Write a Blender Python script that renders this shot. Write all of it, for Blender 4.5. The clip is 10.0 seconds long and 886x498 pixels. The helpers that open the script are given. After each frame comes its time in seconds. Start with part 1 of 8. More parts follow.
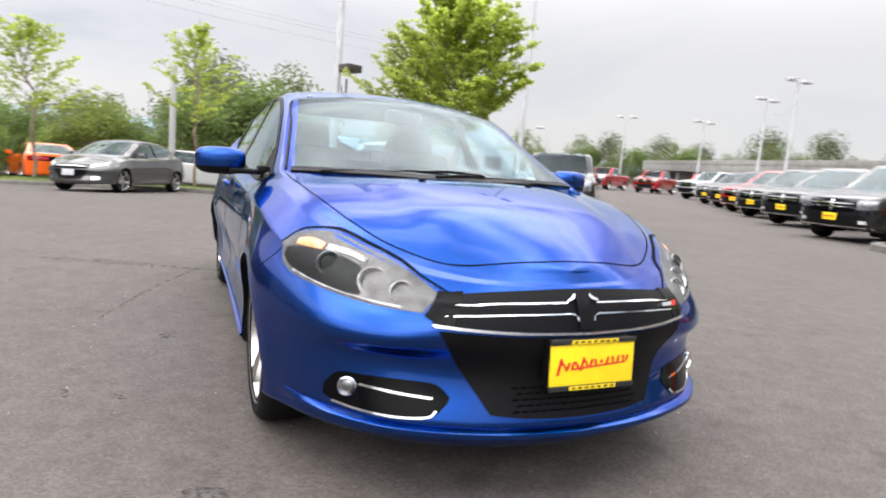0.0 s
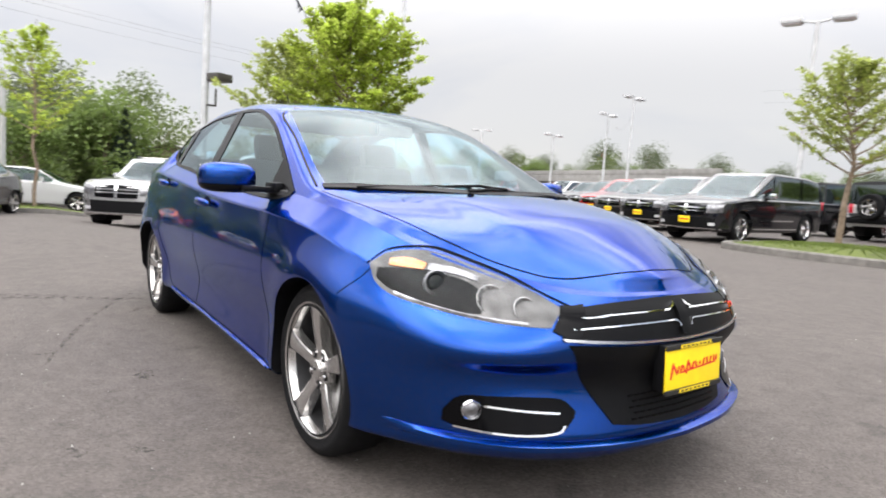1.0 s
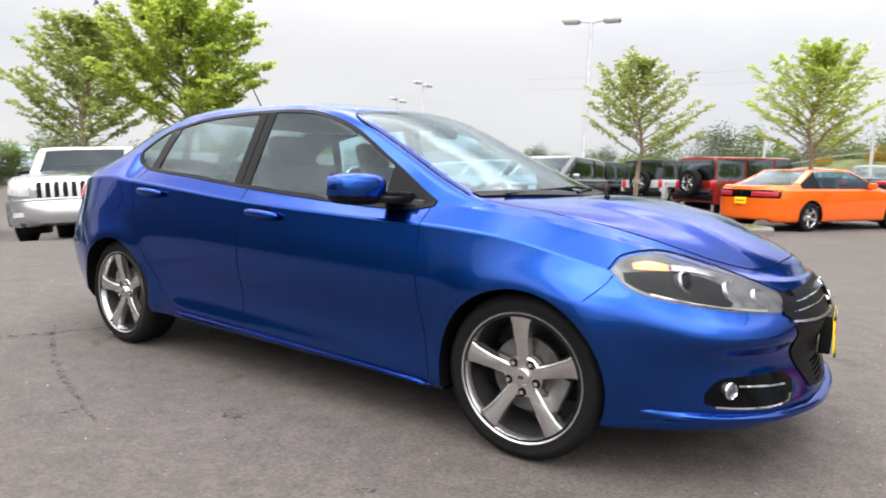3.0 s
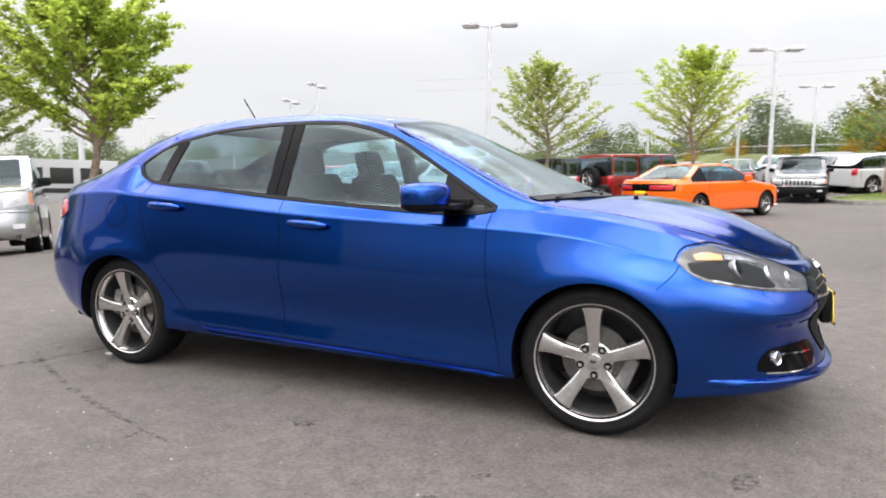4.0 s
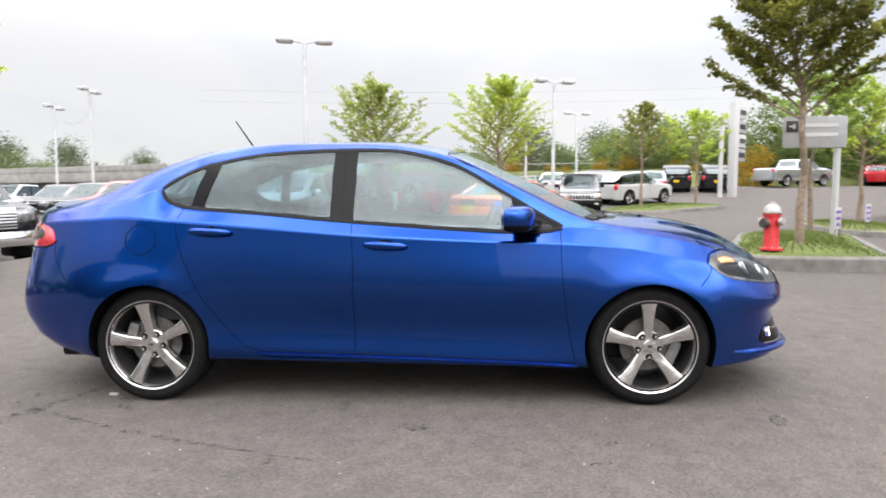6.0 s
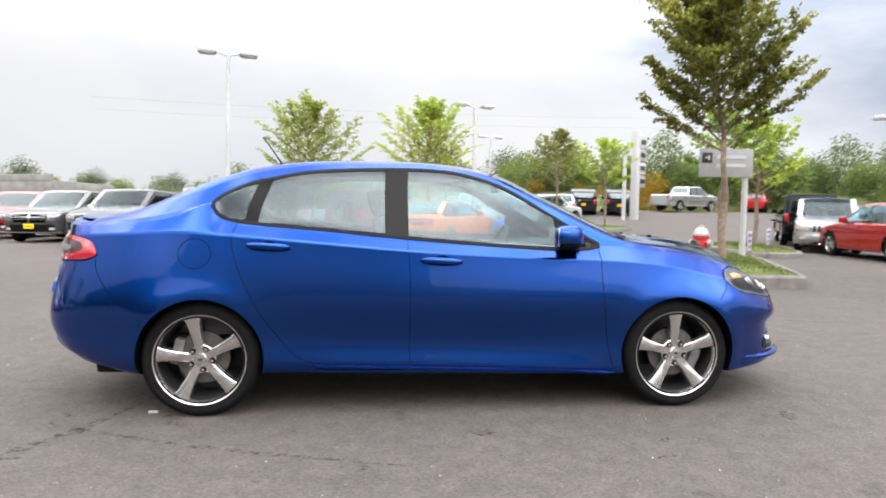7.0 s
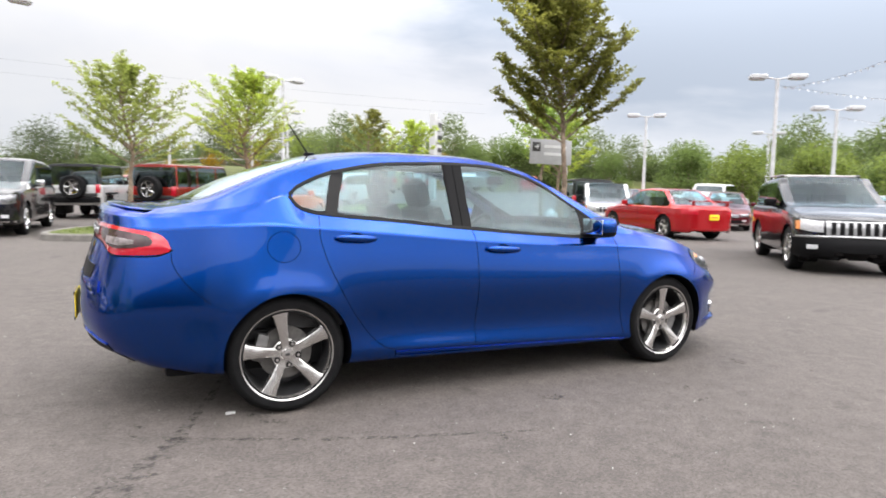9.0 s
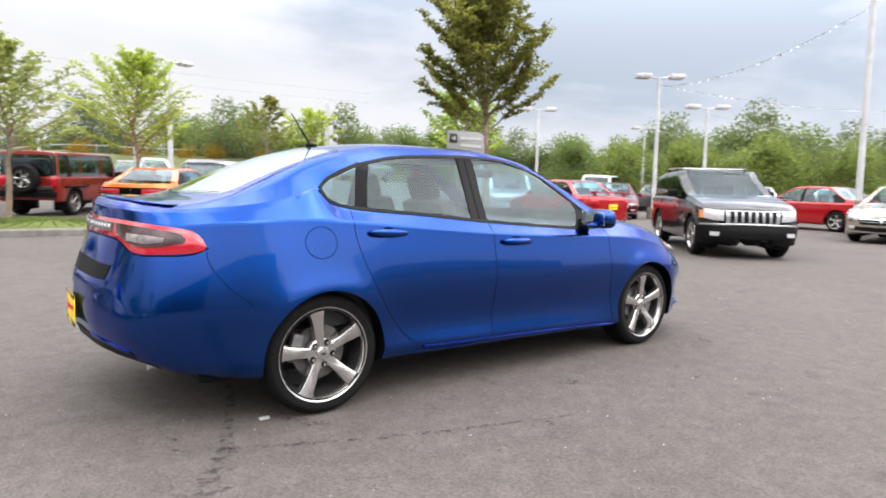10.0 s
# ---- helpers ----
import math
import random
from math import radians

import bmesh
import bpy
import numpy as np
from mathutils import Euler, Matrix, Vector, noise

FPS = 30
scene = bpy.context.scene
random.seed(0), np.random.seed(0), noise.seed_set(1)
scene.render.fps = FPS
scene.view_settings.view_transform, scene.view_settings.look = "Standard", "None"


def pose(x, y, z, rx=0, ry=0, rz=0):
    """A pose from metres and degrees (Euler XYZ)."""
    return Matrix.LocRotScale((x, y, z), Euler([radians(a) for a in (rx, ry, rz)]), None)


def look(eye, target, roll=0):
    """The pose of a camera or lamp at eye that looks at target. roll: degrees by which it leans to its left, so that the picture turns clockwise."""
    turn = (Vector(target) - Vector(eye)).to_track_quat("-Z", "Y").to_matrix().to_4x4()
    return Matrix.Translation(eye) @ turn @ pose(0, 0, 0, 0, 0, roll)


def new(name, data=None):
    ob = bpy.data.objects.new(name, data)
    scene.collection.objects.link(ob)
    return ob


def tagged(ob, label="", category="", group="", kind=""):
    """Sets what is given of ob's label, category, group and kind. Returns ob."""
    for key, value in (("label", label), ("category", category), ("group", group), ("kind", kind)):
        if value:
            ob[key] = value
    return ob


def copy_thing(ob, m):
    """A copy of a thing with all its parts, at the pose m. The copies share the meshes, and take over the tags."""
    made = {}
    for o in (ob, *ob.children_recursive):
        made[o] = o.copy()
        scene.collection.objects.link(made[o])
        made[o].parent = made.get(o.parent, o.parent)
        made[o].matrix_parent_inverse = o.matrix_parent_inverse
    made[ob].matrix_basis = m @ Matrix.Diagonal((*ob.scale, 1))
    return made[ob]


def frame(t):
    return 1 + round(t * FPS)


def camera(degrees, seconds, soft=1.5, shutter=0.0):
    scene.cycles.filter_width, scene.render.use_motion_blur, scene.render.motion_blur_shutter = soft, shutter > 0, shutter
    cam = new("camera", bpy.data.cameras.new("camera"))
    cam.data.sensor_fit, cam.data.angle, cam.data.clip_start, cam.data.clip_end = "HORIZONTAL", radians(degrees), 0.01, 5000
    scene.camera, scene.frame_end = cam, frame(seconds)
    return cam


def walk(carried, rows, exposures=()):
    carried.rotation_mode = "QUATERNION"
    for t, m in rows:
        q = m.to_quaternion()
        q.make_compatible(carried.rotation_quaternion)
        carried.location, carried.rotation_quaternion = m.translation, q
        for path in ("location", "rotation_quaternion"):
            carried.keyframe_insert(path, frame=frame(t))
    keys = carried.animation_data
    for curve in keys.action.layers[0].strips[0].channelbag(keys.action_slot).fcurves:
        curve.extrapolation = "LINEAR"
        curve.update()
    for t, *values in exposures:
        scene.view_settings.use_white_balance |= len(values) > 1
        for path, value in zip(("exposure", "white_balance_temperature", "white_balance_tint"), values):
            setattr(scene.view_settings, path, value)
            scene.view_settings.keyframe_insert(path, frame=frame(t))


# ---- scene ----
from mathutils.bvhtree import BVHTree

cam = camera(71.4, 10.0, 1.8, 0.5)
PATH = [
    (0, (3.8, -1.165, 1.066), (1.98, -0.382, 0.793), 5.1),
    (0.5, (3.611, -1.521, 1.013), (1.898, -0.522, 0.751), 4.0),
    (1, (3.389, -1.827, 1.014), (1.786, -0.647, 0.816), 4.2),
    (1.5, (3.174, -2.194, 0.995), (1.722, -0.839, 0.762), 2.8),
    (2, (2.862, -2.453, 0.969), (1.556, -0.959, 0.726), 2.4),
    (2.5, (2.591, -2.668, 1.001), (1.378, -1.093, 0.78), 2.5),
    (4, (1.758, -3.418, 1.034), (0.973, -1.589, 0.834), 0.6),
    (4.5, (1.493, -3.656, 1.038), (0.851, -1.77, 0.868), -0.3),
    (5, (1.202, -3.875, 1.031), (0.737, -1.934, 0.906), 0.1),
    (5.5, (0.817, -3.999, 1.046), (0.532, -2.026, 0.893), 0.8),
    (6.8, (-0.19, -4.292, 1.098), (-0.054, -2.302, 0.961), 0.1),
    (7, (-0.374, -4.311, 1.06), (-0.179, -2.322, 0.974), 1.0),
    (7.5, (-0.797, -4.349, 1.052), (-0.401, -2.39, 0.973), 0.5),
    (8, (-1.194, -4.338, 1.058), (-0.616, -2.427, 0.941), 1.1),
    (8.5, (-1.621, -4.23, 1.099), (-0.907, -2.367, 0.959), 1.3),
    (9, (-2.051, -4.148, 1.115), (-1.173, -2.357, 0.969), 1.4),
    (9.5, (-2.422, -4.007, 1.115), (-1.393, -2.3, 0.946), 1.5),
    (10, (-2.743, -3.743, 1.115), (-1.552, -2.146, 0.946), 1.3),
]
walk(cam, [(t, look(eye, target, roll)) for t, eye, target, roll in PATH], [(0, -0.15), (1.5, -0.14), (4, -0.02), (10, -0.03)])

# ---- light ----
G = Matrix(((0.99995, -0.00017, -0.00988), (0.0, 0.99985, -0.01723), (0.00988, 0.01723, 0.9998)))
SLOPE_X, SLOPE_Y = 0.00988, 0.01723


def lerp(a, b, t):
    return a + (b - a) * t


def ground_z(x, y):
    """The lot rises gently towards +x and +y and levels out far away."""
    r = math.hypot(x, y)
    side = min(1.0, max(0.0, (x + 8.0) / 12.0))
    climb = 0.0016 * min(max(y - 10.0, 0.0), 32.0) ** 2 * side * side * (3 - 2 * side)
    west = max(0.0, -7.0 - x)
    fall = 0.04 * west * west / (west + 1.2) * max(0.0, min(1.0, (16.0 - y) / 6.0)) if west < 22 else 0.835 * max(0.0, min(1.0, (16.0 - y) / 6.0))
    a, b = min(1.0, max(0.0, (-7.8 - x) / 2.6)), min(1.0, max(0.0, (y + 0.8) / 2.4))
    dip = 0.20 * a * a * (3 - 2 * a) * b * b * (3 - 2 * b) * max(0.0, min(1.0, (16.0 - y) / 6.0)) * max(0.0, min(1.0, (x + 34.0) / 10.0))
    return (SLOPE_X * x + SLOPE_Y * y) / (1 + (r / 70.0) ** 2) + climb - fall - dip


SUN_DIR = Vector((0.40, -0.55, 0.73)).normalized()
SKY_GAIN, CLOUD_GAIN = 0.10, 1.12
world = bpy.data.worlds.new("overcast_sky")
scene.world = world
world.use_nodes = True
wn, wl = world.node_tree.nodes, world.node_tree.links
wn.clear()
w_out = wn.new("ShaderNodeOutputWorld")
w_bg = wn.new("ShaderNodeBackground")
w_sky = wn.new("ShaderNodeTexSky")
w_sky.sky_type = "NISHITA"
w_sky.sun_disc = False
w_sky.sun_elevation = math.asin(SUN_DIR.z)
w_sky.sun_rotation = math.atan2(SUN_DIR.x, SUN_DIR.y)
w_tc = wn.new("ShaderNodeTexCoord")
w_map = wn.new("ShaderNodeMapping")
w_map.inputs["Scale"].default_value = (1.0, 1.0, 2.6)
w_map.inputs["Location"].default_value = (0.35, 0.2, 0.0)
w_n1 = wn.new("ShaderNodeTexNoise")
w_n1.inputs["Scale"].default_value = 1.7
w_n1.inputs["Detail"].default_value = 7
w_n1.inputs["Roughness"].default_value = 0.52
w_n1.inputs["Distortion"].default_value = 0.35
w_ramp = wn.new("ShaderNodeValToRGB")
w_ramp.color_ramp.elements[0].position = 0.29
w_ramp.color_ramp.elements[0].color = (0.50, 0.555, 0.655, 1)
w_ramp.color_ramp.elements[1].position = 0.64
w_ramp.color_ramp.elements[1].color = (1.0, 0.982, 0.985, 1)
w_mid = w_ramp.color_ramp.elements.new(0.46)
w_mid.color = (0.88, 0.885, 0.935, 1)
# clouds glow more towards the hidden sun
w_dot = wn.new("ShaderNodeVectorMath")
w_dot.operation = "DOT_PRODUCT"
w_dot.inputs[1].default_value = SUN_DIR
w_glow = wn.new("ShaderNodeMapRange")
w_glow.inputs["From Min"].default_value = -0.6
w_glow.inputs["From Max"].default_value = 1.0
w_glow.inputs["To Min"].default_value = 0.84
w_glow.inputs["To Max"].default_value = 1.45
# an overcast sky is brightest overhead
w_sep = wn.new("ShaderNodeSeparateXYZ")
w_zen = wn.new("ShaderNodeMapRange")
w_zen.interpolation_type = "SMOOTHSTEP"
w_zen.inputs["From Min"].default_value = 0.16
w_zen.inputs["From Max"].default_value = 0.85
w_zen.inputs["To Min"].default_value = 1.0
w_zen.inputs["To Max"].default_value = 4.6
w_gz = wn.new("ShaderNodeMath")
w_gz.operation = "MULTIPLY"
# the deck of cloud overhead is uneven
w_var = wn.new("ShaderNodeMapRange")
w_var.inputs["From Min"].default_value, w_var.inputs["From Max"].default_value = 0.40, 0.62
w_var.inputs["To Min"].default_value, w_var.inputs["To Max"].default_value = -0.55, 0.50
w_el = wn.new("ShaderNodeMapRange")
w_el.inputs["From Min"].default_value, w_el.inputs["From Max"].default_value = 0.28, 0.55
w_ve = wn.new("ShaderNodeMath")
w_ve.operation = "MULTIPLY"
w_v1 = wn.new("ShaderNodeMath")
w_v1.operation = "ADD"
w_v1.inputs[1].default_value = 1.0
w_v2 = wn.new("ShaderNodeMath")
w_v2.operation = "MULTIPLY"
w_dk = wn.new("ShaderNodeVectorMath")
w_dk.operation = "DOT_PRODUCT"
w_dk.inputs[1].default_value = Vector((0.85, 0.46, 0.25)).normalized()
w_dkr = wn.new("ShaderNodeMapRange")
w_dkr.inputs["From Min"].default_value = 0.80
w_dkr.inputs["From Max"].default_value = 0.99
w_dkr.inputs["To Min"].default_value = 0.07
w_dkr.inputs["To Max"].default_value = -0.20
w_add = wn.new("ShaderNodeMath")
w_add.operation = "ADD"
w_mul = wn.new("ShaderNodeVectorMath")
w_mul.operation = "SCALE"
w_sc = wn.new("ShaderNodeVectorMath")
w_sc.operation = "SCALE"
w_sc.inputs["Scale"].default_value = SKY_GAIN
w_mix = wn.new("ShaderNodeMix")
w_mix.data_type = "RGBA"
w_mix.inputs["Factor"].default_value = 0.88
wl.new(w_tc.outputs["Generated"], w_map.inputs["Vector"])
wl.new(w_map.outputs["Vector"], w_n1.inputs["Vector"])
wl.new(w_tc.outputs["Generated"], w_dot.inputs[0])
wl.new(w_tc.outputs["Generated"], w_dk.inputs[0])
wl.new(w_dk.outputs["Value"], w_dkr.inputs["Value"])
wl.new(w_dkr.outputs["Result"], w_add.inputs[0])
wl.new(w_n1.outputs["Fac"], w_add.inputs[1])
wl.new(w_add.outputs["Value"], w_ramp.inputs["Fac"])
wl.new(w_dot.outputs["Value"], w_glow.inputs["Value"])
wl.new(w_ramp.outputs["Color"], w_mul.inputs[0])
wl.new(w_tc.outputs["Generated"], w_sep.inputs["Vector"])
wl.new(w_sep.outputs["Z"], w_zen.inputs["Value"])
wl.new(w_zen.outputs["Result"], w_gz.inputs[0])
wl.new(w_glow.outputs["Result"], w_gz.inputs[1])
wl.new(w_n1.outputs["Fac"], w_var.inputs["Value"])
wl.new(w_sep.outputs["Z"], w_el.inputs["Value"])
wl.new(w_var.outputs["Result"], w_ve.inputs[0])
wl.new(w_el.outputs["Result"], w_ve.inputs[1])
wl.new(w_ve.outputs["Value"], w_v1.inputs[0])
wl.new(w_v1.outputs["Value"], w_v2.inputs[0])
wl.new(w_gz.outputs["Value"], w_v2.inputs[1])
wl.new(w_v2.outputs["Value"], w_mul.inputs["Scale"])
wl.new(w_sky.outputs["Color"], w_sc.inputs[0])
wl.new(w_sc.outputs["Vector"], w_mix.inputs["A"])
wl.new(w_mul.outputs["Vector"], w_mix.inputs["B"])
wl.new(w_mix.outputs["Result"], w_bg.inputs["Color"])
wl.new(w_bg.outputs["Background"], w_out.inputs["Surface"])
w_bg.inputs["Strength"].default_value = CLOUD_GAIN

sun = new("sun", bpy.data.lights.new("sun", "SUN"))
sun.data.energy, sun.data.angle, sun.data.color = 1.45, radians(75), (1.0, 0.96, 0.92)
sun.matrix_world = look(SUN_DIR * 50, (0, 0, 0))


# ---- materials ----
def mat(name, color, rough=0.5, metal=0.0, vary=0.0, scale=8.0, bump=0.0, bump_scale=60.0, coat=0.0, trans=0.0, emit=0.0, spec=0.5, big=0.0, random_hue=0.0):
    """A principled material with variation at two scales and fine relief."""
    m = bpy.data.materials.new(name)
    m.use_nodes = True
    n, l = m.node_tree.nodes, m.node_tree.links
    b = n["Principled BSDF"]
    b.inputs["Base Color"].default_value = (*color, 1)
    b.inputs["Roughness"].default_value = rough
    b.inputs["Metallic"].default_value = metal
    b.inputs["Coat Weight"].default_value = coat
    b.inputs["Coat Roughness"].default_value = 0.03
    b.inputs["Transmission Weight"].default_value = trans
    b.inputs["Specular IOR Level"].default_value = spec
    if emit:
        b.inputs["Emission Color"].default_value = (*color, 1)
        b.inputs["Emission Strength"].default_value = emit
    tc = n.new("ShaderNodeTexCoord")
    if vary or big:
        t = n.new("ShaderNodeTexNoise")
        t.inputs["Scale"].default_value, t.inputs["Detail"].default_value = scale, 6
        l.new(tc.outputs["Object"], t.inputs["Vector"])
        t2 = n.new("ShaderNodeTexNoise")
        t2.inputs["Scale"].default_value, t2.inputs["Detail"].default_value = scale / 14, 4
        l.new(tc.outputs["Object"], t2.inputs["Vector"])
        mx = n.new("ShaderNodeMapRange")
        mx.inputs["From Min"].default_value, mx.inputs["From Max"].default_value = 0.3, 0.7
        mx.inputs["To Min"].default_value, mx.inputs["To Max"].default_value = 1 - vary, 1 + vary
        l.new(t.outputs["Fac"], mx.inputs["Value"])
        my = n.new("ShaderNodeMapRange")
        my.inputs["From Min"].default_value, my.inputs["From Max"].default_value = 0.3, 0.7
        my.inputs["To Min"].default_value, my.inputs["To Max"].default_value = 1 - (big or vary), 1 + (big or vary)
        l.new(t2.outputs["Fac"], my.inputs["Value"])
        pr = n.new("ShaderNodeMath")
        pr.operation = "MULTIPLY"
        l.new(mx.outputs["Result"], pr.inputs[0])
        l.new(my.outputs["Result"], pr.inputs[1])
        sc = n.new("ShaderNodeVectorMath")
        sc.operation = "SCALE"
        sc.inputs[0].default_value = color
        l.new(pr.outputs["Value"], sc.inputs["Scale"])
        last = sc.outputs["Vector"]
        if random_hue:
            oi = n.new("ShaderNodeNewGeometry")
            hs = n.new("ShaderNodeHueSaturation")
            mr = n.new("ShaderNodeMapRange")
            mr.inputs["To Min"].default_value, mr.inputs["To Max"].default_value = 1 - random_hue, 1 + random_hue
            l.new(oi.outputs["Random Per Island"], mr.inputs["Value"])
            l.new(mr.outputs["Result"], hs.inputs["Value"])
            l.new(last, hs.inputs["Color"])
            last = hs.outputs["Color"]
        l.new(last, b.inputs["Base Color"])
    if bump:
        t3 = n.new("ShaderNodeTexNoise")
        t3.inputs["Scale"].default_value, t3.inputs["Detail"].default_value = bump_scale, 4
        l.new(tc.outputs["Object"], t3.inputs["Vector"])
        bp = n.new("ShaderNodeBump")
        bp.inputs["Strength"].default_value, bp.inputs["Distance"].default_value = bump, 0.01
        l.new(t3.outputs["Fac"], bp.inputs["Height"])
        l.new(bp.outputs["Normal"], b.inputs["Normal"])
    return m


def paint(name, color, metal=0.55, rough=0.32):
    """Metallic car paint under clear coat: flakes and a faint orange peel."""
    m = mat(name, color, rough, metal, vary=0.06, scale=900, coat=1.0, big=0.03)
    n, l = m.node_tree.nodes, m.node_tree.links
    t = n.new("ShaderNodeTexNoise")
    t.inputs["Scale"].default_value = 14
    tc = n.new("ShaderNodeTexCoord")
    l.new(tc.outputs["Object"], t.inputs["Vector"])
    bp = n.new("ShaderNodeBump")
    bp.inputs["Strength"].default_value, bp.inputs["Distance"].default_value = 0.016, 0.01
    l.new(t.outputs["Fac"], bp.inputs["Height"])
    l.new(bp.outputs["Normal"], n["Principled BSDF"].inputs["Coat Normal"])
    # metal flake keeps its hue at a grazing angle
    n["Principled BSDF"].inputs["Specular Tint"].default_value = (*[min(1.0, c ** 0.55) for c in color], 1)
    return m


def glass(name, tint, alpha_gloss=0.08, faces=1.0):
    """Thin glazing: clear with tint, mirror-like at a glance."""
    m = bpy.data.materials.new(name)
    m.use_nodes = True
    n, l = m.node_tree.nodes, m.node_tree.links
    n.clear()
    out, mx = n.new("ShaderNodeOutputMaterial"), n.new("ShaderNodeMixShader")
    tr, gl, fr = n.new("ShaderNodeBsdfTransparent"), n.new("ShaderNodeBsdfGlossy"), n.new("ShaderNodeLayerWeight")
    tr.inputs["Color"].default_value = (*tint, 1)
    gl.inputs["Roughness"].default_value = 0.02
    gl.inputs["Color"].default_value = (0.86, 0.97, 1.0, 1)
    fr.inputs["Blend"].default_value = 0.5
    pw, sk = n.new("ShaderNodeMath"), n.new("ShaderNodeMath")
    pw.operation, sk.operation = "POWER", "MULTIPLY_ADD"
    pw.inputs[1].default_value = 5.0
    sk.inputs[1].default_value, sk.inputs[2].default_value = 0.947, 0.053
    l.new(fr.outputs["Facing"], pw.inputs[0])
    l.new(pw.outputs["Value"], sk.inputs[0])
    ad = n.new("ShaderNodeMath")
    ad.operation, ad.use_clamp = "ADD", True
    ad.inputs[1].default_value = alpha_gloss
    # both faces of a flat pane reflect
    db = n.new("ShaderNodeMath")
    db.operation = "MULTIPLY"
    db.inputs[1].default_value = faces
    l.new(sk.outputs["Value"], db.inputs[0])
    l.new(db.outputs["Value"], ad.inputs[0])
    l.new(ad.outputs["Value"], mx.inputs["Fac"])
    l.new(tr.outputs["BSDF"], mx.inputs[1])
    l.new(gl.outputs["BSDF"], mx.inputs[2])
    l.new(mx.outputs["Shader"], out.inputs["Surface"])
    return m


M = {
    "blue": paint("blue_metallic_paint", (0.0, 0.046, 0.256), 1.0, 0.25),
    "trim": mat("black_trim", (0.0045, 0.0045, 0.005), 0.45, spec=0.12, vary=0.1, scale=40, bump=0.05, bump_scale=400),
    "gloss": mat("gloss_black", (0.002, 0.002, 0.0024), 0.12, coat=0.0, spec=0.10, vary=0.1, scale=30),
    "rubber": mat("tyre_rubber", (0.0065, 0.0065, 0.007), 0.75, spec=0.14, vary=0.25, scale=25, bump=0.25, bump_scale=180),
    "rim": mat("hyper_grey_alloy", (0.60, 0.585, 0.57), 0.24, 0.95, vary=0.06, scale=20),
    "rim_dark": mat("dark_alloy", (0.05, 0.05, 0.052), 0.4, 0.6, vary=0.2, scale=20),
    "chrome": mat("chrome", (0.85, 0.85, 0.86), 0.07, 1.0, vary=0.03, scale=12),
    "caliper": mat("cast_caliper", (0.19, 0.187, 0.184), 0.42, 0.6, vary=0.2, scale=30, bump=0.1, bump_scale=120),
    "steel": mat("brake_steel", (0.13, 0.125, 0.12), 0.45, 0.8, vary=0.2, scale=30),
    "glass": glass("tinted_glass", (0.62, 0.80, 0.84), 0.0, 0.95),
    "windscreen": glass("windscreen_glass", (0.60, 0.80, 0.88), -0.01, 0.9),
    "rear_glass": glass("rear_window_glass", (0.72, 0.80, 0.82), 0.16, 1.6),
    "lens": glass("clear_lens", (0.94, 0.94, 0.94), 0.0, 0.14),
    "red_lens": mat("red_lens", (0.42, 0.008, 0.022), 0.12, coat=1.0, vary=0.08, scale=40),
    "clear_lens": mat("frosted_lens", (0.52, 0.52, 0.53), 0.15, coat=1.0, vary=0.25, scale=35),
    "amber": mat("amber_lens", (0.72, 0.27, 0.08), 0.15, coat=1.0, vary=0.15, scale=60),
    "cloth": mat("dark_cloth", (0.022, 0.023, 0.026), 0.9, vary=0.25, scale=50, bump=0.2, bump_scale=300),
    "dash": mat("dashboard_plastic", (0.016, 0.016, 0.017), 0.6, vary=0.15, scale=40, bump=0.15, bump_scale=250),
    "lining": mat("grey_headliner", (0.40, 0.39, 0.37), 0.9, vary=0.1, scale=40, bump=0.1, bump_scale=300),
    "yellow": mat("yellow_plate", (0.86, 0.62, 0.01), 0.45, vary=0.05, scale=30),
    "red_ink": mat("red_ink", (0.60, 0.02, 0.015), 0.5, vary=0.05, scale=30),
    "black_ink": mat("black_ink", (0.015, 0.014, 0.012), 0.5, vary=0.1, scale=30),
    "blue_ink": mat("blue_ink", (0.02, 0.08, 0.35), 0.5, vary=0.1, scale=30),
}


M["blue"].node_tree.nodes["Principled BSDF"].inputs["Specular Tint"].default_value = (0.02, 0.43, 0.92, 1)
M["blue"].node_tree.nodes["Principled BSDF"].inputs["Coat IOR"].default_value = 1.35


# ---- mesh helpers ----
def mesh_from(name, verts, faces, material, smooth=True):
    me = bpy.data.meshes.new(name)
    me.from_pydata([tuple(v) for v in verts], [], faces)
    me.materials.append(material)
    if smooth:
        me.polygons.foreach_set("use_smooth", [True] * len(me.polygons))
    me.update()
    return me


def part(name, bm, material, parent, label="", smooth=True):
    """Links a bmesh (or a ready mesh) as one part under a thing."""
    if isinstance(bm, bpy.types.Mesh):
        me = bm
    else:
        me = bpy.data.meshes.new(name)
        bmesh.ops.recalc_face_normals(bm, faces=bm.faces)
        bm.to_mesh(me)
        bm.free()
        me.materials.append(material)
        if smooth:
            me.polygons.foreach_set("use_smooth", [True] * len(me.polygons))
            me.set_sharp_from_angle(angle=radians(38))
    ob = new(name, me)
    ob.parent = parent
    return tagged(ob, label) if label else ob


def thing(name, label, category, m=None, group="", kind=""):
    ob = new(name)
    ob.empty_display_size = 0.2
    if m is not None:
        ob.matrix_basis = m
    return tagged(ob, label, category, group, kind)


def solo(name, bm, material, label, category, m=None, group="", kind="", smooth=True):
    """A thing that is one mesh."""
    ob = part(name, bm, material, None, "", smooth)
    if m is not None:
        ob.matrix_basis = m
    return tagged(ob, label, category, group, kind)


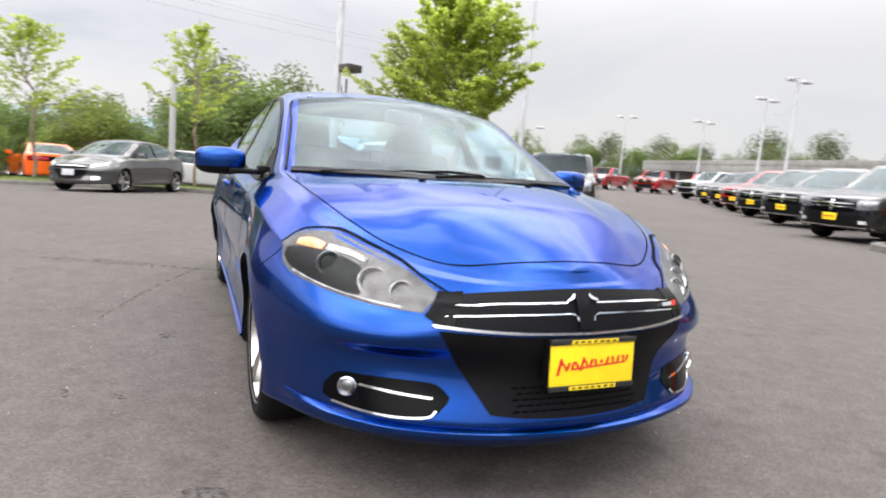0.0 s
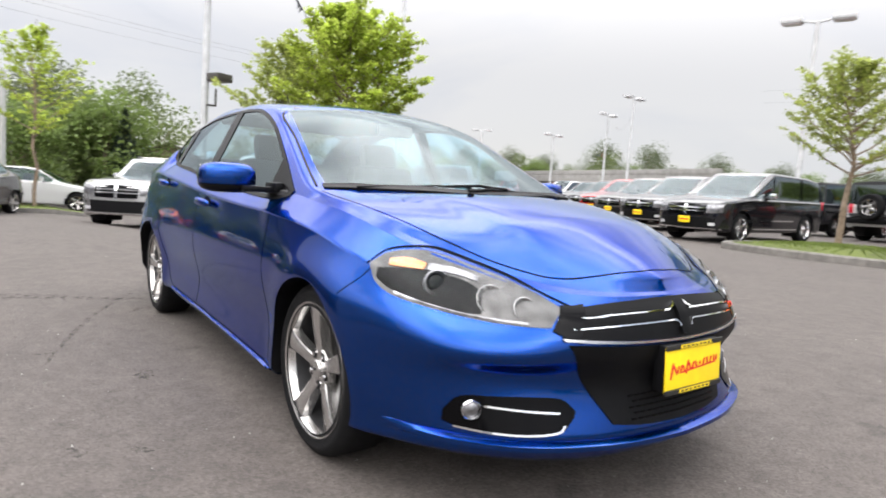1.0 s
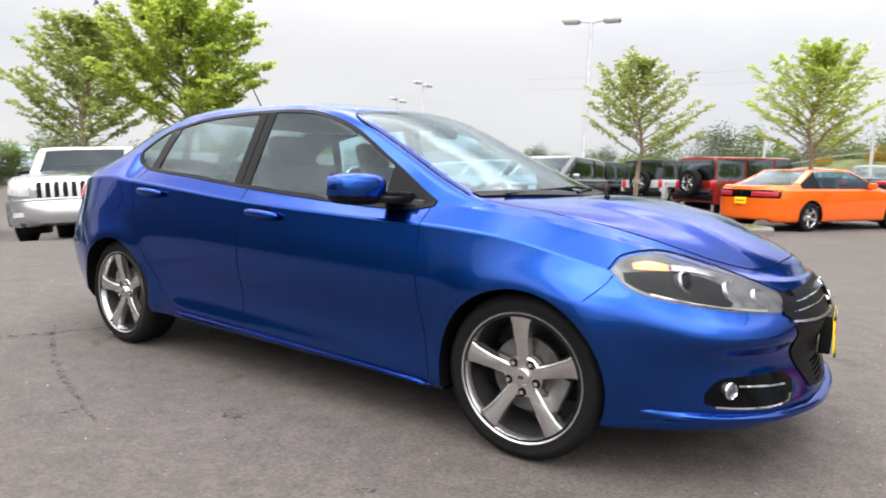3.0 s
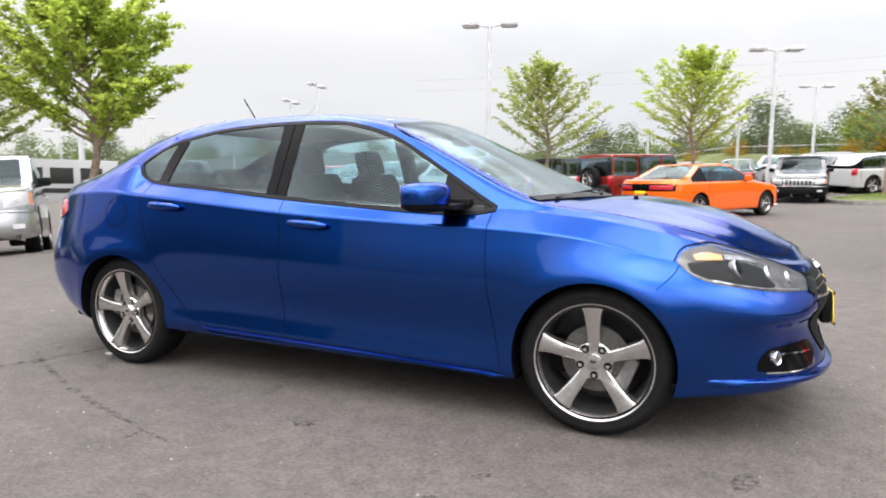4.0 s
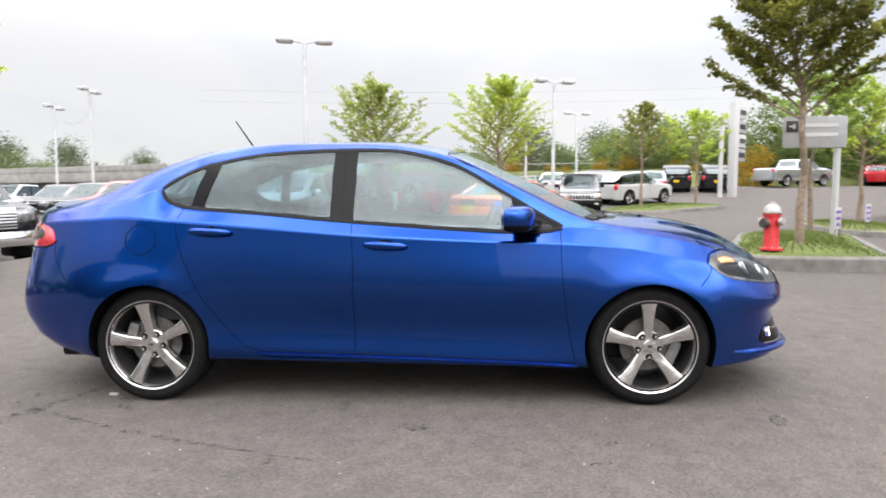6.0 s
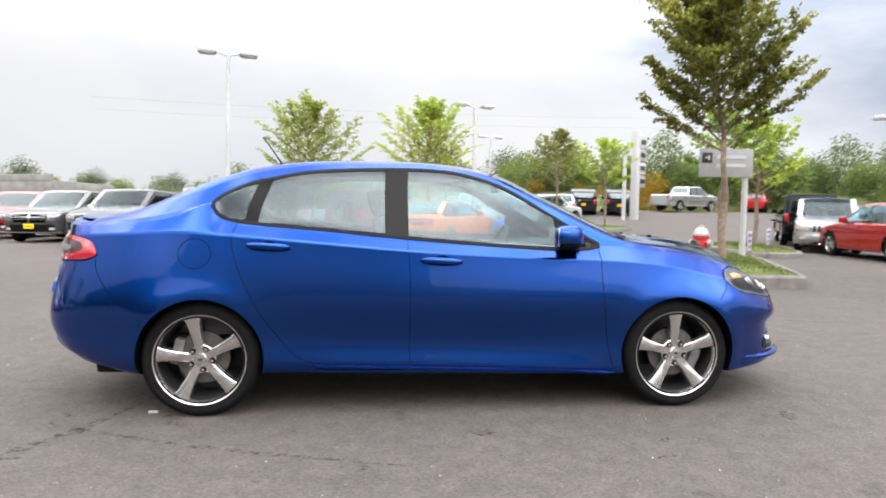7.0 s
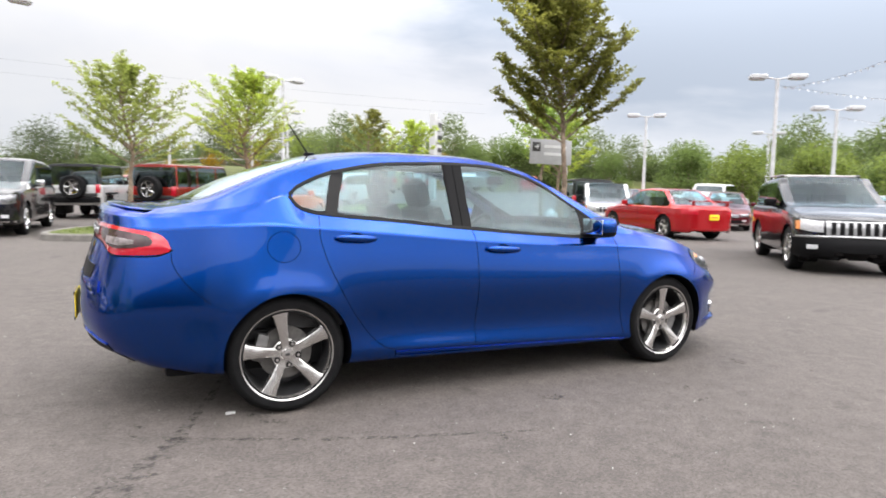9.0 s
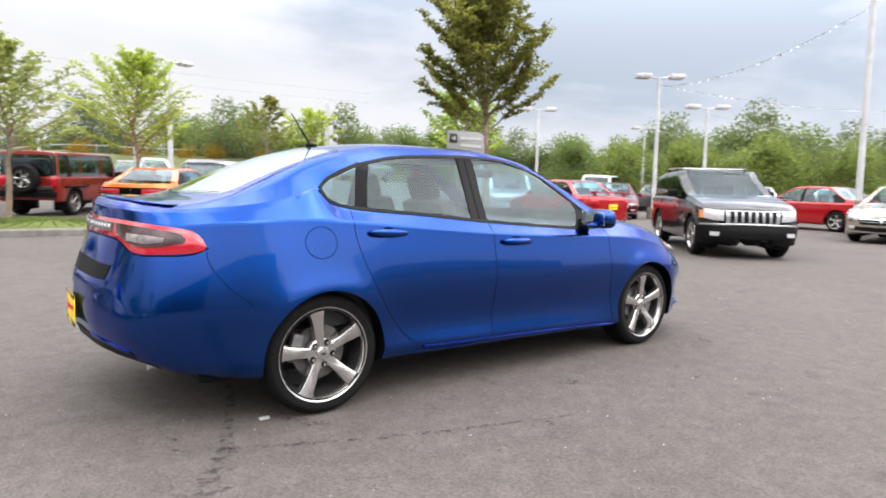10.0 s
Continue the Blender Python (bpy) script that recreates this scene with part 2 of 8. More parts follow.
def box(bm, cx, cy, cz, sx, sy, sz, bevel=0.0, m=None):
    r = bmesh.ops.create_cube(bm, size=1.0, matrix=(m or Matrix()) @ Matrix.Translation((cx, cy, cz)) @ Matrix.Diagonal((sx, sy, sz, 1)))
    if bevel:
        es = list({e for v in r["verts"] for e in v.link_edges})
        bmesh.ops.bevel(bm, geom=es, offset=bevel, segments=2, affect="EDGES", profile=0.6)
    return bm


def boxed(*a, **k):
    return box(bmesh.new(), *a, **k)


def rod(bm, a, b, r0, r1=None, n=10, caps=True):
    """A tapered rod from a to b."""
    a, b = Vector(a), Vector(b)
    d = b - a
    m = Matrix.Translation((a + b) / 2) @ d.to_track_quat("Z", "Y").to_matrix().to_4x4()
    bmesh.ops.create_cone(bm, cap_ends=caps, segments=n, radius1=r0, radius2=r0 if r1 is None else r1, depth=d.length, matrix=m)
    return bm


def rodded(*a, **k):
    return rod(bmesh.new(), *a, **k)


def lathe(bm, profile, n=40, m=None):
    """Turns (radius, height) rows about z."""
    m = m or Matrix()
    rings = []
    for r, h in profile:
        rings.append([bm.verts.new(m @ Vector((r * math.cos(2 * math.pi * k / n), r * math.sin(2 * math.pi * k / n), h))) for k in range(n)])
    for p, q in zip(rings, rings[1:]):
        for k in range(n):
            bm.faces.new((p[k], p[(k + 1) % n], q[(k + 1) % n], q[k]))
    return bm


def smooth_curve(rows):
    """A smooth function of u through rows (u, values...)."""
    a = np.array(rows, float)
    u, v = a[:, 0], a[:, 1:]
    d = np.diff(v, axis=0) / np.diff(u)[:, None]
    t = np.zeros_like(v)
    t[1:-1] = (d[:-1] * np.diff(u)[1:, None] + d[1:] * np.diff(u)[:-1, None]) / (u[2:] - u[:-2])[:, None]
    t[0], t[-1] = d[0], d[-1]

    def f(x):
        k = int(np.clip(np.searchsorted(u, x) - 1, 0, len(u) - 2))
        h = u[k + 1] - u[k]
        s = min(max((x - u[k]) / h, 0.0), 1.0)
        h00, h10, h01, h11 = 2 * s**3 - 3 * s**2 + 1, s**3 - 2 * s**2 + s, -2 * s**3 + 3 * s**2, s**3 - s**2
        return h00 * v[k] + h10 * h * t[k] + h01 * v[k + 1] + h11 * h * t[k + 1]

    return f

# ---- ground ----
def asphalt_material():
    m = mat("asphalt", (0.0790, 0.0672, 0.0602), 0.88, vary=0.16, scale=9, big=0.10)
    n, l = m.node_tree.nodes, m.node_tree.links
    b = n["Principled BSDF"]
    was = b.inputs["Base Color"].links[0].from_socket
    tc = n.new("ShaderNodeTexCoord")
    v = n.new("ShaderNodeTexVoronoi")
    v.inputs["Scale"].default_value = 105
    l.new(tc.outputs["Object"], v.inputs["Vector"])
    mr = n.new("ShaderNodeMapRange")
    mr.inputs["To Min"].default_value, mr.inputs["To Max"].default_value = 0.62, 1.38
    l.new(v.outputs["Color"], mr.inputs["Value"])
    sc = n.new("ShaderNodeVectorMath")
    sc.operation = "SCALE"
    l.new(was, sc.inputs[0])
    l.new(mr.outputs["Result"], sc.inputs["Scale"])
    st = n.new("ShaderNodeTexNoise")
    st.inputs["Scale"].default_value, st.inputs["Detail"].default_value = 2.3, 8
    st.inputs["Roughness"].default_value = 0.68
    l.new(tc.outputs["Object"], st.inputs["Vector"])
    rp = n.new("ShaderNodeMapRange")
    rp.inputs["From Min"].default_value, rp.inputs["From Max"].default_value = 0.33, 0.40
    rp.inputs["To Min"].default_value, rp.inputs["To Max"].default_value = 0.68, 1.0
    l.new(st.outputs["Fac"], rp.inputs["Value"])
    s2 = n.new("ShaderNodeVectorMath")
    s2.operation = "SCALE"
    l.new(sc.outputs["Vector"], s2.inputs[0])
    l.new(rp.outputs["Result"], s2.inputs["Scale"])
    l.new(s2.outputs["Vector"], b.inputs["Base Color"])
    bp = n.new("ShaderNodeBump")
    bp.inputs["Strength"].default_value, bp.inputs["Distance"].default_value = 0.5, 0.004
    l.new(v.outputs["Distance"], bp.inputs["Height"])
    l.new(bp.outputs["Normal"], b.inputs["Normal"])
    return m


M["asphalt"] = asphalt_material()
M["stain"] = mat("oil_stain", (0.045, 0.044, 0.043), 0.7, vary=0.4, scale=14, bump=0.3, bump_scale=120)
M["kerb"] = mat("kerb_concrete", (0.1624, 0.1515, 0.138), 0.9, vary=0.25, scale=7, bump=0.35, bump_scale=90, big=0.2)
M["grass"] = mat("grass_turf", (0.08659, 0.1082, 0.01894), 0.95, vary=0.4, scale=18, bump=0.6, bump_scale=120, big=0.3)
M["blade"] = mat("grass_blade", (0.1028, 0.1407, 0.02165), 0.8, vary=0.2, scale=30, random_hue=0.4)
M["mulch"] = mat("bark_mulch", (0.0594, 0.033, 0.0198), 0.95, vary=0.5, scale=30, bump=0.8, bump_scale=60)


def ground_sheet():
    ring = [0.0]
    while ring[-1] < 1500:
        ring.append(ring[-1] + max(1.0, ring[-1] * 0.07))
    n = 96
    bm = bmesh.new()
    rows = [[bm.verts.new((0, 0, 0))]]
    for r in ring[1:]:
        rows.append([bm.verts.new((x, y, ground_z(x, y))) for x, y in ((r * math.cos(2 * math.pi * k / n), r * math.sin(2 * math.pi * k / n)) for k in range(n))])
    for k in range(n):
        bm.faces.new((rows[0][0], rows[1][k], rows[1][(k + 1) % n]))
    for a, b in zip(rows[1:], rows[2:]):
        for k in range(n):
            bm.faces.new((a[k], b[k], b[(k + 1) % n], a[(k + 1) % n]))
    return bm


def island(points, height=0.16, label="grass island behind a concrete kerb", fill="grass"):
    """A kerbed bed: the kerb is a real step round a raised bed."""
    n = 8
    c = [Vector(p) for p in points]
    ring = []
    for k in range(len(c)):
        a, b, d, e = c[k - 1], c[k], c[(k + 1) % len(c)], c[(k + 2) % len(c)]
        for i in range(n):
            t = i / n
            ring.append(0.5 * (2 * b + (d - a) * t + (2 * a - 5 * b + 4 * d - e) * t * t + (3 * b - a - 3 * d + e) * t**3))
    mid = sum(ring, Vector((0, 0))) / len(ring)
    bm = bmesh.new()
    prof = ((0.0, -0.05), (0.0, height - 0.03), (0.03, height), (0.15, height), (0.16, height - 0.03))
    rows = []
    for q in ring:
        d = (mid - q).normalized()
        rows.append([bm.verts.new((q.x + d.x * o, q.y + d.y * o, ground_z(q.x, q.y) + z)) for o, z in prof])
    for a, b in zip(rows, rows[1:] + rows[:1]):
        for j in range(len(prof) - 1):
            bm.faces.new((a[j], b[j], b[j + 1], a[j + 1]))
    root = thing("grass_island" if fill == "grass" else "planting_bed", label, "traffic island", kind="structure")
    part("kerb", bm, M["kerb"], root, "weathered concrete kerb")
    bm = bmesh.new()
    rows = []
    for q in ring:
        d = mid - q
        row = []
        for t in (0.0, 0.25, 0.5, 0.8):
            w = q + d.normalized() * 0.14 + d * t * 0.98
            row.append(bm.verts.new((w.x, w.y, ground_z(w.x, w.y) + height - 0.02 + 0.10 * min(1, t * 2.0))))
        rows.append(row)
    for a, b in zip(rows, rows[1:] + rows[:1]):
        for j in range(3):
            bm.faces.new((a[j], b[j], b[j + 1], a[j + 1]))
    bm.faces.new([r[3] for r in rows])
    part("turf" if fill == "grass" else "mulch", bm, M[fill], root)
    if fill == "grass":
        rnd = random.Random(len(points) + int(abs(mid.x) * 10))
        v, f = [], []
        lo = [min(q[k] for q in ring) for k in (0, 1)]
        hi = [max(q[k] for q in ring) for k in (0, 1)]
        count = int(min(9000, 900 * (hi[0] - lo[0]) * (hi[1] - lo[1])))
        for _ in range(count):
            q = rnd.choice(ring)
            w = q.lerp(mid, 0.06 + 0.92 * math.sqrt(rnd.random()) * 0.98)
            if (w - q).length < 0.16:
                continue
            a, s, h = rnd.uniform(0, 6.28), rnd.uniform(0.006, 0.012), rnd.uniform(0.015, 0.045)
            z = ground_z(w.x, w.y) + height - 0.02 + 0.10 * min(1, 2.0 * (w - q).length / max(0.1, (mid - q).length))
            k = len(v)
            v += [(w.x - s * math.cos(a), w.y - s * math.sin(a), z - 0.01), (w.x + s * math.cos(a), w.y + s * math.sin(a), z - 0.01), (w.x + rnd.uniform(-0.03, 0.03), w.y + rnd.uniform(-0.03, 0.03), z + h)]
            f.append((k, k + 1, k + 2))
        ob = new("grass", mesh_from("grass", v, f, M["blade"], False))
        tagged(ob, "short green and yellow grass on a kerbed island", "grass", kind="stuff")
    return root


solo("ground", ground_sheet(), M["asphalt"], "worn grey asphalt of a sloping car park", "ground", kind="structure")

island([(4.1, 5.4), (4.5, 4.75), (5.8, 4.5), (6.35, 5.0), (8.2, 9.4), (7.8, 10.6), (6.4, 10.0), (4.7, 6.6)], 0.20)
island([(-4.0, 11.5), (-3.2, 10.7), (-0.6, 10.6), (0.9, 11.4), (0.6, 12.6), (-1.6, 14.0), (-3.3, 13.6)], 0.15)
island([(-6.9, 2.9), (-6.3, 3.5), (-6.9, 4.9), (-8.6, 5.7), (-9.2, 5.0), (-8.6, 4.0)], 0.15, "bark-mulched bed with shrubs behind a kerb", "mulch")
island([(5.6, 21.8), (7.0, 21.2), (11.4, 24.4), (11.6, 26.0), (9.6, 26.4), (6.4, 24.0)], 0.15)
island([(9.3, 11.2), (10.6, 10.9), (11.6, 13.2), (11.2, 15.4), (9.9, 14.8)], 0.15)
island([(-19.4, -13.0), (-18.0, -9.0), (-18.2, -4.0), (-18.4, 0.6), (-19.6, 1.4), (-20.4, -0.4), (-20.2, -8.0)], 0.12)


# unseen plain walls, added to close the lot behind the camera for reflections
M["unseen_wall_dark"] = mat("added_wall_dark", (0.07, 0.07, 0.075), 0.6, vary=0.2, scale=0.6, big=0.2)
M["unseen_wall"] = mat("added_wall_pale", (0.34, 0.34, 0.345), 0.6, vary=0.2, scale=0.6, big=0.2)
for k, (x, y, sx, sy, h) in enumerate(((-3.5, -14.0, 9.0, 0.4, 5.4), (0.0, -42.0, 90.0, 0.4, 5.0), (44.0, -13.0, 0.4, 26.0, 5.0), (-25.0, -18.0, 34.0, 0.4, 6.6))):
    solo(f"wall_{('south_near', 'south', 'east', 'southwest')[k]}", boxed(x, y, h / 2 - 0.4, sx, sy, h, 0.02), M["unseen_wall" if k < 3 else "unseen_wall_dark"], "unseen plain wall added for reflections", "wall", kind="structure")

# ---- the blue sedan ----
def hermite(a, b, ta, tb, s):
    h00, h10, h01, h11 = 2 * s**3 - 3 * s**2 + 1, s**3 - 2 * s**2 + s, -2 * s**3 + 3 * s**2, s**3 - s**2
    return h00 * a + h10 * ta + h01 * b + h11 * tb


BOTTOM = smooth_curve([(-2.75, -2.16, 0, 0.32), (-2.4, -2.12, 0.40, 0.31), (-2.0, -2.0, 0.70, 0.275), (-1.75, -1.75, 0.82, 0.245), (-1.3, -1.3, 0.85, 0.24), (-0.9, -0.9, 0.86, 0.235), (0, 0, 0.86, 0.218), (0.95, 0.95, 0.86, 0.205), (1.3, 1.3, 0.86, 0.21), (1.75, 1.72, 0.845, 0.21), (2.0, 1.97, 0.715, 0.215), (2.2, 2.10, 0.56, 0.205), (2.4, 2.18, 0.38, 0.195), (2.6, 2.22, 0.2, 0.19), (2.75, 2.235, 0, 0.188)])
SILL = smooth_curve([(-2.75, -2.34, 0, 0.37), (-2.4, -2.28, 0.40, 0.365), (-2.0, -2.06, 0.735, 0.34), (-1.75, -1.75, 0.872, 0.315), (-1.3, -1.3, 0.895, 0.305), (-0.9, -0.9, 0.893, 0.296), (0, 0, 0.886, 0.268), (0.95, 0.95, 0.890, 0.231), (1.3, 1.3, 0.893, 0.235), (1.75, 1.73, 0.855, 0.25), (2.0, 1.985, 0.728, 0.272), (2.2, 2.145, 0.58, 0.272), (2.4, 2.235, 0.40, 0.272), (2.6, 2.285, 0.2, 0.270), (2.75, 2.30, 0, 0.268)])
LOWER = smooth_curve([(-2.75, -2.375, 0, 0.50), (-2.4, -2.32, 0.42, 0.495), (-2.0, -2.10, 0.762, 0.48), (-1.75, -1.76, 0.885, 0.46), (-1.3, -1.3, 0.905, 0.46), (-0.9, -0.9, 0.882, 0.44), (0, 0, 0.869, 0.42), (0.95, 0.95, 0.881, 0.41), (1.3, 1.3, 0.90, 0.42), (1.75, 1.745, 0.869, 0.42), (2.0, 1.985, 0.722, 0.45), (2.2, 2.105, 0.552, 0.445), (2.4, 2.182, 0.383, 0.435), (2.6, 2.238, 0.2, 0.425), (2.75, 2.252, 0, 0.42)])
WIDEST = smooth_curve([(-2.75, -2.365, 0, 0.66), (-2.4, -2.31, 0.42, 0.655), (-2.0, -2.08, 0.772, 0.645), (-1.75, -1.77, 0.892, 0.64), (-1.3, -1.3, 0.916, 0.66), (-0.9, -0.9, 0.911, 0.66), (0, 0, 0.909, 0.635), (0.95, 0.95, 0.911, 0.63), (1.3, 1.3, 0.912, 0.645), (1.75, 1.74, 0.876, 0.60), (2.0, 2.004, 0.744, 0.545), (2.2, 2.142, 0.586, 0.532), (2.4, 2.222, 0.4, 0.548), (2.6, 2.272, 0.2, 0.546), (2.75, 2.286, 0, 0.545)])
SHOULDER = smooth_curve([(-2.75, -2.27, 0, 0.985), (-2.4, -2.22, 0.40, 0.985), (-2.0, -2.03, 0.70, 0.988), (-1.75, -1.76, 0.815, 1.005), (-1.47, -1.47, 0.85, 1.018), (-1.17, -1.17, 0.864, 0.998), (-0.7, -0.7, 0.873, 0.958), (-0.24, -0.24, 0.876, 0.919), (0.12, 0.12, 0.876, 0.897), (0.5, 0.5, 0.875, 0.88), (0.88, 0.88, 0.875, 0.867), (1.3, 1.3, 0.868, 0.83), (1.6, 1.6, 0.838, 0.765), (1.75, 1.745, 0.80, 0.735), (2.0, 1.94, 0.69, 0.69), (2.2, 2.085, 0.55, 0.662), (2.4, 2.188, 0.39, 0.648), (2.6, 2.243, 0.2, 0.642), (2.75, 2.258, 0, 0.64)])
BELT = smooth_curve([(-2.75, -2.262, 0, 1.06), (-2.4, -2.21, 0.4, 1.05), (-2.0, -2.02, 0.66, 1.042), (-1.75, -1.75, 0.765, 1.054), (-1.5, -1.5, 0.782, 1.092), (-1.31, -1.31, 0.735, 1.150), (-1.25, -1.25, 0.752, 1.094), (-1.19, -1.19, 0.768, 1.078), (-1.02, -1.02, 0.788, 1.058), (-0.69, -0.69, 0.802, 1.031), (-0.27, -0.27, 0.812, 0.990), (0.257, 0.257, 0.815, 0.949), (0.6, 0.6, 0.808, 0.928), (0.8, 0.8, 0.797, 0.928), (0.9, 0.9, 0.787, 0.943), (1.15, 1.15, 0.79, 0.925), (1.4, 1.4, 0.775, 0.895), (1.6, 1.6, 0.752, 0.853), (1.75, 1.72, 0.72, 0.822), (2.0, 1.88, 0.635, 0.775), (2.2, 2.02, 0.52, 0.725), (2.4, 2.125, 0.38, 0.703), (2.6, 2.195, 0.2, 0.696), (2.75, 2.215, 0, 0.695)])
RAIL = smooth_curve([(-2.75, -2.258, 0, 1.075), (-2.4, -2.2, 0.39, 1.066), (-2.0, -2.0, 0.64, 1.06), (-1.75, -1.75, 0.735, 1.080), (-1.5, -1.5, 0.752, 1.122), (-1.31, -1.31, 0.712, 1.186), (-1.12, -1.12, 0.678, 1.28), (-1.02, -1.02, 0.662, 1.308), (-0.61, -0.61, 0.632, 1.367), (-0.35, -0.35, 0.627, 1.377), (0.09, 0.09, 0.636, 1.354), (0.34, 0.34, 0.665, 1.277), (0.61, 0.61, 0.715, 1.122), (0.8, 0.8, 0.757, 1.005), (0.9, 0.9, 0.782, 0.948), (1.15, 1.15, 0.768, 0.941), (1.4, 1.4, 0.745, 0.908), (1.6, 1.6, 0.72, 0.868), (1.75, 1.70, 0.685, 0.838), (2.0, 1.86, 0.60, 0.792), (2.2, 1.99, 0.49, 0.744), (2.4, 2.10, 0.36, 0.716), (2.6, 2.175, 0.19, 0.707), (2.75, 2.20, 0, 0.704)])
EDGE = smooth_curve([(-2.75, -2.245, 0, 1.095), (-2.4, -2.18, 0.37, 1.083), (-2.0, -1.98, 0.60, 1.08), (-1.75, -1.75, 0.64, 1.13), (-1.5, -1.5, 0.62, 1.235), (-1.32, -1.32, 0.60, 1.31), (-1.15, -1.15, 0.58, 1.366), (-0.9, -0.9, 0.565, 1.41), (-0.4, -0.4, 0.56, 1.426), (0, 0, 0.575, 1.408), (0.3, 0.3, 0.615, 1.338), (0.6, 0.6, 0.672, 1.192), (0.9, 0.92, 0.735, 1.03), (1.05, 1.06, 0.755, 0.976), (1.15, 1.15, 0.745, 0.958), (1.4, 1.4, 0.715, 0.925), (1.6, 1.58, 0.685, 0.89), (1.75, 1.69, 0.65, 0.862), (2.0, 1.84, 0.57, 0.818), (2.2, 1.965, 0.465, 0.77), (2.4, 2.075, 0.34, 0.735), (2.6, 2.15, 0.18, 0.733), (2.75, 2.18, 0, 0.734)])
SPINE = smooth_curve([(-2.75, -2.24, 0, 1.097), (-2.4, -2.15, 0, 1.10), (-2.0, -2.0, 0, 1.105), (-1.75, -1.88, 0, 1.12), (-1.5, -1.56, 0, 1.268), (-1.32, -1.34, 0, 1.348), (-1.15, -1.15, 0, 1.402), (-0.9, -0.9, 0, 1.443), (-0.4, -0.4, 0, 1.463), (0, 0, 0, 1.452), (0.3, 0.36, 0, 1.392), (0.6, 0.72, 0, 1.232), (0.9, 1.10, 0, 1.055), (1.05, 1.27, 0, 0.982), (1.15, 1.34, 0, 0.982), (1.4, 1.5, 0, 0.968), (1.6, 1.63, 0, 0.948), (1.75, 1.73, 0, 0.928), (2.0, 1.87, 0, 0.892), (2.2, 1.98, 0, 0.846), (2.4, 2.07, 0, 0.804), (2.6, 2.14, 0, 0.766), (2.75, 2.178, 0, 0.742)])
FLOOR_LINE = lambda u: BOTTOM(u) * np.array((0.97, 0.86, 1.0))


def car_grid(curves, us, counts, crown=2.2):
    """Points of half a shell: stations us by rows over the curves; the last span arches over to the middle."""
    groups = [[0, 1, 2], [2, 3, 4, 5], [5, 6], [6, 7], [7, 8]]
    grid = []
    for u in us:
        c = [np.array(f(u)) for f in curves]
        row, seg = [], []
        for g in groups:
            pts = [c[k] for k in g]
            tan = []
            for k in range(len(pts)):
                if len(pts) == 2:
                    tan.append(pts[1] - pts[0])
                elif k == 0:
                    tan.append(pts[1] - pts[0])
                elif k == len(pts) - 1:
                    tan.append(pts[-1] - pts[-2])
                else:
                    tan.append((pts[k + 1] - pts[k - 1]) / 2)
            for k in range(len(pts) - 1):
                n = counts[g[k]]
                # rows close to the shoulder keep its crease crisp
                steps = [i / n for i in range(n)] + ([0.96] if g[k] == 4 else [])
                steps = sorted(steps + [0.10]) if g[k] == 5 else steps
                for f in steps:
                    row.append(hermite(pts[k], pts[k + 1], tan[k], tan[k + 1], f))
                    seg.append((g[k], f))
        a, b = c[8], c[9]
        n = counts[8]
        for i in range(n + 1):
            s = i / n
            row.append(np.array((b[0] + (a[0] - b[0]) * (1 - s) ** 2, a[1] * (1 - s), b[2] - (b[2] - a[2]) * (1 - s) ** crown)))
            seg.append((8, s))
        grid.append(row)
    return np.array(grid), seg


def islands(faces):
    """Splits faces into connected pieces."""
    up = {}

    def find(k):
        while up.setdefault(k, k) != k:
            k = up[k]
        return k

    for f in faces:
        r = find(f[0])
        for k in f[1:]:
            up[find(k)] = r
    out = {}
    for f in faces:
        out.setdefault(find(f[0]), []).append(f)
    return list(out.values())


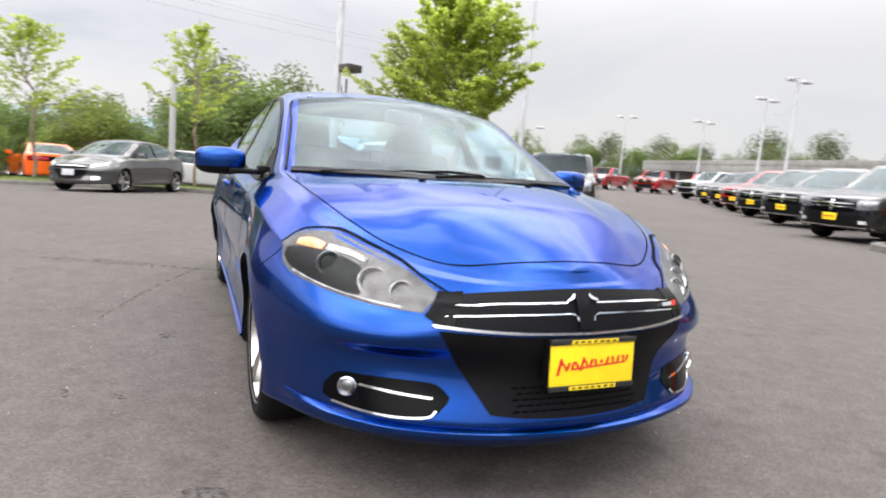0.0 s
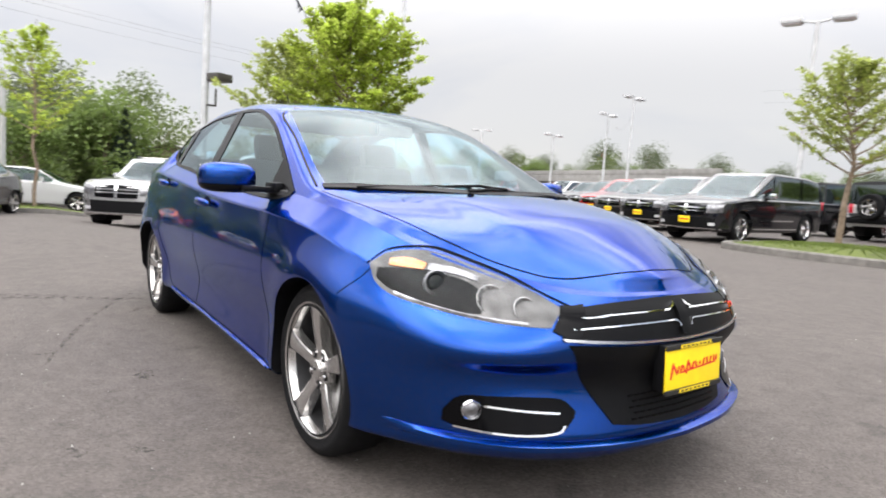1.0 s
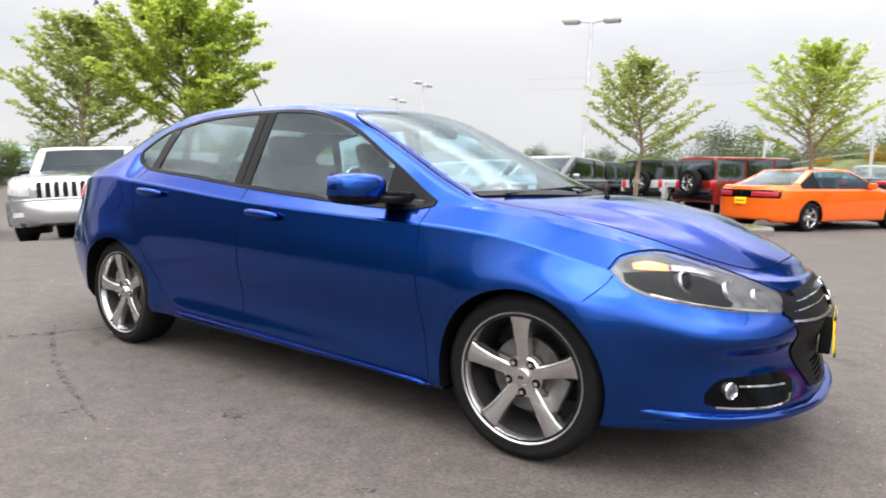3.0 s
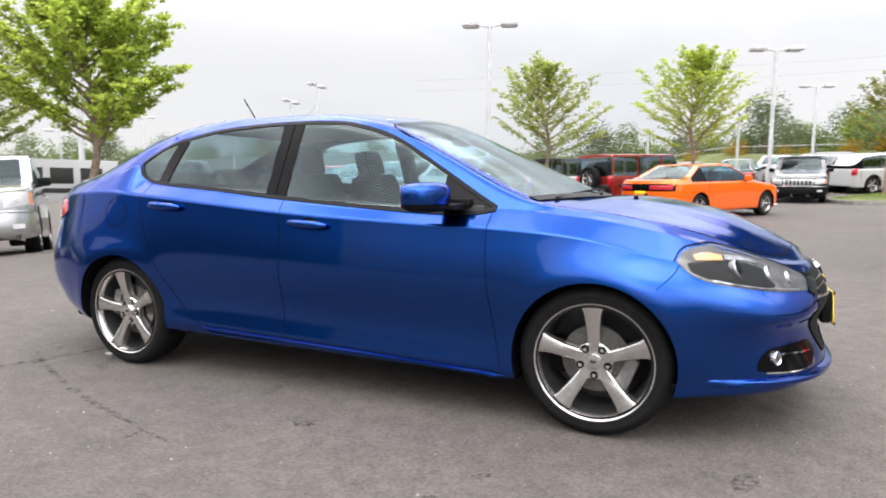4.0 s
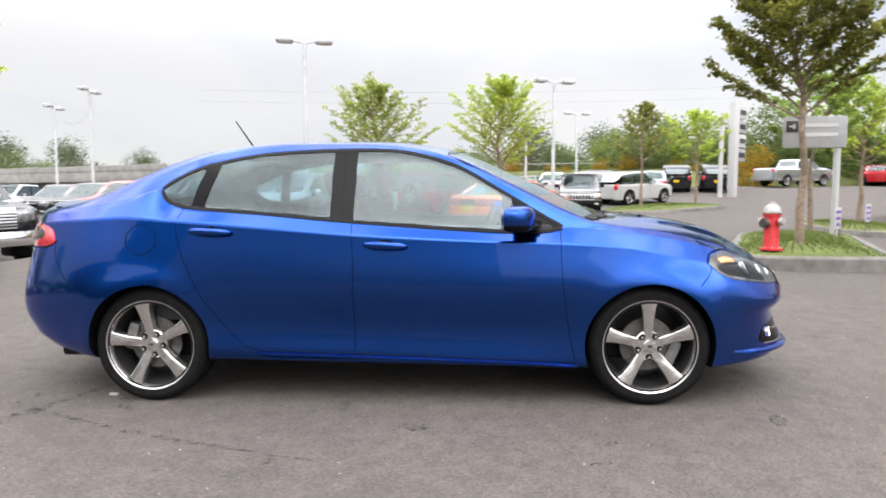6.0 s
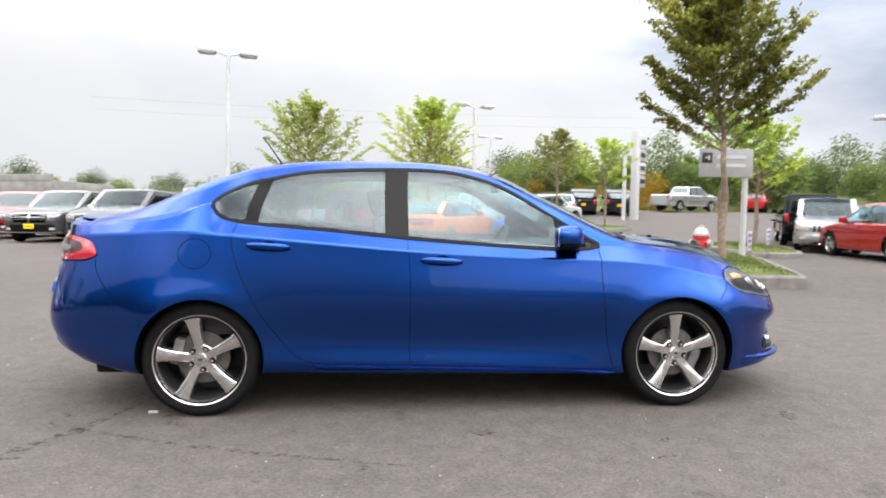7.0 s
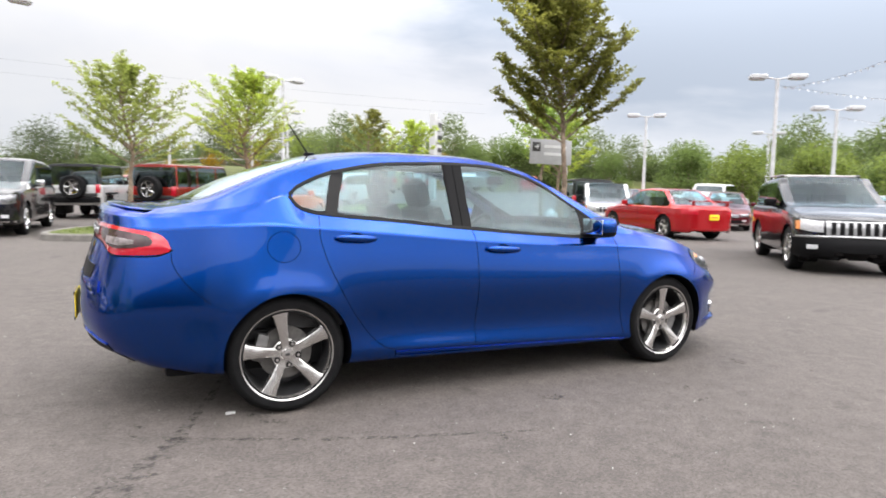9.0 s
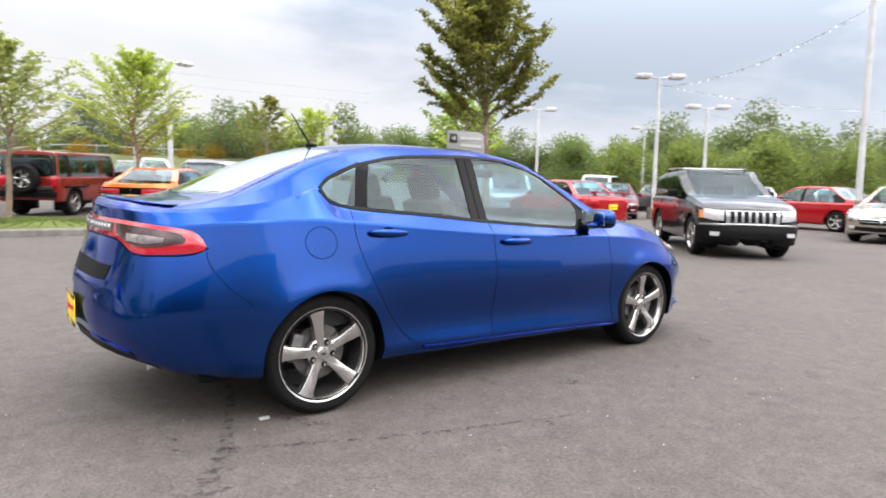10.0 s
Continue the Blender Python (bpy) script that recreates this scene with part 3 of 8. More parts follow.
def shell_parts(grid, us, seg, classify, arches, parent, mats, labels=None, flare=0.0):
    """Splits a half shell and its mirror image into panels. classify(u, seg, s, point) names the panel; a panel whose name ends in
    '|' goes over the middle as one mesh. arches: wheel openings (x, z, radius)."""
    nu, nv = grid.shape[:2]
    pts = grid.reshape(-1, 3).copy()
    far = np.full(len(pts), 9.0)
    for ax, az, ar in arches:
        d = np.hypot(pts[:, 0] - ax, pts[:, 2] - az) - ar
        far = np.where(pts[:, 1] > 0.5, np.minimum(far, d), far)
        pts[:, 1] += np.where(pts[:, 1] > 0.7, flare * np.exp(-((np.maximum(d, 0) / 0.075) ** 2)), 0)
    nrm = np.zeros_like(pts)
    quads = []
    for i in range(nu - 1):
        for j in range(nv - 1):
            q = (i * nv + j, i * nv + j + 1, (i + 1) * nv + j + 1, (i + 1) * nv + j)
            p = pts[list(q)]
            fn = np.cross(p[2] - p[0], p[3] - p[1])
            for k in q:
                nrm[k] += fn
            quads.append((q, i, j, p.mean(0)))
    mid = np.abs(pts[:, 1]) < 1e-4
    nrm[mid, 1] = 0
    ln = np.linalg.norm(nrm, axis=1, keepdims=True)
    nrm = nrm / np.maximum(ln, 1e-9)
    out = {}
    for q, i, j, c in quads:
        if all(far[k] < 0 for k in q):
            continue
        name = classify((us[i] + us[i + 1]) / 2, seg[j][0], seg[j][1], c)
        if name:
            out.setdefault(name, []).append(q)

    def clipped(q):
        """The part of a quad outside the wheel openings, as vertices or cut edges (a, b, t)."""
        if all(far[k] >= 0 for k in q):
            return [(k, k, 0.0) for k in q]
        res = []
        for a, b in zip(q, q[1:] + q[:1]):
            if far[a] >= 0:
                res.append((a, a, 0.0))
            if (far[a] >= 0) != (far[b] >= 0):
                t = far[a] / (far[a] - far[b])
                res.append((a, b, t) if a < b else (b, a, 1 - t))
        return res

    made = {}
    for name, qs in out.items():
        for mirror in (False, True):
            whole = name.endswith("|")
            if whole and mirror:
                continue
            idx, verts, norms, faces = {}, [], [], []

            def vert(k, flip):
                a, b, t = k
                p = pts[a] * (1 - t) + pts[b] * t
                key = (a, b, flip and abs(p[1]) > 1e-4)
                if key not in idx:
                    idx[key] = len(verts)
                    f = np.array((1, -1 if flip else 1, 1))
                    verts.append(p * f)
                    norms.append((nrm[a] * (1 - t) + nrm[b] * t) * f)
                return idx[key]

            for flip in ((False, True) if whole else (mirror,)):
                for q in qs:
                    ids = []
                    poly = clipped(q)
                    for k in (poly[::-1] if flip else poly):
                        v = vert(k, flip)
                        if v not in ids:
                            ids.append(v)
                    if len(ids) > 2:
                        faces.append(ids)
            key = name.rstrip("|").split("#")[0]
            m = mats(key)
            for sub_faces in islands(faces):
                used = sorted({k for f in sub_faces for k in f})
                place = {k: i for i, k in enumerate(used)}
                me = bpy.data.meshes.new(key)
                me.from_pydata([tuple(verts[k]) for k in used], [], [[place[k] for k in f] for f in sub_faces])
                me.materials.append(m)
                me.polygons.foreach_set("use_smooth", [True] * len(me.polygons))
                me.update()
                me.normals_split_custom_set_from_vertices([tuple(norms[k]) for k in used])
                ob = new(key, me)
                ob.parent = parent
                if labels and key in labels:
                    tagged(ob, labels[key])
                made.setdefault(key, []).append(ob)
    # the outer skin, for laying trim on it
    full_v = [tuple(p) for p in pts] + [(p[0], -p[1], p[2]) for p in pts]
    n = len(pts)
    full_f = [q for q, *_ in quads] + [tuple(k + n for k in q) for q, *_ in quads]
    return made, BVHTree.FromPolygons(full_v, full_f)


def seg_curve(points):
    """A smooth polyline function of s in 0..1 through 2D points."""
    return smooth_curve([(k / (len(points) - 1), *p) for k, p in enumerate(points)])


AIM = {"+x": (Vector((-1, 0, 0)), lambda a, b: Vector((4, a, b))), "-x": (Vector((1, 0, 0)), lambda a, b: Vector((-4, a, b))),
       "+y": (Vector((0, -1, 0)), lambda a, b: Vector((a, 3, b))), "-y": (Vector((0, 1, 0)), lambda a, b: Vector((a, -3, b))),
       "+z": (Vector((0, 0, -1)), lambda a, b: Vector((a, b, 4)))}


def cast(skin, side, a, b):
    way, start = AIM[side]
    if side[1] == "x" and abs(a) < 0.004:
        a = 0.004
    if side[1] == "z" and abs(b) < 0.004:
        b = 0.004
    hit = skin.ray_cast(start(a, b), way)
    if hit[0] is None:
        hit = skin.find_nearest(start(a, b) + way * 2.2)
    p, nrm = hit[0], hit[1]
    if nrm.dot(way) > 0:
        nrm = -nrm
    return p, nrm


def drape(skin, side, top, bottom, n=16, m=5, lift=0.004, bulge=0.0, skirt=0.012):
    """A patch laid on the skin between two polylines, with a rim that goes down into it. side: the way from which it is seen."""
    ft, fb = seg_curve(top), seg_curve(bottom)
    bm = bmesh.new()
    g = []
    for i in range(n + 1):
        s = i / n
        pt, pb = ft(s), fb(s)
        row = []
        for j in range(m + 1):
            t = j / m
            a, b = lerp(pt, pb, t)
            p, nr = cast(skin, side, a, b)
            e = min(1.0, 3.2 * min(s, 1 - s) + 0.0) * min(1.0, 3.2 * min(t, 1 - t))
            row.append((p + nr * (lift + bulge * e), nr))
        g.append(row)
    vs = [[bm.verts.new(p) for p, _ in row] for row in g]
    for i in range(n):
        for j in range(m):
            try:
                bm.faces.new((vs[i][j], vs[i + 1][j], vs[i + 1][j + 1], vs[i][j + 1]))
            except ValueError:
                pass
    rim = [(i, 0) for i in range(n + 1)] + [(n, j) for j in range(1, m + 1)] + [(i, m) for i in range(n - 1, -1, -1)] + [(0, j) for j in range(m - 1, 0, -1)]
    low = [bm.verts.new(g[i][j][0] - g[i][j][1] * (lift + skirt)) for i, j in rim]
    for k in range(len(rim)):
        a, b = rim[k], rim[(k + 1) % len(rim)]
        bm.faces.new((vs[a[0]][a[1]], low[k], low[(k + 1) % len(rim)], vs[b[0]][b[1]]))
    bmesh.ops.remove_doubles(bm, verts=bm.verts, dist=0.0004)
    return bm


def seam(skin, side, points, width=0.005, lift=0.0009, n=30):
    """A thin shut line along a polyline."""
    f = seg_curve(points)
    ps = [f(i / n) for i in range(n + 1)]
    top, bottom = [], []
    for i, p in enumerate(ps):
        d = ps[min(i + 1, n)] - ps[max(i - 1, 0)]
        d = np.array((-d[1], d[0])) / max(1e-6, np.hypot(*d)) * width / 2
        top.append(p + d)
        bottom.append(p - d)
    bm = bmesh.new()
    rows = []
    for a, b in zip(top, bottom):
        row = []
        for q in (a, b):
            p, nr = cast(skin, side, *q)
            row.append(bm.verts.new(p + nr * lift))
        rows.append(row)
    for a, b in zip(rows, rows[1:]):
        bm.faces.new((a[0], a[1], b[1], b[0]))
    return bm


def wheel(parent, name, x, y, r, rim_r, width, out, spokes=5, turn=92.0, style="split", mats=None, brake=160.0):
    """A tyre on an alloy rim; out is +1 or -1, the way the face looks along y. All parts hang under one wheel part."""
    w = part(name, lathe(bmesh.new(), [(rim_r * 0.94, -width / 2), (rim_r + 0.004, -width / 2 + 0.004), (rim_r + 0.03, -width / 2 - 0.006), (r - 0.03, -width / 2 - 0.004), (r - 0.008, -width / 2 + 0.014), (r, -width / 2 + 0.035), (r, width / 2 - 0.035), (r - 0.008, width / 2 - 0.014), (r - 0.03, width / 2 + 0.004), (rim_r + 0.03, width / 2 + 0.006), (rim_r + 0.004, width / 2 - 0.004), (rim_r * 0.94, width / 2)], 56), M["rubber"], parent, "black rubber tyre on a five-spoke alloy rim")
    w.matrix_basis = pose(x, y, r, -90 * out, 0, 0)
    face = width / 2
    rim_m = mats or M["rim"]
    part("rim_lip", lathe(bmesh.new(), [(rim_r * 0.925, face - 0.036), (rim_r * 0.95, face - 0.010), (rim_r * 0.98, face - 0.002), (rim_r + 0.002, face + 0.001), (rim_r + 0.006, face - 0.012), (rim_r * 0.96, face - 0.03)], 56), rim_m, w, "bright machined rim lip")
    part("rim_barrel", lathe(bmesh.new(), [(rim_r * 0.935, face - 0.032), (rim_r * 0.88, face - 0.10), (rim_r * 0.86, -face), (0.05, -face)], 40), M["rim_dark"], w)
    part("brake_disc", lathe(bmesh.new(), [(0.06, face - 0.075), (rim_r * 0.58, face - 0.075), (rim_r * 0.58, face - 0.095), (0.06, face - 0.095)], 40), M["steel"], w, "grey steel brake disc")
    part("caliper", boxed(0, 0, 0, 0.062, 0.15, 0.055, 0.018, m=Matrix.Rotation(radians(brake), 4, "Z") @ Matrix.Translation((rim_r * 0.56, 0, face - 0.082))), M["caliper"] if style == "split" else M["steel"], w, "cast grey brake caliper")
    for k in range(spokes):
        a = radians(turn + 360 / spokes * k)
        bm = bmesh.new()
        # a bar that widens outwards, dished towards the hub
        prof = [(0.03, 0.026, -0.030), (0.075, 0.024, -0.027), (rim_r * 0.55, 0.026, -0.016), (rim_r * 0.82, 0.034, -0.008), (rim_r * 0.955, 0.046, -0.006)]
        top, low = [], []
        for rr, hw, dz in prof:
            top.append([bm.verts.new((rr, -hw, face + dz - 0.004)), bm.verts.new((rr, -hw * 0.8, face + dz)), bm.verts.new((rr, hw * 0.8, face + dz)), bm.verts.new((rr, hw, face + dz - 0.004))])
            low.append([bm.verts.new((rr, -hw * 1.15, face + dz - 0.04)), bm.verts.new((rr, hw * 1.15, face + dz - 0.04))])
        for i in range(len(prof) - 1):
            for j in range(3):
                bm.faces.new((top[i][j], top[i + 1][j], top[i + 1][j + 1], top[i][j + 1]))
            bm.faces.new((top[i][0], low[i][0], low[i + 1][0], top[i + 1][0]))
            bm.faces.new((top[i][3], top[i + 1][3], low[i + 1][1], low[i][1]))
            bm.faces.new((low[i][0], low[i][1], low[i + 1][1], low[i + 1][0]))
        bm.transform(Matrix.Rotation(a, 4, "Z"))
        part("spoke", bm, rim_m, w)
        if style == "split":
            b = a + radians(180 / spokes)
            c, d = 0.060 * math.cos(b), 0.060 * math.sin(b)
            # black disc proud of the hub: the hole's shade put into colour
            part("lug_hole_shade", lathe(bmesh.new(), [(0.0005, face - 0.0275), (0.0165, face - 0.0265), (0.0175, face - 0.030)], 14, Matrix.Translation((c, d, 0))), M["gloss"], w, "dark disc for the shade in a lug nut recess")
            part("lug_nut", rodded((c, d, face - 0.05), (c, d, face - 0.0205), 0.0108, 0.0085, 6), M["chrome"], w)
    part("hub", lathe(bmesh.new(), [(0.082, face - 0.060), (0.080, face - 0.034), (0.074, face - 0.0285), (0.036, face - 0.029), (0.0005, face - 0.029)], 30), rim_m, w)
    part("hub_cap", lathe(bmesh.new(), [(0.034, face - 0.032), (0.0335, face - 0.020), (0.030, face - 0.016), (0.012, face - 0.0135), (0.0005, face - 0.013)], 24), rim_m, w, "silver centre cap")
    if style == "split":
        part("cap_badge", boxed(0, 0.001, face - 0.0125, 0.024, 0.012, 0.002, 0.0006), M["rim_dark"], w, "dark badge on the centre cap")
    return w


def seat(parent, x, y, name="front_seat"):
    s = part(name, boxed(x, y, 0.50, 0.50, 0.50, 0.18, 0.06), M["cloth"], parent, "dark cloth seat with a headrest")
    part("backrest", boxed(0, 0, 0.32, 0.13, 0.48, 0.60, 0.055, m=Matrix.Translation((x - 0.27, y, 0.52)) @ Matrix.Rotation(radians(-18), 4, "Y")), M["cloth"], s)
    part("headrest", boxed(0, 0, 0.70, 0.09, 0.26, 0.17, 0.04, m=Matrix.Translation((x - 0.27, y, 0.52)) @ Matrix.Rotation(radians(-18), 4, "Y")), M["cloth"], s)
    return s


def wing_mirror(parent, skin, side):
    s = 1 if side == "+y" else -1
    bm = bmesh.new()
    bmesh.ops.create_uvsphere(bm, u_segments=24, v_segments=14, radius=1)
    for v in bm.verts:
        x, y, z = v.co
        k = 0.60
        v.co = Vector((math.copysign(abs(x) ** k, x) * 0.085, math.copysign(abs(y) ** k, y) * 0.115, math.copysign(abs(z) ** k, z) * 0.065))
        if v.co.x > 0:
            v.co.x *= 1.0 - 0.25 * abs(v.co.y / 0.115)
        v.co.x -= 0.02 * v.co.y / 0.115 * 1.0
    low = bm.copy()
    bmesh.ops.bisect_plane(bm, geom=bm.verts[:] + bm.edges[:] + bm.faces[:], plane_co=(0, 0, -0.028), plane_no=(0, 0, 1), clear_inner=True)
    bmesh.ops.bisect_plane(low, geom=low.verts[:] + low.edges[:] + low.faces[:], plane_co=(0, 0, -0.030), plane_no=(0, 0, 1), clear_outer=True)
    at = Matrix.Translation((0.655, s * 0.985, 1.0)) @ Matrix.Diagonal((1, s, 1, 1))
    bm.transform(at)
    low.transform(at)
    m = part("mirror_cap", bm, M["blue"], parent, "blue wing mirror cap on a black foot")
    part("mirror_base", low, M["trim"], m)
    arm = bmesh.new()
    box(arm, 0.705, s * 0.855, 0.957, 0.125, 0.19, 0.026, 0.011)
    box(arm, 0.725, s * 0.795, 0.968, 0.13, 0.05, 0.045, 0.016)
    part("mirror_arm", arm, M["trim"], m)
    part("mirror_glass", boxed(0.573, s * 0.985, 1.003, 0.006, 0.19, 0.095, 0.002), M["chrome"], m, "silvered mirror glass")




def number_plate(parent, at, name="plate"):
    """A yellow dealer plate with a red script and two dark lines, drawn as plain bars."""
    p = part(name, boxed(0, 0, 0, 0.006, 0.306, 0.152, 0.002), M["yellow"], parent, "yellow dealer plate with a red script line")
    p.matrix_basis = at
    frame_bm = bmesh.new()
    box(frame_bm, 0.004, 0, 0.071, 0.008, 0.312, 0.016, 0.002)
    box(frame_bm, 0.004, 0, -0.071, 0.008, 0.312, 0.016, 0.002)
    part("plate_frame", frame_bm, M["black_ink"], p, "black plate surround")
    for z in (0.071, -0.071):
        part("plate_line", boxed(0.0087, 0, z, 0.001, 0.17, 0.012), M["yellow"], p)
        for k in range(7):
            part("plate_bar", boxed(0.0095, -0.07 + 0.0233 * k, z, 0.0008, 0.014, 0.006), M["black_ink"], p)
    # the script: slanted strokes and loops of differing height
    strokes = ((0.122, 0.052, 14, 0.010), (0.104, 0.034, -35, 0.008), (0.090, 0.022, 20, 0.008), (0.074, 0.024, 12, 0.008), (0.060, 0.022, -30, 0.008), (0.040, 0.044, 14, 0.008), (0.026, 0.024, -25, 0.008), (0.008, 0.024, 15, 0.008), (-0.008, 0.022, -20, 0.008), (-0.030, 0.010, 0, 0.009), (-0.052, 0.024, 18, 0.008), (-0.072, 0.022, -18, 0.008), (-0.092, 0.022, 14, 0.008), (-0.112, 0.022, -14, 0.008), (-0.126, 0.018, 14, 0.008))
    for k, (y, h, lean, w) in enumerate(strokes):
        part("script_bar", boxed(0.0045, 0, 0, 0.001, w, h, m=Matrix.Translation((0, -y, 0.004 + 0.07 * -y)) @ Matrix.Rotation(radians(-lean), 4, "X")), M["red_ink"], p)
    part("script_bar", boxed(0.0044, 0.02, -0.008, 0.001, 0.20, 0.005, m=Matrix.Rotation(radians(4), 4, "X")), M["red_ink"], p)
    return p


def sedan(root, body_mat, detail=True, du=0.03, turn=92.0):
    """The compact sedan, from the ground up; the nose looks along +x."""
    us = np.linspace(-2.75, 2.75, int(5.5 / du) + 1)
    counts = (2, 3, 6, 6, 8, 3, 10, 3, 14) if detail else (1, 2, 3, 3, 4, 2, 5, 2, 7)
    curves = [FLOOR_LINE, BOTTOM, SILL, LOWER, WIDEST, SHOULDER, BELT, RAIL, EDGE, SPINE]
    grid, seg = car_grid(curves, us, counts)
    # the raised middle of the hood, with a soft step along each side
    for i in range(len(us)):
        for j, (sg, _) in enumerate(seg):
            if sg == 8 and us[i] > 1.1:
                x, y = grid[i, j, 0], grid[i, j, 1]
                t = min(1.0, max(0.0, (0.50 - 0.10 * (x - 1.2) - y) / 0.085))
                grid[i, j, 2] += 0.014 * t * t * (3 - 2 * t) * min(1.0, max(0.0, (x - 1.25) / 0.25)) * min(1.0, max(0.0, (2.12 - x) / 0.30))

    def classify(u, sg, s, c):
        x, y, z = c
        if sg == 6 and -1.30 < u < 0.885:
            if u < -1.03:
                return "quarter_window"
            if u < -0.345:
                return "rear_door_window"
            if u < -0.225:
                return "pillar_trim"
            if u < 0.64:
                return "front_door_window"
            return "mirror_sail"
        if sg == 8 and 0.27 < u < 1.06 and s > 0.06:
            return "windscreen|"
        if sg == 8 and -1.73 < u < -1.12 and s > 0.10:
            return "rear_window|"
        if sg >= 7 and -1.73 < u < 1.05:
            return "roof|"
        if sg == 8 and u >= 1.06:
            return "hood|" if u < 2.32 else "front_bumper|"
        if sg >= 7 and u <= -1.73:
            return "boot_lid|"
        if u > 1.69 and (sg < 6 or u > 2.3):
            return "front_bumper|"
        if u < -1.72:
            return "rear_bumper|" if z < 0.72 or y > 0.5 else "boot_lid|"
        if x > 0.89:
            return "front_fender"
        seam_x = np.interp(z, [0.287, 0.383, 0.551, 0.798, 0.951, 1.2], [-0.755, -0.883, -1.009, -1.132, -1.176, -1.19])
        if sg <= 1 or x < seam_x or sg >= 6:
            return "rear_quarter" if x < -0.75 or sg >= 6 else "sill"
        return "front_door" if x > -0.213 else "rear_door"

    panel = {"quarter_window": M["glass"], "rear_door_window": M["glass"], "front_door_window": M["glass"], "windscreen": M["windscreen"], "rear_window": M["rear_glass"],
             "pillar_trim": M["gloss"], "window_divider": M["gloss"], "mirror_sail": M["trim"]}
    labels = {"windscreen": "raked windscreen reflecting the cloudy sky", "rear_window": "sloping rear window", "pillar_trim": "gloss black door pillar trim"}
    arches = [(1.345, 0.320, 0.338), (-1.345, 0.320, 0.337)]
    made, skin = shell_parts(grid, us, seg, classify, arches, root, lambda k: panel.get(k, body_mat), labels, 0.012)
    for k in ("quarter_window", "rear_door_window", "front_door_window", "windscreen", "rear_window"):
        for ob in made.get(k, []):
            ob.visible_shadow = False

    # underbody and wheel wells
    part("underbody", boxed(0, 0, 0.30, 3.9, 1.50, 0.16, 0.03), M["trim"], root, "dark underbody")
    for ax, az, ar in arches:
        for s in (1, -1):
            bm = bmesh.new()
            n = 28
            rows = []
            for k in range(n + 1):
                a = radians(-18 + 216 * k / n)
                p = (ax + (ar + 0.004) * math.cos(a), az + (ar + 0.004) * math.sin(a))
                q = cast(skin, "+y", *p)[0].y
                rows.append([bm.verts.new((p[0], s * (q - 0.001), p[1])), bm.verts.new((p[0], s * (q - 0.03), p[1])), bm.verts.new((p[0], s * 0.52, p[1]))])
            for a, b in zip(rows, rows[1:]):
                for j in range(2):
                    bm.faces.new((a[j], b[j], b[j + 1], a[j + 1]))
            hub = bm.verts.new((ax, s * 0.52, az))
            for a, b in zip(rows, rows[1:]):
                bm.faces.new((a[2], b[2], hub))
            part("wheel_arch_liner", bm, M["trim"], root)
    for ax in (1.3515, -1.3515):
        for s in (1, -1):
            wheel(root, "wheel", ax, s * 0.775, 0.318, 0.247, 0.205, s, turn=(turn if ax > 0 else turn + 8) if s < 0 else 88, brake=(-22 if ax > 0 else 165))
    return made, skin



hero = thing("blue_sedan", "glossy metallic blue four-door sedan on grey five-spoke wheels", "car", G.to_4x4())
hero_panels, HS = sedan(hero, M["blue"], du=0.022)


# trim and lamps of the blue sedan
def station_point(u, z, s):
    """The point and outward normal of the sedan's skin at station u and height z; s: the side, +1 or -1."""
    def at(u, z):
        c = [f(u) for f in (BOTTOM, SILL, LOWER, WIDEST, SHOULDER, BELT, RAIL, EDGE)]
        zs = [p[2] for p in c]
        k = 0
        while k < len(zs) - 2 and zs[k + 1] < z:
            k += 1
        t = (z - zs[k]) / max(1e-6, zs[k + 1] - zs[k])
        return c[k] + (c[k + 1] - c[k]) * t
    g = at(u, z)
    e = at(min(u + 0.02, 2.75), z) - at(max(u - 0.02, -2.75), z)
    h = at(u, z + 0.01) - at(u, z - 0.01)
    n = Vector(np.cross(h, e) * (1, 1, 1)).normalized()
    if n.dot(Vector((math.copysign(0.5, u), 1, 0))) < 0:
        n = -n
    guess = Vector((g[0], g[1] * s, g[2]))
    n = Vector((n.x, n.y * s, n.z))
    hit = HS.ray_cast(guess + n * 0.25, -n)
    p = hit[0] if hit[0] is not None else HS.find_nearest(guess)[0]
    return p, n


def lay(s, top, bottom, n=20, m=6, lift=0.004, bulge=0.0, skirt=0.01):
    """Like drape(), but top and bottom are rows of (station, height)."""
    ft, fb = seg_curve(top), seg_curve(bottom)
    bm = bmesh.new()
    g = []
    for i in range(n + 1):
        a = i / n
        row = []
        for j in range(m + 1):
            t = j / m
            u, z = lerp(ft(a), fb(a), t)
            p, nr = station_point(u, z, s)
            e = min(1.0, 4 * min(a, 1 - a)) * min(1.0, 3 * min(t, 1 - t))
            row.append((p + nr * (lift + bulge * e), nr))
        g.append(row)
    vs = [[bm.verts.new(p) for p, _ in row] for row in g]
    for i in range(n):
        for j in range(m):
            bm.faces.new((vs[i][j], vs[i + 1][j], vs[i + 1][j + 1], vs[i][j + 1]))
    rim = [(i, 0) for i in range(n + 1)] + [(n, j) for j in range(1, m + 1)] + [(i, m) for i in range(n - 1, -1, -1)] + [(0, j) for j in range(m - 1, 0, -1)]
    low = [bm.verts.new(g[i][j][0] - g[i][j][1] * skirt) for i, j in rim]
    for k in range(len(rim)):
        a, b = rim[k], rim[(k + 1) % len(rim)]
        bm.faces.new((vs[a[0]][a[1]], low[k], low[(k + 1) % len(rim)], vs[b[0]][b[1]]))
    bmesh.ops.remove_doubles(bm, verts=bm.verts, dist=0.0003)
    return bm


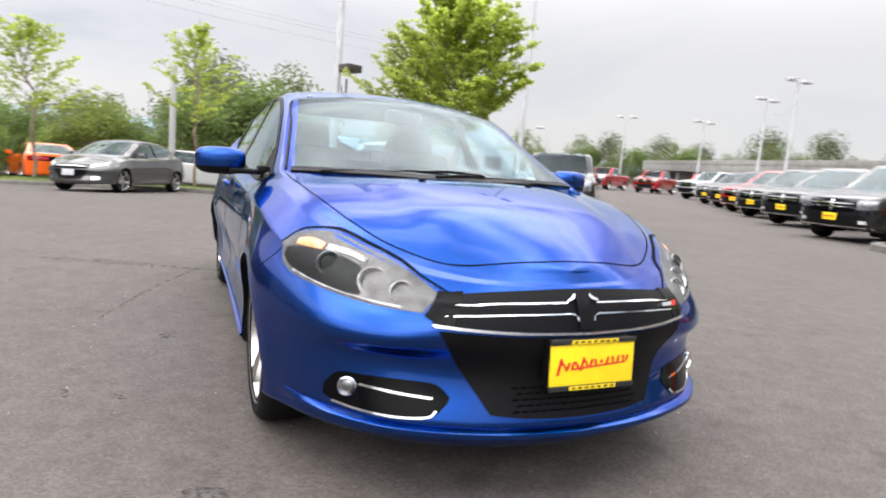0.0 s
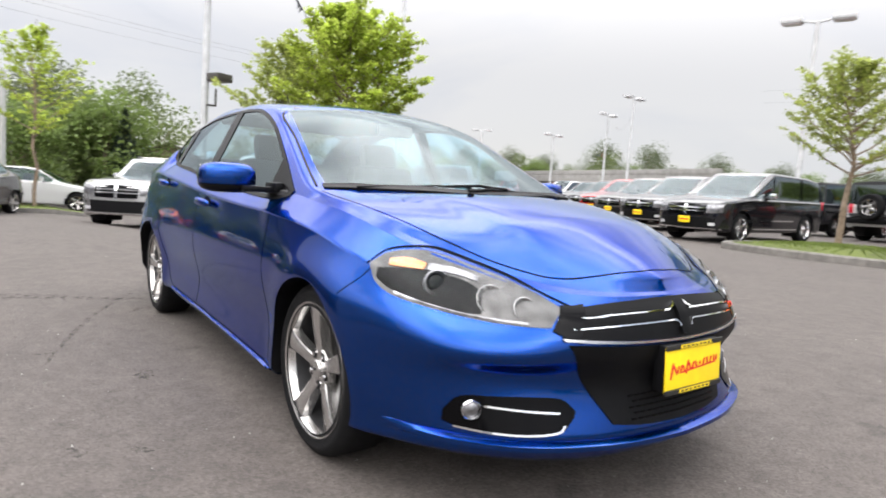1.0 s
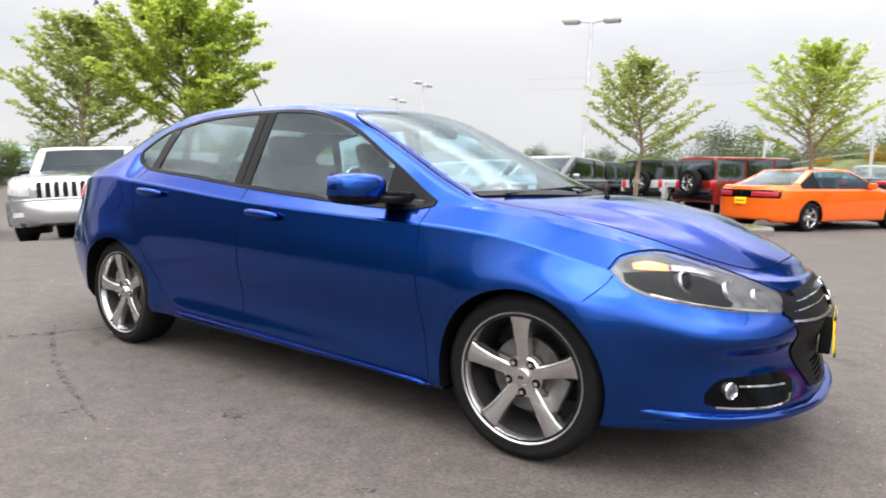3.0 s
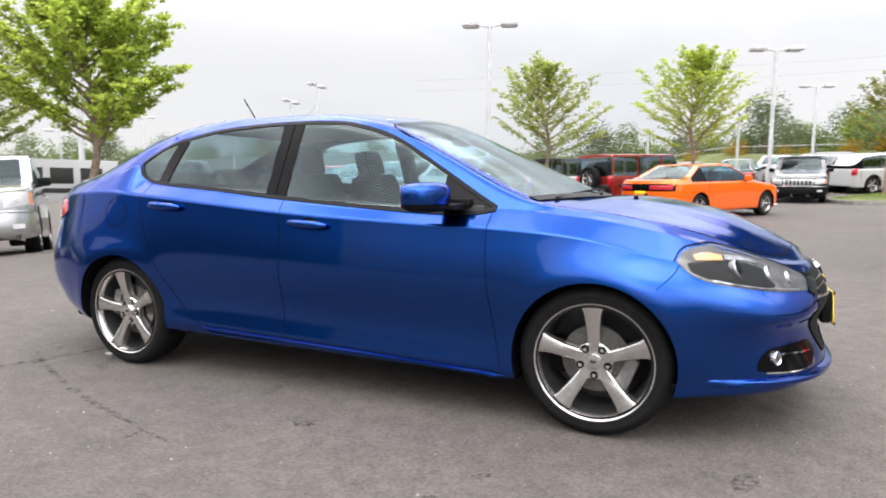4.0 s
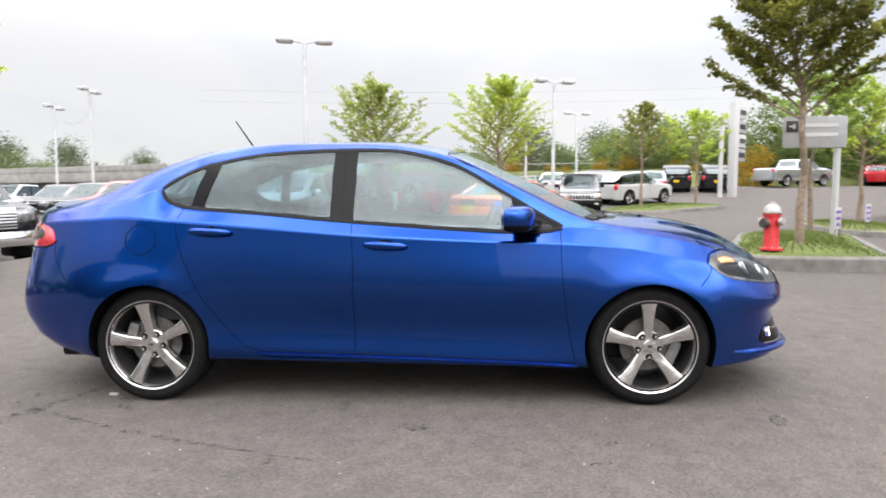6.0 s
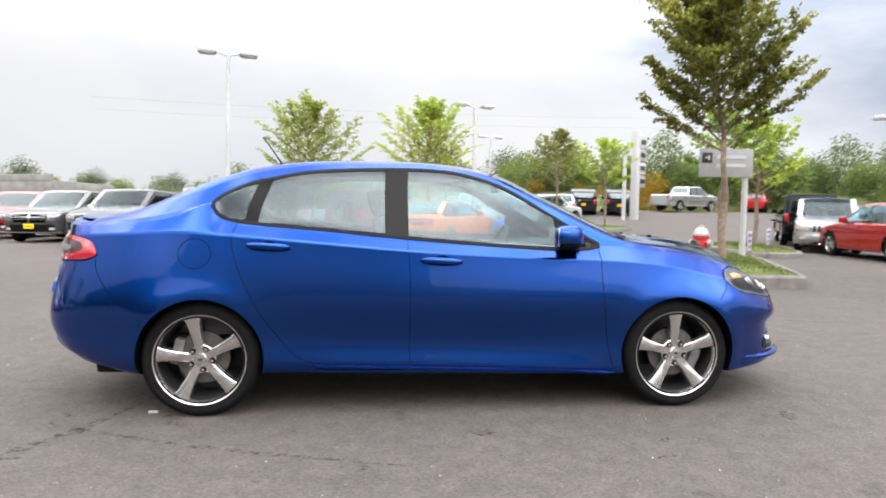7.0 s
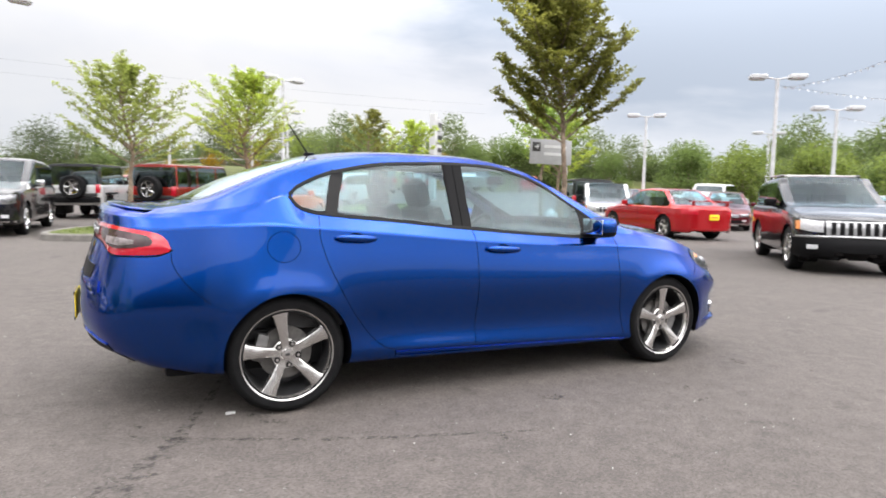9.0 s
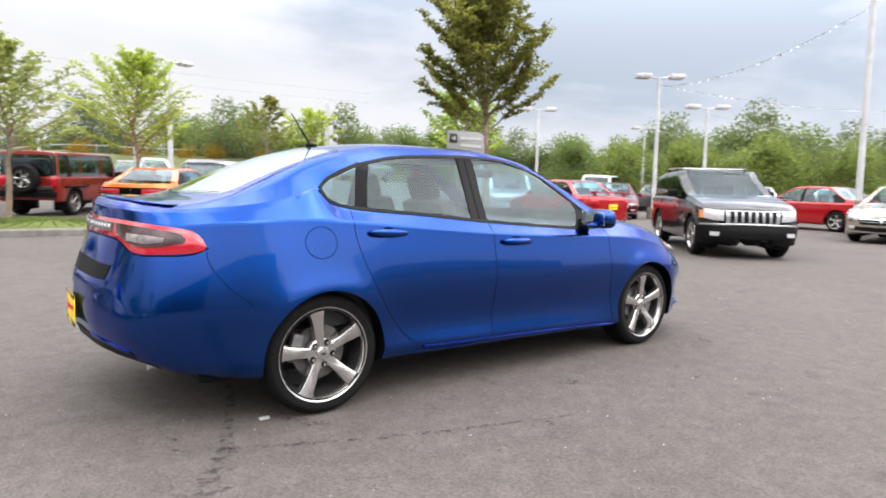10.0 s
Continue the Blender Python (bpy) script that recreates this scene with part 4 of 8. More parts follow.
def ribbon(s, points, width=0.006, lift=0.002, n=40, thick=0.004):
    """A narrow strip along (station, height) points."""
    f = seg_curve(points)
    top, bottom = [], []
    for i in range(n + 1):
        d = f(min(1, (i + 1) / n)) - f(max(0, (i - 1) / n))
        d = np.array((-d[1], d[0])) / max(1e-6, np.hypot(*d)) * width / 2
        top.append(f(i / n) + d)
        bottom.append(f(i / n) - d)
    bm = bmesh.new()
    rows = []
    for a, b in zip(top, bottom):
        row = []
        for q in (a, b):
            p, nr = station_point(q[0], q[1], s)
            row.append((p + nr * lift, p - nr * thick))
        rows.append([bm.verts.new(row[0][1]), bm.verts.new(row[0][0]), bm.verts.new(row[1][0]), bm.verts.new(row[1][1])])
    for a, b in zip(rows, rows[1:]):
        for j in range(3):
            bm.faces.new((a[j], a[j + 1], b[j + 1], b[j]))
    return bm


M["lamp_bowl"] = mat("lamp_bowl", (0.12, 0.117, 0.115), 0.36, 0.6, vary=0.4, scale=22)
M["bright_bowl"] = mat("bright_bowl", (0.42, 0.42, 0.42), 0.22, 0.9, vary=0.12, scale=40)
M["lamp_silver"] = mat("lamp_reflector", (0.27, 0.27, 0.28), 0.30, 0.9, vary=0.5, scale=30)
M["black_bezel"] = mat("black_bezel", (0.004, 0.004, 0.004), 0.35, spec=0.15, vary=0.2, scale=40)
M["seam"] = mat("shut_line", (0.002, 0.003, 0.008), 0.7, spec=0.04)
M["reverse_lens"] = mat("reversing_lens", (0.26, 0.22, 0.22), 0.18, coat=0.3, vary=0.45, scale=24)
M["smoke"] = mat("smoked_lens", (0.045, 0.024, 0.027), 0.16, coat=0.25, vary=0.5, scale=18)
M["mesh_grille"] = mat("grille_mesh", (0.0035, 0.0035, 0.004), 0.5, vary=0.2, scale=50, spec=0.12)

for s in (1, -1):
    lamp = part("headlight", lay(s, [(1.66, 0.752), (1.70, 0.790), (1.82, 0.805), (1.95, 0.791), (2.13, 0.748), (2.26, 0.706), (2.335, 0.668)], [(1.67, 0.742), (1.72, 0.700), (1.80, 0.668), (1.93, 0.645), (2.08, 0.624), (2.20, 0.614), (2.29, 0.612)], 26, 8, 0.002), M["lamp_bowl"], hero, "swept-back headlight with an amber corner lamp and a projector")
    part("amber_lamp", lay(s, [(1.725, 0.770), (1.79, 0.778), (1.875, 0.766)], [(1.735, 0.752), (1.79, 0.750), (1.87, 0.748)], 8, 4, 0.006, 0.005), M["amber"], lamp, "amber corner lamp")
    part("reflector", lay(s, [(1.885, 0.768), (2.0, 0.758), (2.08, 0.738)], [(1.885, 0.750), (1.99, 0.742), (2.07, 0.726)], 8, 4, 0.005, 0.004), M["lamp_silver"], lamp)
    for u, z, r in ((2.115, 0.682, 0.046), (2.215, 0.662, 0.036)):
        p, nr = station_point(u, z, s)
        fwd = (nr + Vector((1.1, 0, 0.15))).normalized()
        q = Matrix.Translation(p - nr * 0.002) @ fwd.to_track_quat("Z", "Y").to_matrix().to_4x4()
        part("reflector_bowl", lathe(bmesh.new(), [(r + 0.003, -0.012), (r + 0.002, 0.000), (r, 0.001), (r * 0.85, -0.004), (r * 0.5, -0.016), (0.010, -0.020), (0.001, -0.020)], 30, q), M["bright_bowl"], lamp, "bright reflector bowl")
        part("bulb", lathe(bmesh.new(), [(0.009, -0.02), (0.009, -0.004), (0.006, 0.0), (0.001, 0.001)], 14, q), M["lamp_silver"], lamp)
    part("dark_bezel", lay(s, [(1.70, 0.742), (1.78, 0.748), (1.90, 0.747), (2.03, 0.726), (2.085, 0.700)], [(1.715, 0.712), (1.79, 0.682), (1.92, 0.655), (2.04, 0.640), (2.085, 0.640)], 16, 5, 0.0035, 0.001), M["black_bezel"], lamp, "black bezel round the projector")
    part("light_strip", lay(s, [(1.80, 0.680), (1.93, 0.655), (2.08, 0.634), (2.22, 0.624)], [(1.805, 0.672), (1.93, 0.648), (2.08, 0.627), (2.22, 0.617)], 16, 2, 0.005, 0.002), M["lamp_silver"], lamp, "silver strip along the lamp's lower edge")
    p, nr = station_point(1.935, 0.715, s)
    fwd = (nr + Vector((0.8, 0, 0))).normalized()
    q = fwd.to_track_quat("Z", "Y").to_matrix().to_4x4()
    part("projector", lathe(bmesh.new(), [(0.040, -0.03), (0.042, 0.008), (0.037, 0.014), (0.033, 0.006)], 28, Matrix.Translation(p - fwd * 0.004) @ q), M["lamp_silver"], lamp, "round projector ring")
    part("projector_lens", lathe(bmesh.new(), [(0.033, 0.002), (0.026, 0.010), (0.014, 0.015), (0.001, 0.017)], 24, Matrix.Translation(p - fwd * 0.004) @ q), M["gloss"], lamp)
    part("lens", lay(s, [(1.655, 0.755), (1.69, 0.795), (1.82, 0.811), (1.95, 0.797), (2.13, 0.754), (2.26, 0.712), (2.345, 0.672)], [(1.66, 0.742), (1.71, 0.695), (1.79, 0.662), (1.93, 0.639), (2.08, 0.618), (2.20, 0.608), (2.30, 0.606)], 26, 8, 0.006, 0.016, 0.004), M["lens"], lamp, "clear headlight lens").visible_shadow = False
    part("lamp_surround", ribbon(s, [(1.65, 0.750), (1.69, 0.799), (1.82, 0.815), (1.95, 0.801), (2.13, 0.758), (2.26, 0.716), (2.38, 0.668)], 0.006, 0.0016), M["seam"], lamp)
    # black bridge from the lamp to the grille
    part("grille_wing", lay(s, [(2.335, 0.672), (2.37, 0.671), (2.42, 0.676)], [(2.295, 0.604), (2.32, 0.592), (2.38, 0.568)], 10, 6, 0.006), M["gloss"], hero, "black bridge panel beside the grille")
    # fog lamp pocket
    fog = part("fog_lamp_pocket", lay(s, [(1.985, 0.352), (2.03, 0.397), (2.12, 0.402), (2.25, 0.402), (2.34, 0.395), (2.385, 0.362)], [(1.985, 0.318), (2.05, 0.300), (2.14, 0.294), (2.24, 0.292), (2.33, 0.302), (2.38, 0.345)], 20, 6, 0.003), M["gloss"], hero, "black fog lamp pocket with chrome blades")
    p, nr = station_point(2.065, 0.360, s)
    q = (nr + Vector((0.5, 0, 0))).normalized().to_track_quat("Z", "Y").to_matrix().to_4x4()
    at = Matrix.Translation(p) @ q
    part("fog_lamp", lathe(bmesh.new(), [(0.030, -0.01), (0.030, 0.010), (0.027, 0.013), (0.024, 0.007)], 26, at), M["chrome"], fog, "round chrome fog lamp")
    part("fog_lens", lathe(bmesh.new(), [(0.025, 0.005), (0.019, 0.009), (0.009, 0.012), (0.001, 0.013)], 22, at), M["lamp_silver"], fog)
    part("chrome_blade", ribbon(s, [(2.10, 0.372), (2.20, 0.364), (2.33, 0.356)], 0.006, 0.005), M["chrome"], fog)
    part("chrome_blade", ribbon(s, [(2.02, 0.306), (2.12, 0.298), (2.23, 0.296), (2.32, 0.303), (2.345, 0.322)], 0.006, 0.005), M["chrome"], fog, "chrome lower blade")
    part("sill_flange", ribbon(s, [(-0.74, 0.268), (-0.60, 0.256), (0.15, 0.244), (0.97, 0.224)], 0.009, 0.006), M["blue"], hero, "bright-edged sill flange below the doors")
    # tail lamp
    tail = part("tail_light", lay(s, [(-1.875, 0.892), (-1.90, 0.940), (-1.96, 0.970), (-2.14, 0.988), (-2.38, 1.001), (-2.748, 1.003)], [(-1.88, 0.876), (-1.93, 0.860), (-2.05, 0.853), (-2.20, 0.856), (-2.38, 0.915), (-2.748, 0.925)], 34, 8, 0.005, 0.010), M["red_lens"], hero, "red wrap-around tail light band with a clear centre")
    part("inner_lens", lay(s, [(-1.945, 0.925), (-1.99, 0.953), (-2.16, 0.972), (-2.38, 0.982)], [(-1.95, 0.902), (-2.06, 0.885), (-2.20, 0.887), (-2.36, 0.938)], 18, 5, 0.015, 0.003), M["smoke"], tail, "smoked grey inner lens")
    part("reversing_lens", lay(s, [(-2.03, 0.926), (-2.12, 0.934), (-2.26, 0.940)], [(-2.035, 0.906), (-2.12, 0.896), (-2.25, 0.905)], 12, 4, 0.020, 0.003), M["reverse_lens"], tail, "clear reversing lens")
    part("inner_band", lay(s, [(-2.40, 0.982), (-2.55, 0.985), (-2.748, 0.986)], [(-2.40, 0.940), (-2.55, 0.945), (-2.748, 0.946)], 12, 4, 0.016), M["lamp_bowl"], tail)
    for k in range(7):
        u = -2.42 - 0.045 * k
        part("led", lay(s, [(u, 0.972), (u - 0.026, 0.973)], [(u, 0.956), (u - 0.026, 0.957)], 3, 2, 0.020, 0.002), M["clear_lens"], tail)
    part("tail_surround", ribbon(s, [(-1.868, 0.884), (-1.93, 0.854), (-2.05, 0.847), (-2.20, 0.850), (-2.38, 0.909), (-2.74, 0.919)], 0.007, 0.002), M["seam"], tail)
    # window surrounds and pillar covers
    part("window_trim", ribbon(s, [(-1.315, 1.165), (-1.27, 1.108), (-1.19, 1.078), (-1.02, 1.057), (-0.69, 1.030), (-0.27, 0.989), (0.257, 0.948), (0.6, 0.927), (0.8, 0.927), (0.9, 0.944)], 0.018, 0.004, 90), M["trim"], hero, "black window surround")
    part("window_trim", ribbon(s, [(-1.315, 1.17), (-1.25, 1.222), (-1.12, 1.282), (-1.02, 1.31), (-0.81, 1.352), (-0.61, 1.369), (-0.35, 1.379), (-0.1, 1.376), (0.09, 1.356), (0.34, 1.279), (0.61, 1.124), (0.8, 1.007), (0.9, 0.95)], 0.016, 0.004, 110), M["trim"], hero)
    part("window_divider", ribbon(s, [(-1.095, 1.068), (-1.062, 1.20), (-1.026, 1.308)], 0.072, 0.004, 14), M["gloss"], hero)
    part("window_divider", ribbon(s, [(-0.318, 0.994), (-0.312, 1.37)], 0.056, 0.004, 16), M["gloss"], hero, "black pillar cover of the rear door")
    part("window_divider", ribbon(s, [(-0.254, 0.990), (-0.248, 1.37)], 0.060, 0.004, 16), M["gloss"], hero, "black pillar cover of the front door")
    # shut lines
    for pts in ([(0.889, 0.94), (0.884, 0.83), (0.892, 0.66), (0.925, 0.42), (0.957, 0.25)], [(-0.226, 0.985), (-0.213, 0.78), (-0.212, 0.55), (-0.212, 0.28)],
                [(-1.165, 1.07), (-1.180, 0.96), (-1.140, 0.81), (-1.095, 0.71), (-1.015, 0.56), (-0.89, 0.39), (-0.80, 0.315), (-0.72, 0.294)],
                [(-0.72, 0.293), (-0.2, 0.276), (0.4, 0.256), (0.955, 0.234)], [(1.675, 0.742), (1.655, 0.70), (1.60, 0.64)], [(-1.72, 0.62), (-1.80, 0.70), (-1.86, 0.80), (-1.875, 0.87)]):
        part("shut_line", ribbon(s, pts, 0.0034 if pts[0][0] > -1.7 else 0.0026, 0.0008, 40, 0.003), M["seam"], hero)
    part("sill_edge", ribbon(s, [(-0.74, 0.285), (-0.2, 0.266), (0.4, 0.246), (0.94, 0.226)], 0.008, 0.015, 40, 0.01), M["blue"], hero, "raised edge along the sill")
    # fuel flap ring on the passenger side
    if s < 0:
        c = [(-1.372 + 0.085 * math.cos(a), 0.898 + 0.080 * math.sin(a)) for a in np.linspace(0, 2 * math.pi, 25)]
        part("fuel_flap", ribbon(s, c, 0.003, 0.0008, 60, 0.003), M["seam"], hero, "round fuel flap outline")
    # door handles
    for x0, x1, z0, z1 in ((-1.095, -0.868, 0.941, 0.933), (-0.162, 0.088, 0.866, 0.853)):
        um, zm = (x0 + x1) / 2, (z0 + z1) / 2
        p, nr = station_point(um, zm, s)
        # dark patch behind the handle: shade of a body-coloured hollow put into colour
        shade_patch = part("handle_shade", lay(s, [(x0 + 0.055, zm + 0.010), (um, zm + 0.033), (x1 - 0.055, zm + 0.012)], [(x0 + 0.055, zm - 0.006), (um, zm - 0.024), (x1 - 0.055, zm - 0.006)], 12, 4, 0.0012), M["seam"], hero)
        bm = bmesh.new()
        bmesh.ops.create_uvsphere(bm, u_segments=20, v_segments=10, radius=1)
        for v in bm.verts:
            x, y, z = v.co
            v.co = Vector((math.copysign(abs(x) ** 0.7, x) * 0.118, y * 0.018 + 0.014 * (1 - x * x), math.copysign(abs(z) ** 0.8, z) * 0.0185))
        bm.transform(Matrix.Translation(p + nr * 0.022) @ Matrix.Diagonal((1, s, 1.12, 1)) @ Matrix.Rotation(radians(2.2), 4, "Y"))
        part("door_handle", bm, M["blue"], shade_patch, "blue pull handle")
    wing_mirror(hero, HS, "+y" if s > 0 else "-y")
    # wiper, washer nozzle
    a = HS.ray_cast(Vector((1.12 if s < 0 else 1.16, -0.60 if s < 0 else 0.55, 3)), Vector((0, 0, -1)))[0]
    b = HS.ray_cast(Vector((1.19 if s < 0 else 1.22, -0.02 if s < 0 else 0.05, 3)), Vector((0, 0, -1)))[0]
    up = Vector((0.02, 0, 0.022))
    wiper = part("wiper", rodded(a + up * 0.35, b + up * 0.35, 0.005, 0.006, 8), M["trim"], hero, "black windscreen wiper")
    part("wiper_arm", rodded(b + up * 0.4, Vector((b.x + 0.03, b.y - s * 0.16, b.z - 0.004)), 0.006, 0.009, 8), M["trim"], wiper)
    hz = HS.ray_cast(Vector((1.44, s * 0.25, 3)), Vector((0, 0, -1)))[0]
    part("washer_nozzle", boxed(hz.x, hz.y, hz.z + 0.004, 0.022, 0.022, 0.014, 0.004), M["trim"], hero)

# cowl, hood line, hood creases
cowl = drape(HS, "+z", [(1.075, -0.72), (1.20, -0.40), (1.285, 0.0), (1.20, 0.40), (1.075, 0.72)], [(1.03, -0.71), (1.15, -0.40), (1.235, 0.0), (1.15, 0.40), (1.03, 0.71)], 26, 3, 0.006)
part("cowl", cowl, M["trim"], hero, "black cowl below the windscreen")
part("shut_line", seam(HS, "+z", [(1.10, -0.742), (1.45, -0.705), (1.70, -0.645), (1.86, -0.57), (1.965, -0.48), (2.05, -0.38), (2.10, -0.26), (2.135, -0.10), (2.14, 0.0), (2.135, 0.10), (2.10, 0.26), (2.05, 0.38), (1.965, 0.48), (1.86, 0.57), (1.70, 0.645), (1.45, 0.705), (1.10, 0.742)], 0.0042, 0.001, 90), M["seam"], hero)
part("screen_trim", seam(HS, "+z", [(1.04, -0.738), (0.92, -0.715), (0.60, -0.652), (0.30, -0.595), (0.33, -0.40), (0.355, -0.15), (0.36, 0.0), (0.355, 0.15), (0.33, 0.40), (0.30, 0.595), (0.60, 0.652), (0.92, 0.715), (1.04, 0.738)], 0.010, 0.005, 120), M["trim"], hero)
part("screen_trim", seam(HS, "+z", [(-1.12, -0.55), (-1.13, -0.3), (-1.14, 0.0), (-1.13, 0.3), (-1.12, 0.55), (-1.40, 0.575), (-1.70, 0.60), (-1.82, 0.30), (-1.86, 0.0), (-1.82, -0.30), (-1.70, -0.60), (-1.40, -0.575), (-1.12, -0.55)], 0.010, 0.005, 120), M["trim"], hero)

# grille: dark band, chrome slats, the crossed bars
grille_top = [(-0.44, 0.662), (-0.25, 0.681), (0.0, 0.690), (0.25, 0.681), (0.44, 0.662)]
grille_low = [(-0.47, 0.585), (-0.25, 0.574), (0.0, 0.570), (0.25, 0.574), (0.47, 0.585)]
grille = part("grille", drape(HS, "+x", grille_top, grille_low, 26, 6, 0.004), M["mesh_grille"], hero, "black grille with chrome-edged slats and a cross bar")
for z0 in (0.652, 0.622):
    for s in (1, -1):
        part("grille_slat", drape(HS, "+x", [(s * 0.055, z0 + 0.0015), (s * 0.25, z0 - 0.0015), (s * 0.43, z0 - 0.0115)], [(s * 0.055, z0 - 0.002), (s * 0.25, z0 - 0.005), (s * 0.43, z0 - 0.0145)], 14, 2, 0.006), M["chrome"], grille)
part("cross_bar", drape(HS, "+x", [(-0.024, 0.672), (0, 0.674), (0.024, 0.672)], [(-0.024, 0.580), (0, 0.578), (0.024, 0.580)], 6, 8, 0.016), M["mesh_grille"], grille, "upright of the cross bar")
for s in (1, -1):
    part("cross_edge", drape(HS, "+x", [(s * 0.030, 0.672), (s * 0.036, 0.664), (s * 0.055, 0.655)], [(s * 0.026, 0.670), (s * 0.031, 0.659), (s * 0.055, 0.650)], 8, 1, 0.018), M["chrome"], grille, "chrome bracket of the cross bar")
    part("cross_edge", drape(HS, "+x", [(s * 0.055, 0.625), (s * 0.036, 0.616), (s * 0.030, 0.600)], [(s * 0.055, 0.620), (s * 0.031, 0.612), (s * 0.026, 0.600)], 8, 1, 0.018), M["chrome"], grille, "chrome bracket of the cross bar")
part("grille_badge", drape(HS, "+x", [(0.34, 0.636), (0.40, 0.633)], [(0.34, 0.624), (0.40, 0.621)], 4, 2, 0.016), M["chrome"], grille)
part("grille_badge", drape(HS, "+x", [(0.41, 0.636), (0.425, 0.635)], [(0.41, 0.620), (0.425, 0.619)], 3, 2, 0.016), M["red_ink"], grille)
part("chrome_strip", drape(HS, "+x", [(-0.47, 0.584), (-0.25, 0.573), (0.0, 0.569), (0.25, 0.573), (0.47, 0.584)], [(-0.465, 0.576), (-0.25, 0.566), (0.0, 0.562), (0.25, 0.566), (0.465, 0.576)], 26, 2, 0.010), M["rim"], hero, "satin chrome strip under the grille")
intake = part("lower_intake", drape(HS, "+x", [(-0.455, 0.568), (-0.25, 0.559), (0.0, 0.555), (0.25, 0.559), (0.455, 0.568)], [(-0.29, 0.315), (-0.16, 0.302), (0.0, 0.298), (0.16, 0.302), (0.29, 0.315)], 26, 10, 0.004), M["mesh_grille"], hero, "black lower intake with mesh")
for row in range(5):
    for k in range(15):
        y = -0.21 + 0.03 * k + (0.015 if row % 2 else 0)
        z = 0.325 + 0.017 * row
        if abs(y) < 0.235:
            p, nr = cast(HS, "+x", y, z)
            part("mesh_bar", boxed(p.x + 0.006, y, z, 0.006, 0.022, 0.004), M["gloss"], intake)
lip_bm = bmesh.new()
lip_rows = []
for k in range(81):
    w = lerp(-1.0, 1.0, k / 80)
    s = 1 if w >= 0 else -1
    u = lerp(2.746, 1.80, abs(w) ** 1.15)
    thin = min(1.0, (1 - abs(w)) * 5)
    p, nr = station_point(u, 0.262 + 0.012 * abs(w), s)
    nr = Vector((nr.x, nr.y if abs(w) > 0.02 else 0, 0)).normalized()
    lip_rows.append([lip_bm.verts.new(p + nr * o * thin + Vector((0, 0, z))) for o, z in ((-0.02, 0.016), (0.012, 0.013), (0.026, 0.004), (0.026, -0.010), (-0.01, -0.022))])
for a, b in zip(lip_rows, lip_rows[1:]):
    for j in range(4):
        lip_bm.faces.new((a[j], b[j], b[j + 1], a[j + 1]))
part("front_lip", lip_bm, M["blue"], hero, "blue lip along the bumper's lower edge")
number_plate(hero, pose(2.312, 0.018, 0.478, 0, -3, 0))
part("plate_bracket", boxed(2.285, 0.018, 0.480, 0.04, 0.30, 0.15, 0.008), M["trim"], hero)
# rear: boot lip, bumper step, plate recess, badge panel, valance, exhausts
boot_lip = bmesh.new()
rows = []
for k in range(61):
    w = lerp(-1.0, 1.0, k / 60)
    x, y = -2.150 + 0.16 * abs(w) ** 2.2, w * 0.60
    top_at = HS.ray_cast(Vector((x, y if abs(y) > 0.004 else 0.004, 3)), Vector((0, 0, -1)))[0]
    thin = min(1.0, (1 - abs(w)) * 5)
    rows.append([boot_lip.verts.new((x + o * lerp(0.5, 1, thin), y, top_at.z + 0.002 + h * thin)) for o, h in ((0.06, 0.000), (0.0, 0.008), (-0.062, 0.010), (-0.070, 0.004), (-0.066, -0.008), (-0.02, -0.020))])
for a, b in zip(rows, rows[1:]):
    for j in range(5):
        boot_lip.faces.new((a[j], b[j], b[j + 1], a[j + 1]))
part("boot_lip", boot_lip, M["blue"], hero, "thin blue lip along the boot's edge")
part("bumper_step", drape(HS, "-x", [(-0.56, 0.712), (-0.3, 0.716), (0.0, 0.718), (0.3, 0.716), (0.56, 0.712)], [(-0.58, 0.655), (-0.3, 0.650), (0.0, 0.648), (0.3, 0.650), (0.58, 0.655)], 24, 4, 0.008, 0.006, 0.03), M["blue"], hero, "stepped top of the rear bumper")
part("boot_panel", drape(HS, "-x", [(-0.46, 0.785), (0.0, 0.80), (0.46, 0.785)], [(-0.44, 0.715), (0.0, 0.715), (0.44, 0.715)], 18, 4, 0.003), M["trim"], hero, "black panel on the boot lid")
number_plate(hero, pose(-2.385, 0, 0.52, 0, 0, 180), "rear_plate")
part("valance", drape(HS, "-x", [(-0.60, 0.385), (-0.35, 0.425), (0.0, 0.43), (0.35, 0.425), (0.60, 0.385)], [(-0.64, 0.30), (-0.35, 0.33), (0.0, 0.335), (0.35, 0.33), (0.64, 0.30)], 24, 4, 0.004), M["trim"], hero, "black rear valance")
for s in (1, -1):
    part("valance_blade", drape(HS, "-x", [(s * 0.30, 0.436), (s * 0.45, 0.422), (s * 0.60, 0.394)], [(s * 0.30, 0.426), (s * 0.45, 0.411), (s * 0.60, 0.384)], 12, 2, 0.007), M["blue"], hero)
    part("exhaust_tip", rodded((-1.95, s * 0.50, 0.295), (-2.12, s * 0.50, 0.30), 0.036, 0.04, 20), M["chrome"], hero, "chrome exhaust tip")
roof_top = HS.ray_cast(Vector((-1.03, 0, 3)), Vector((0, 0, -1)))[0]
base = part("antenna_base", boxed(roof_top.x, 0, roof_top.z + 0.008, 0.07, 0.04, 0.022, 0.009), M["trim"], hero, "roof antenna")
part("antenna_mast", rodded((roof_top.x - 0.01, 0, roof_top.z + 0.015), (roof_top.x - 0.135, 0, roof_top.z + 0.20), 0.006, 0.0035, 8), M["trim"], base)

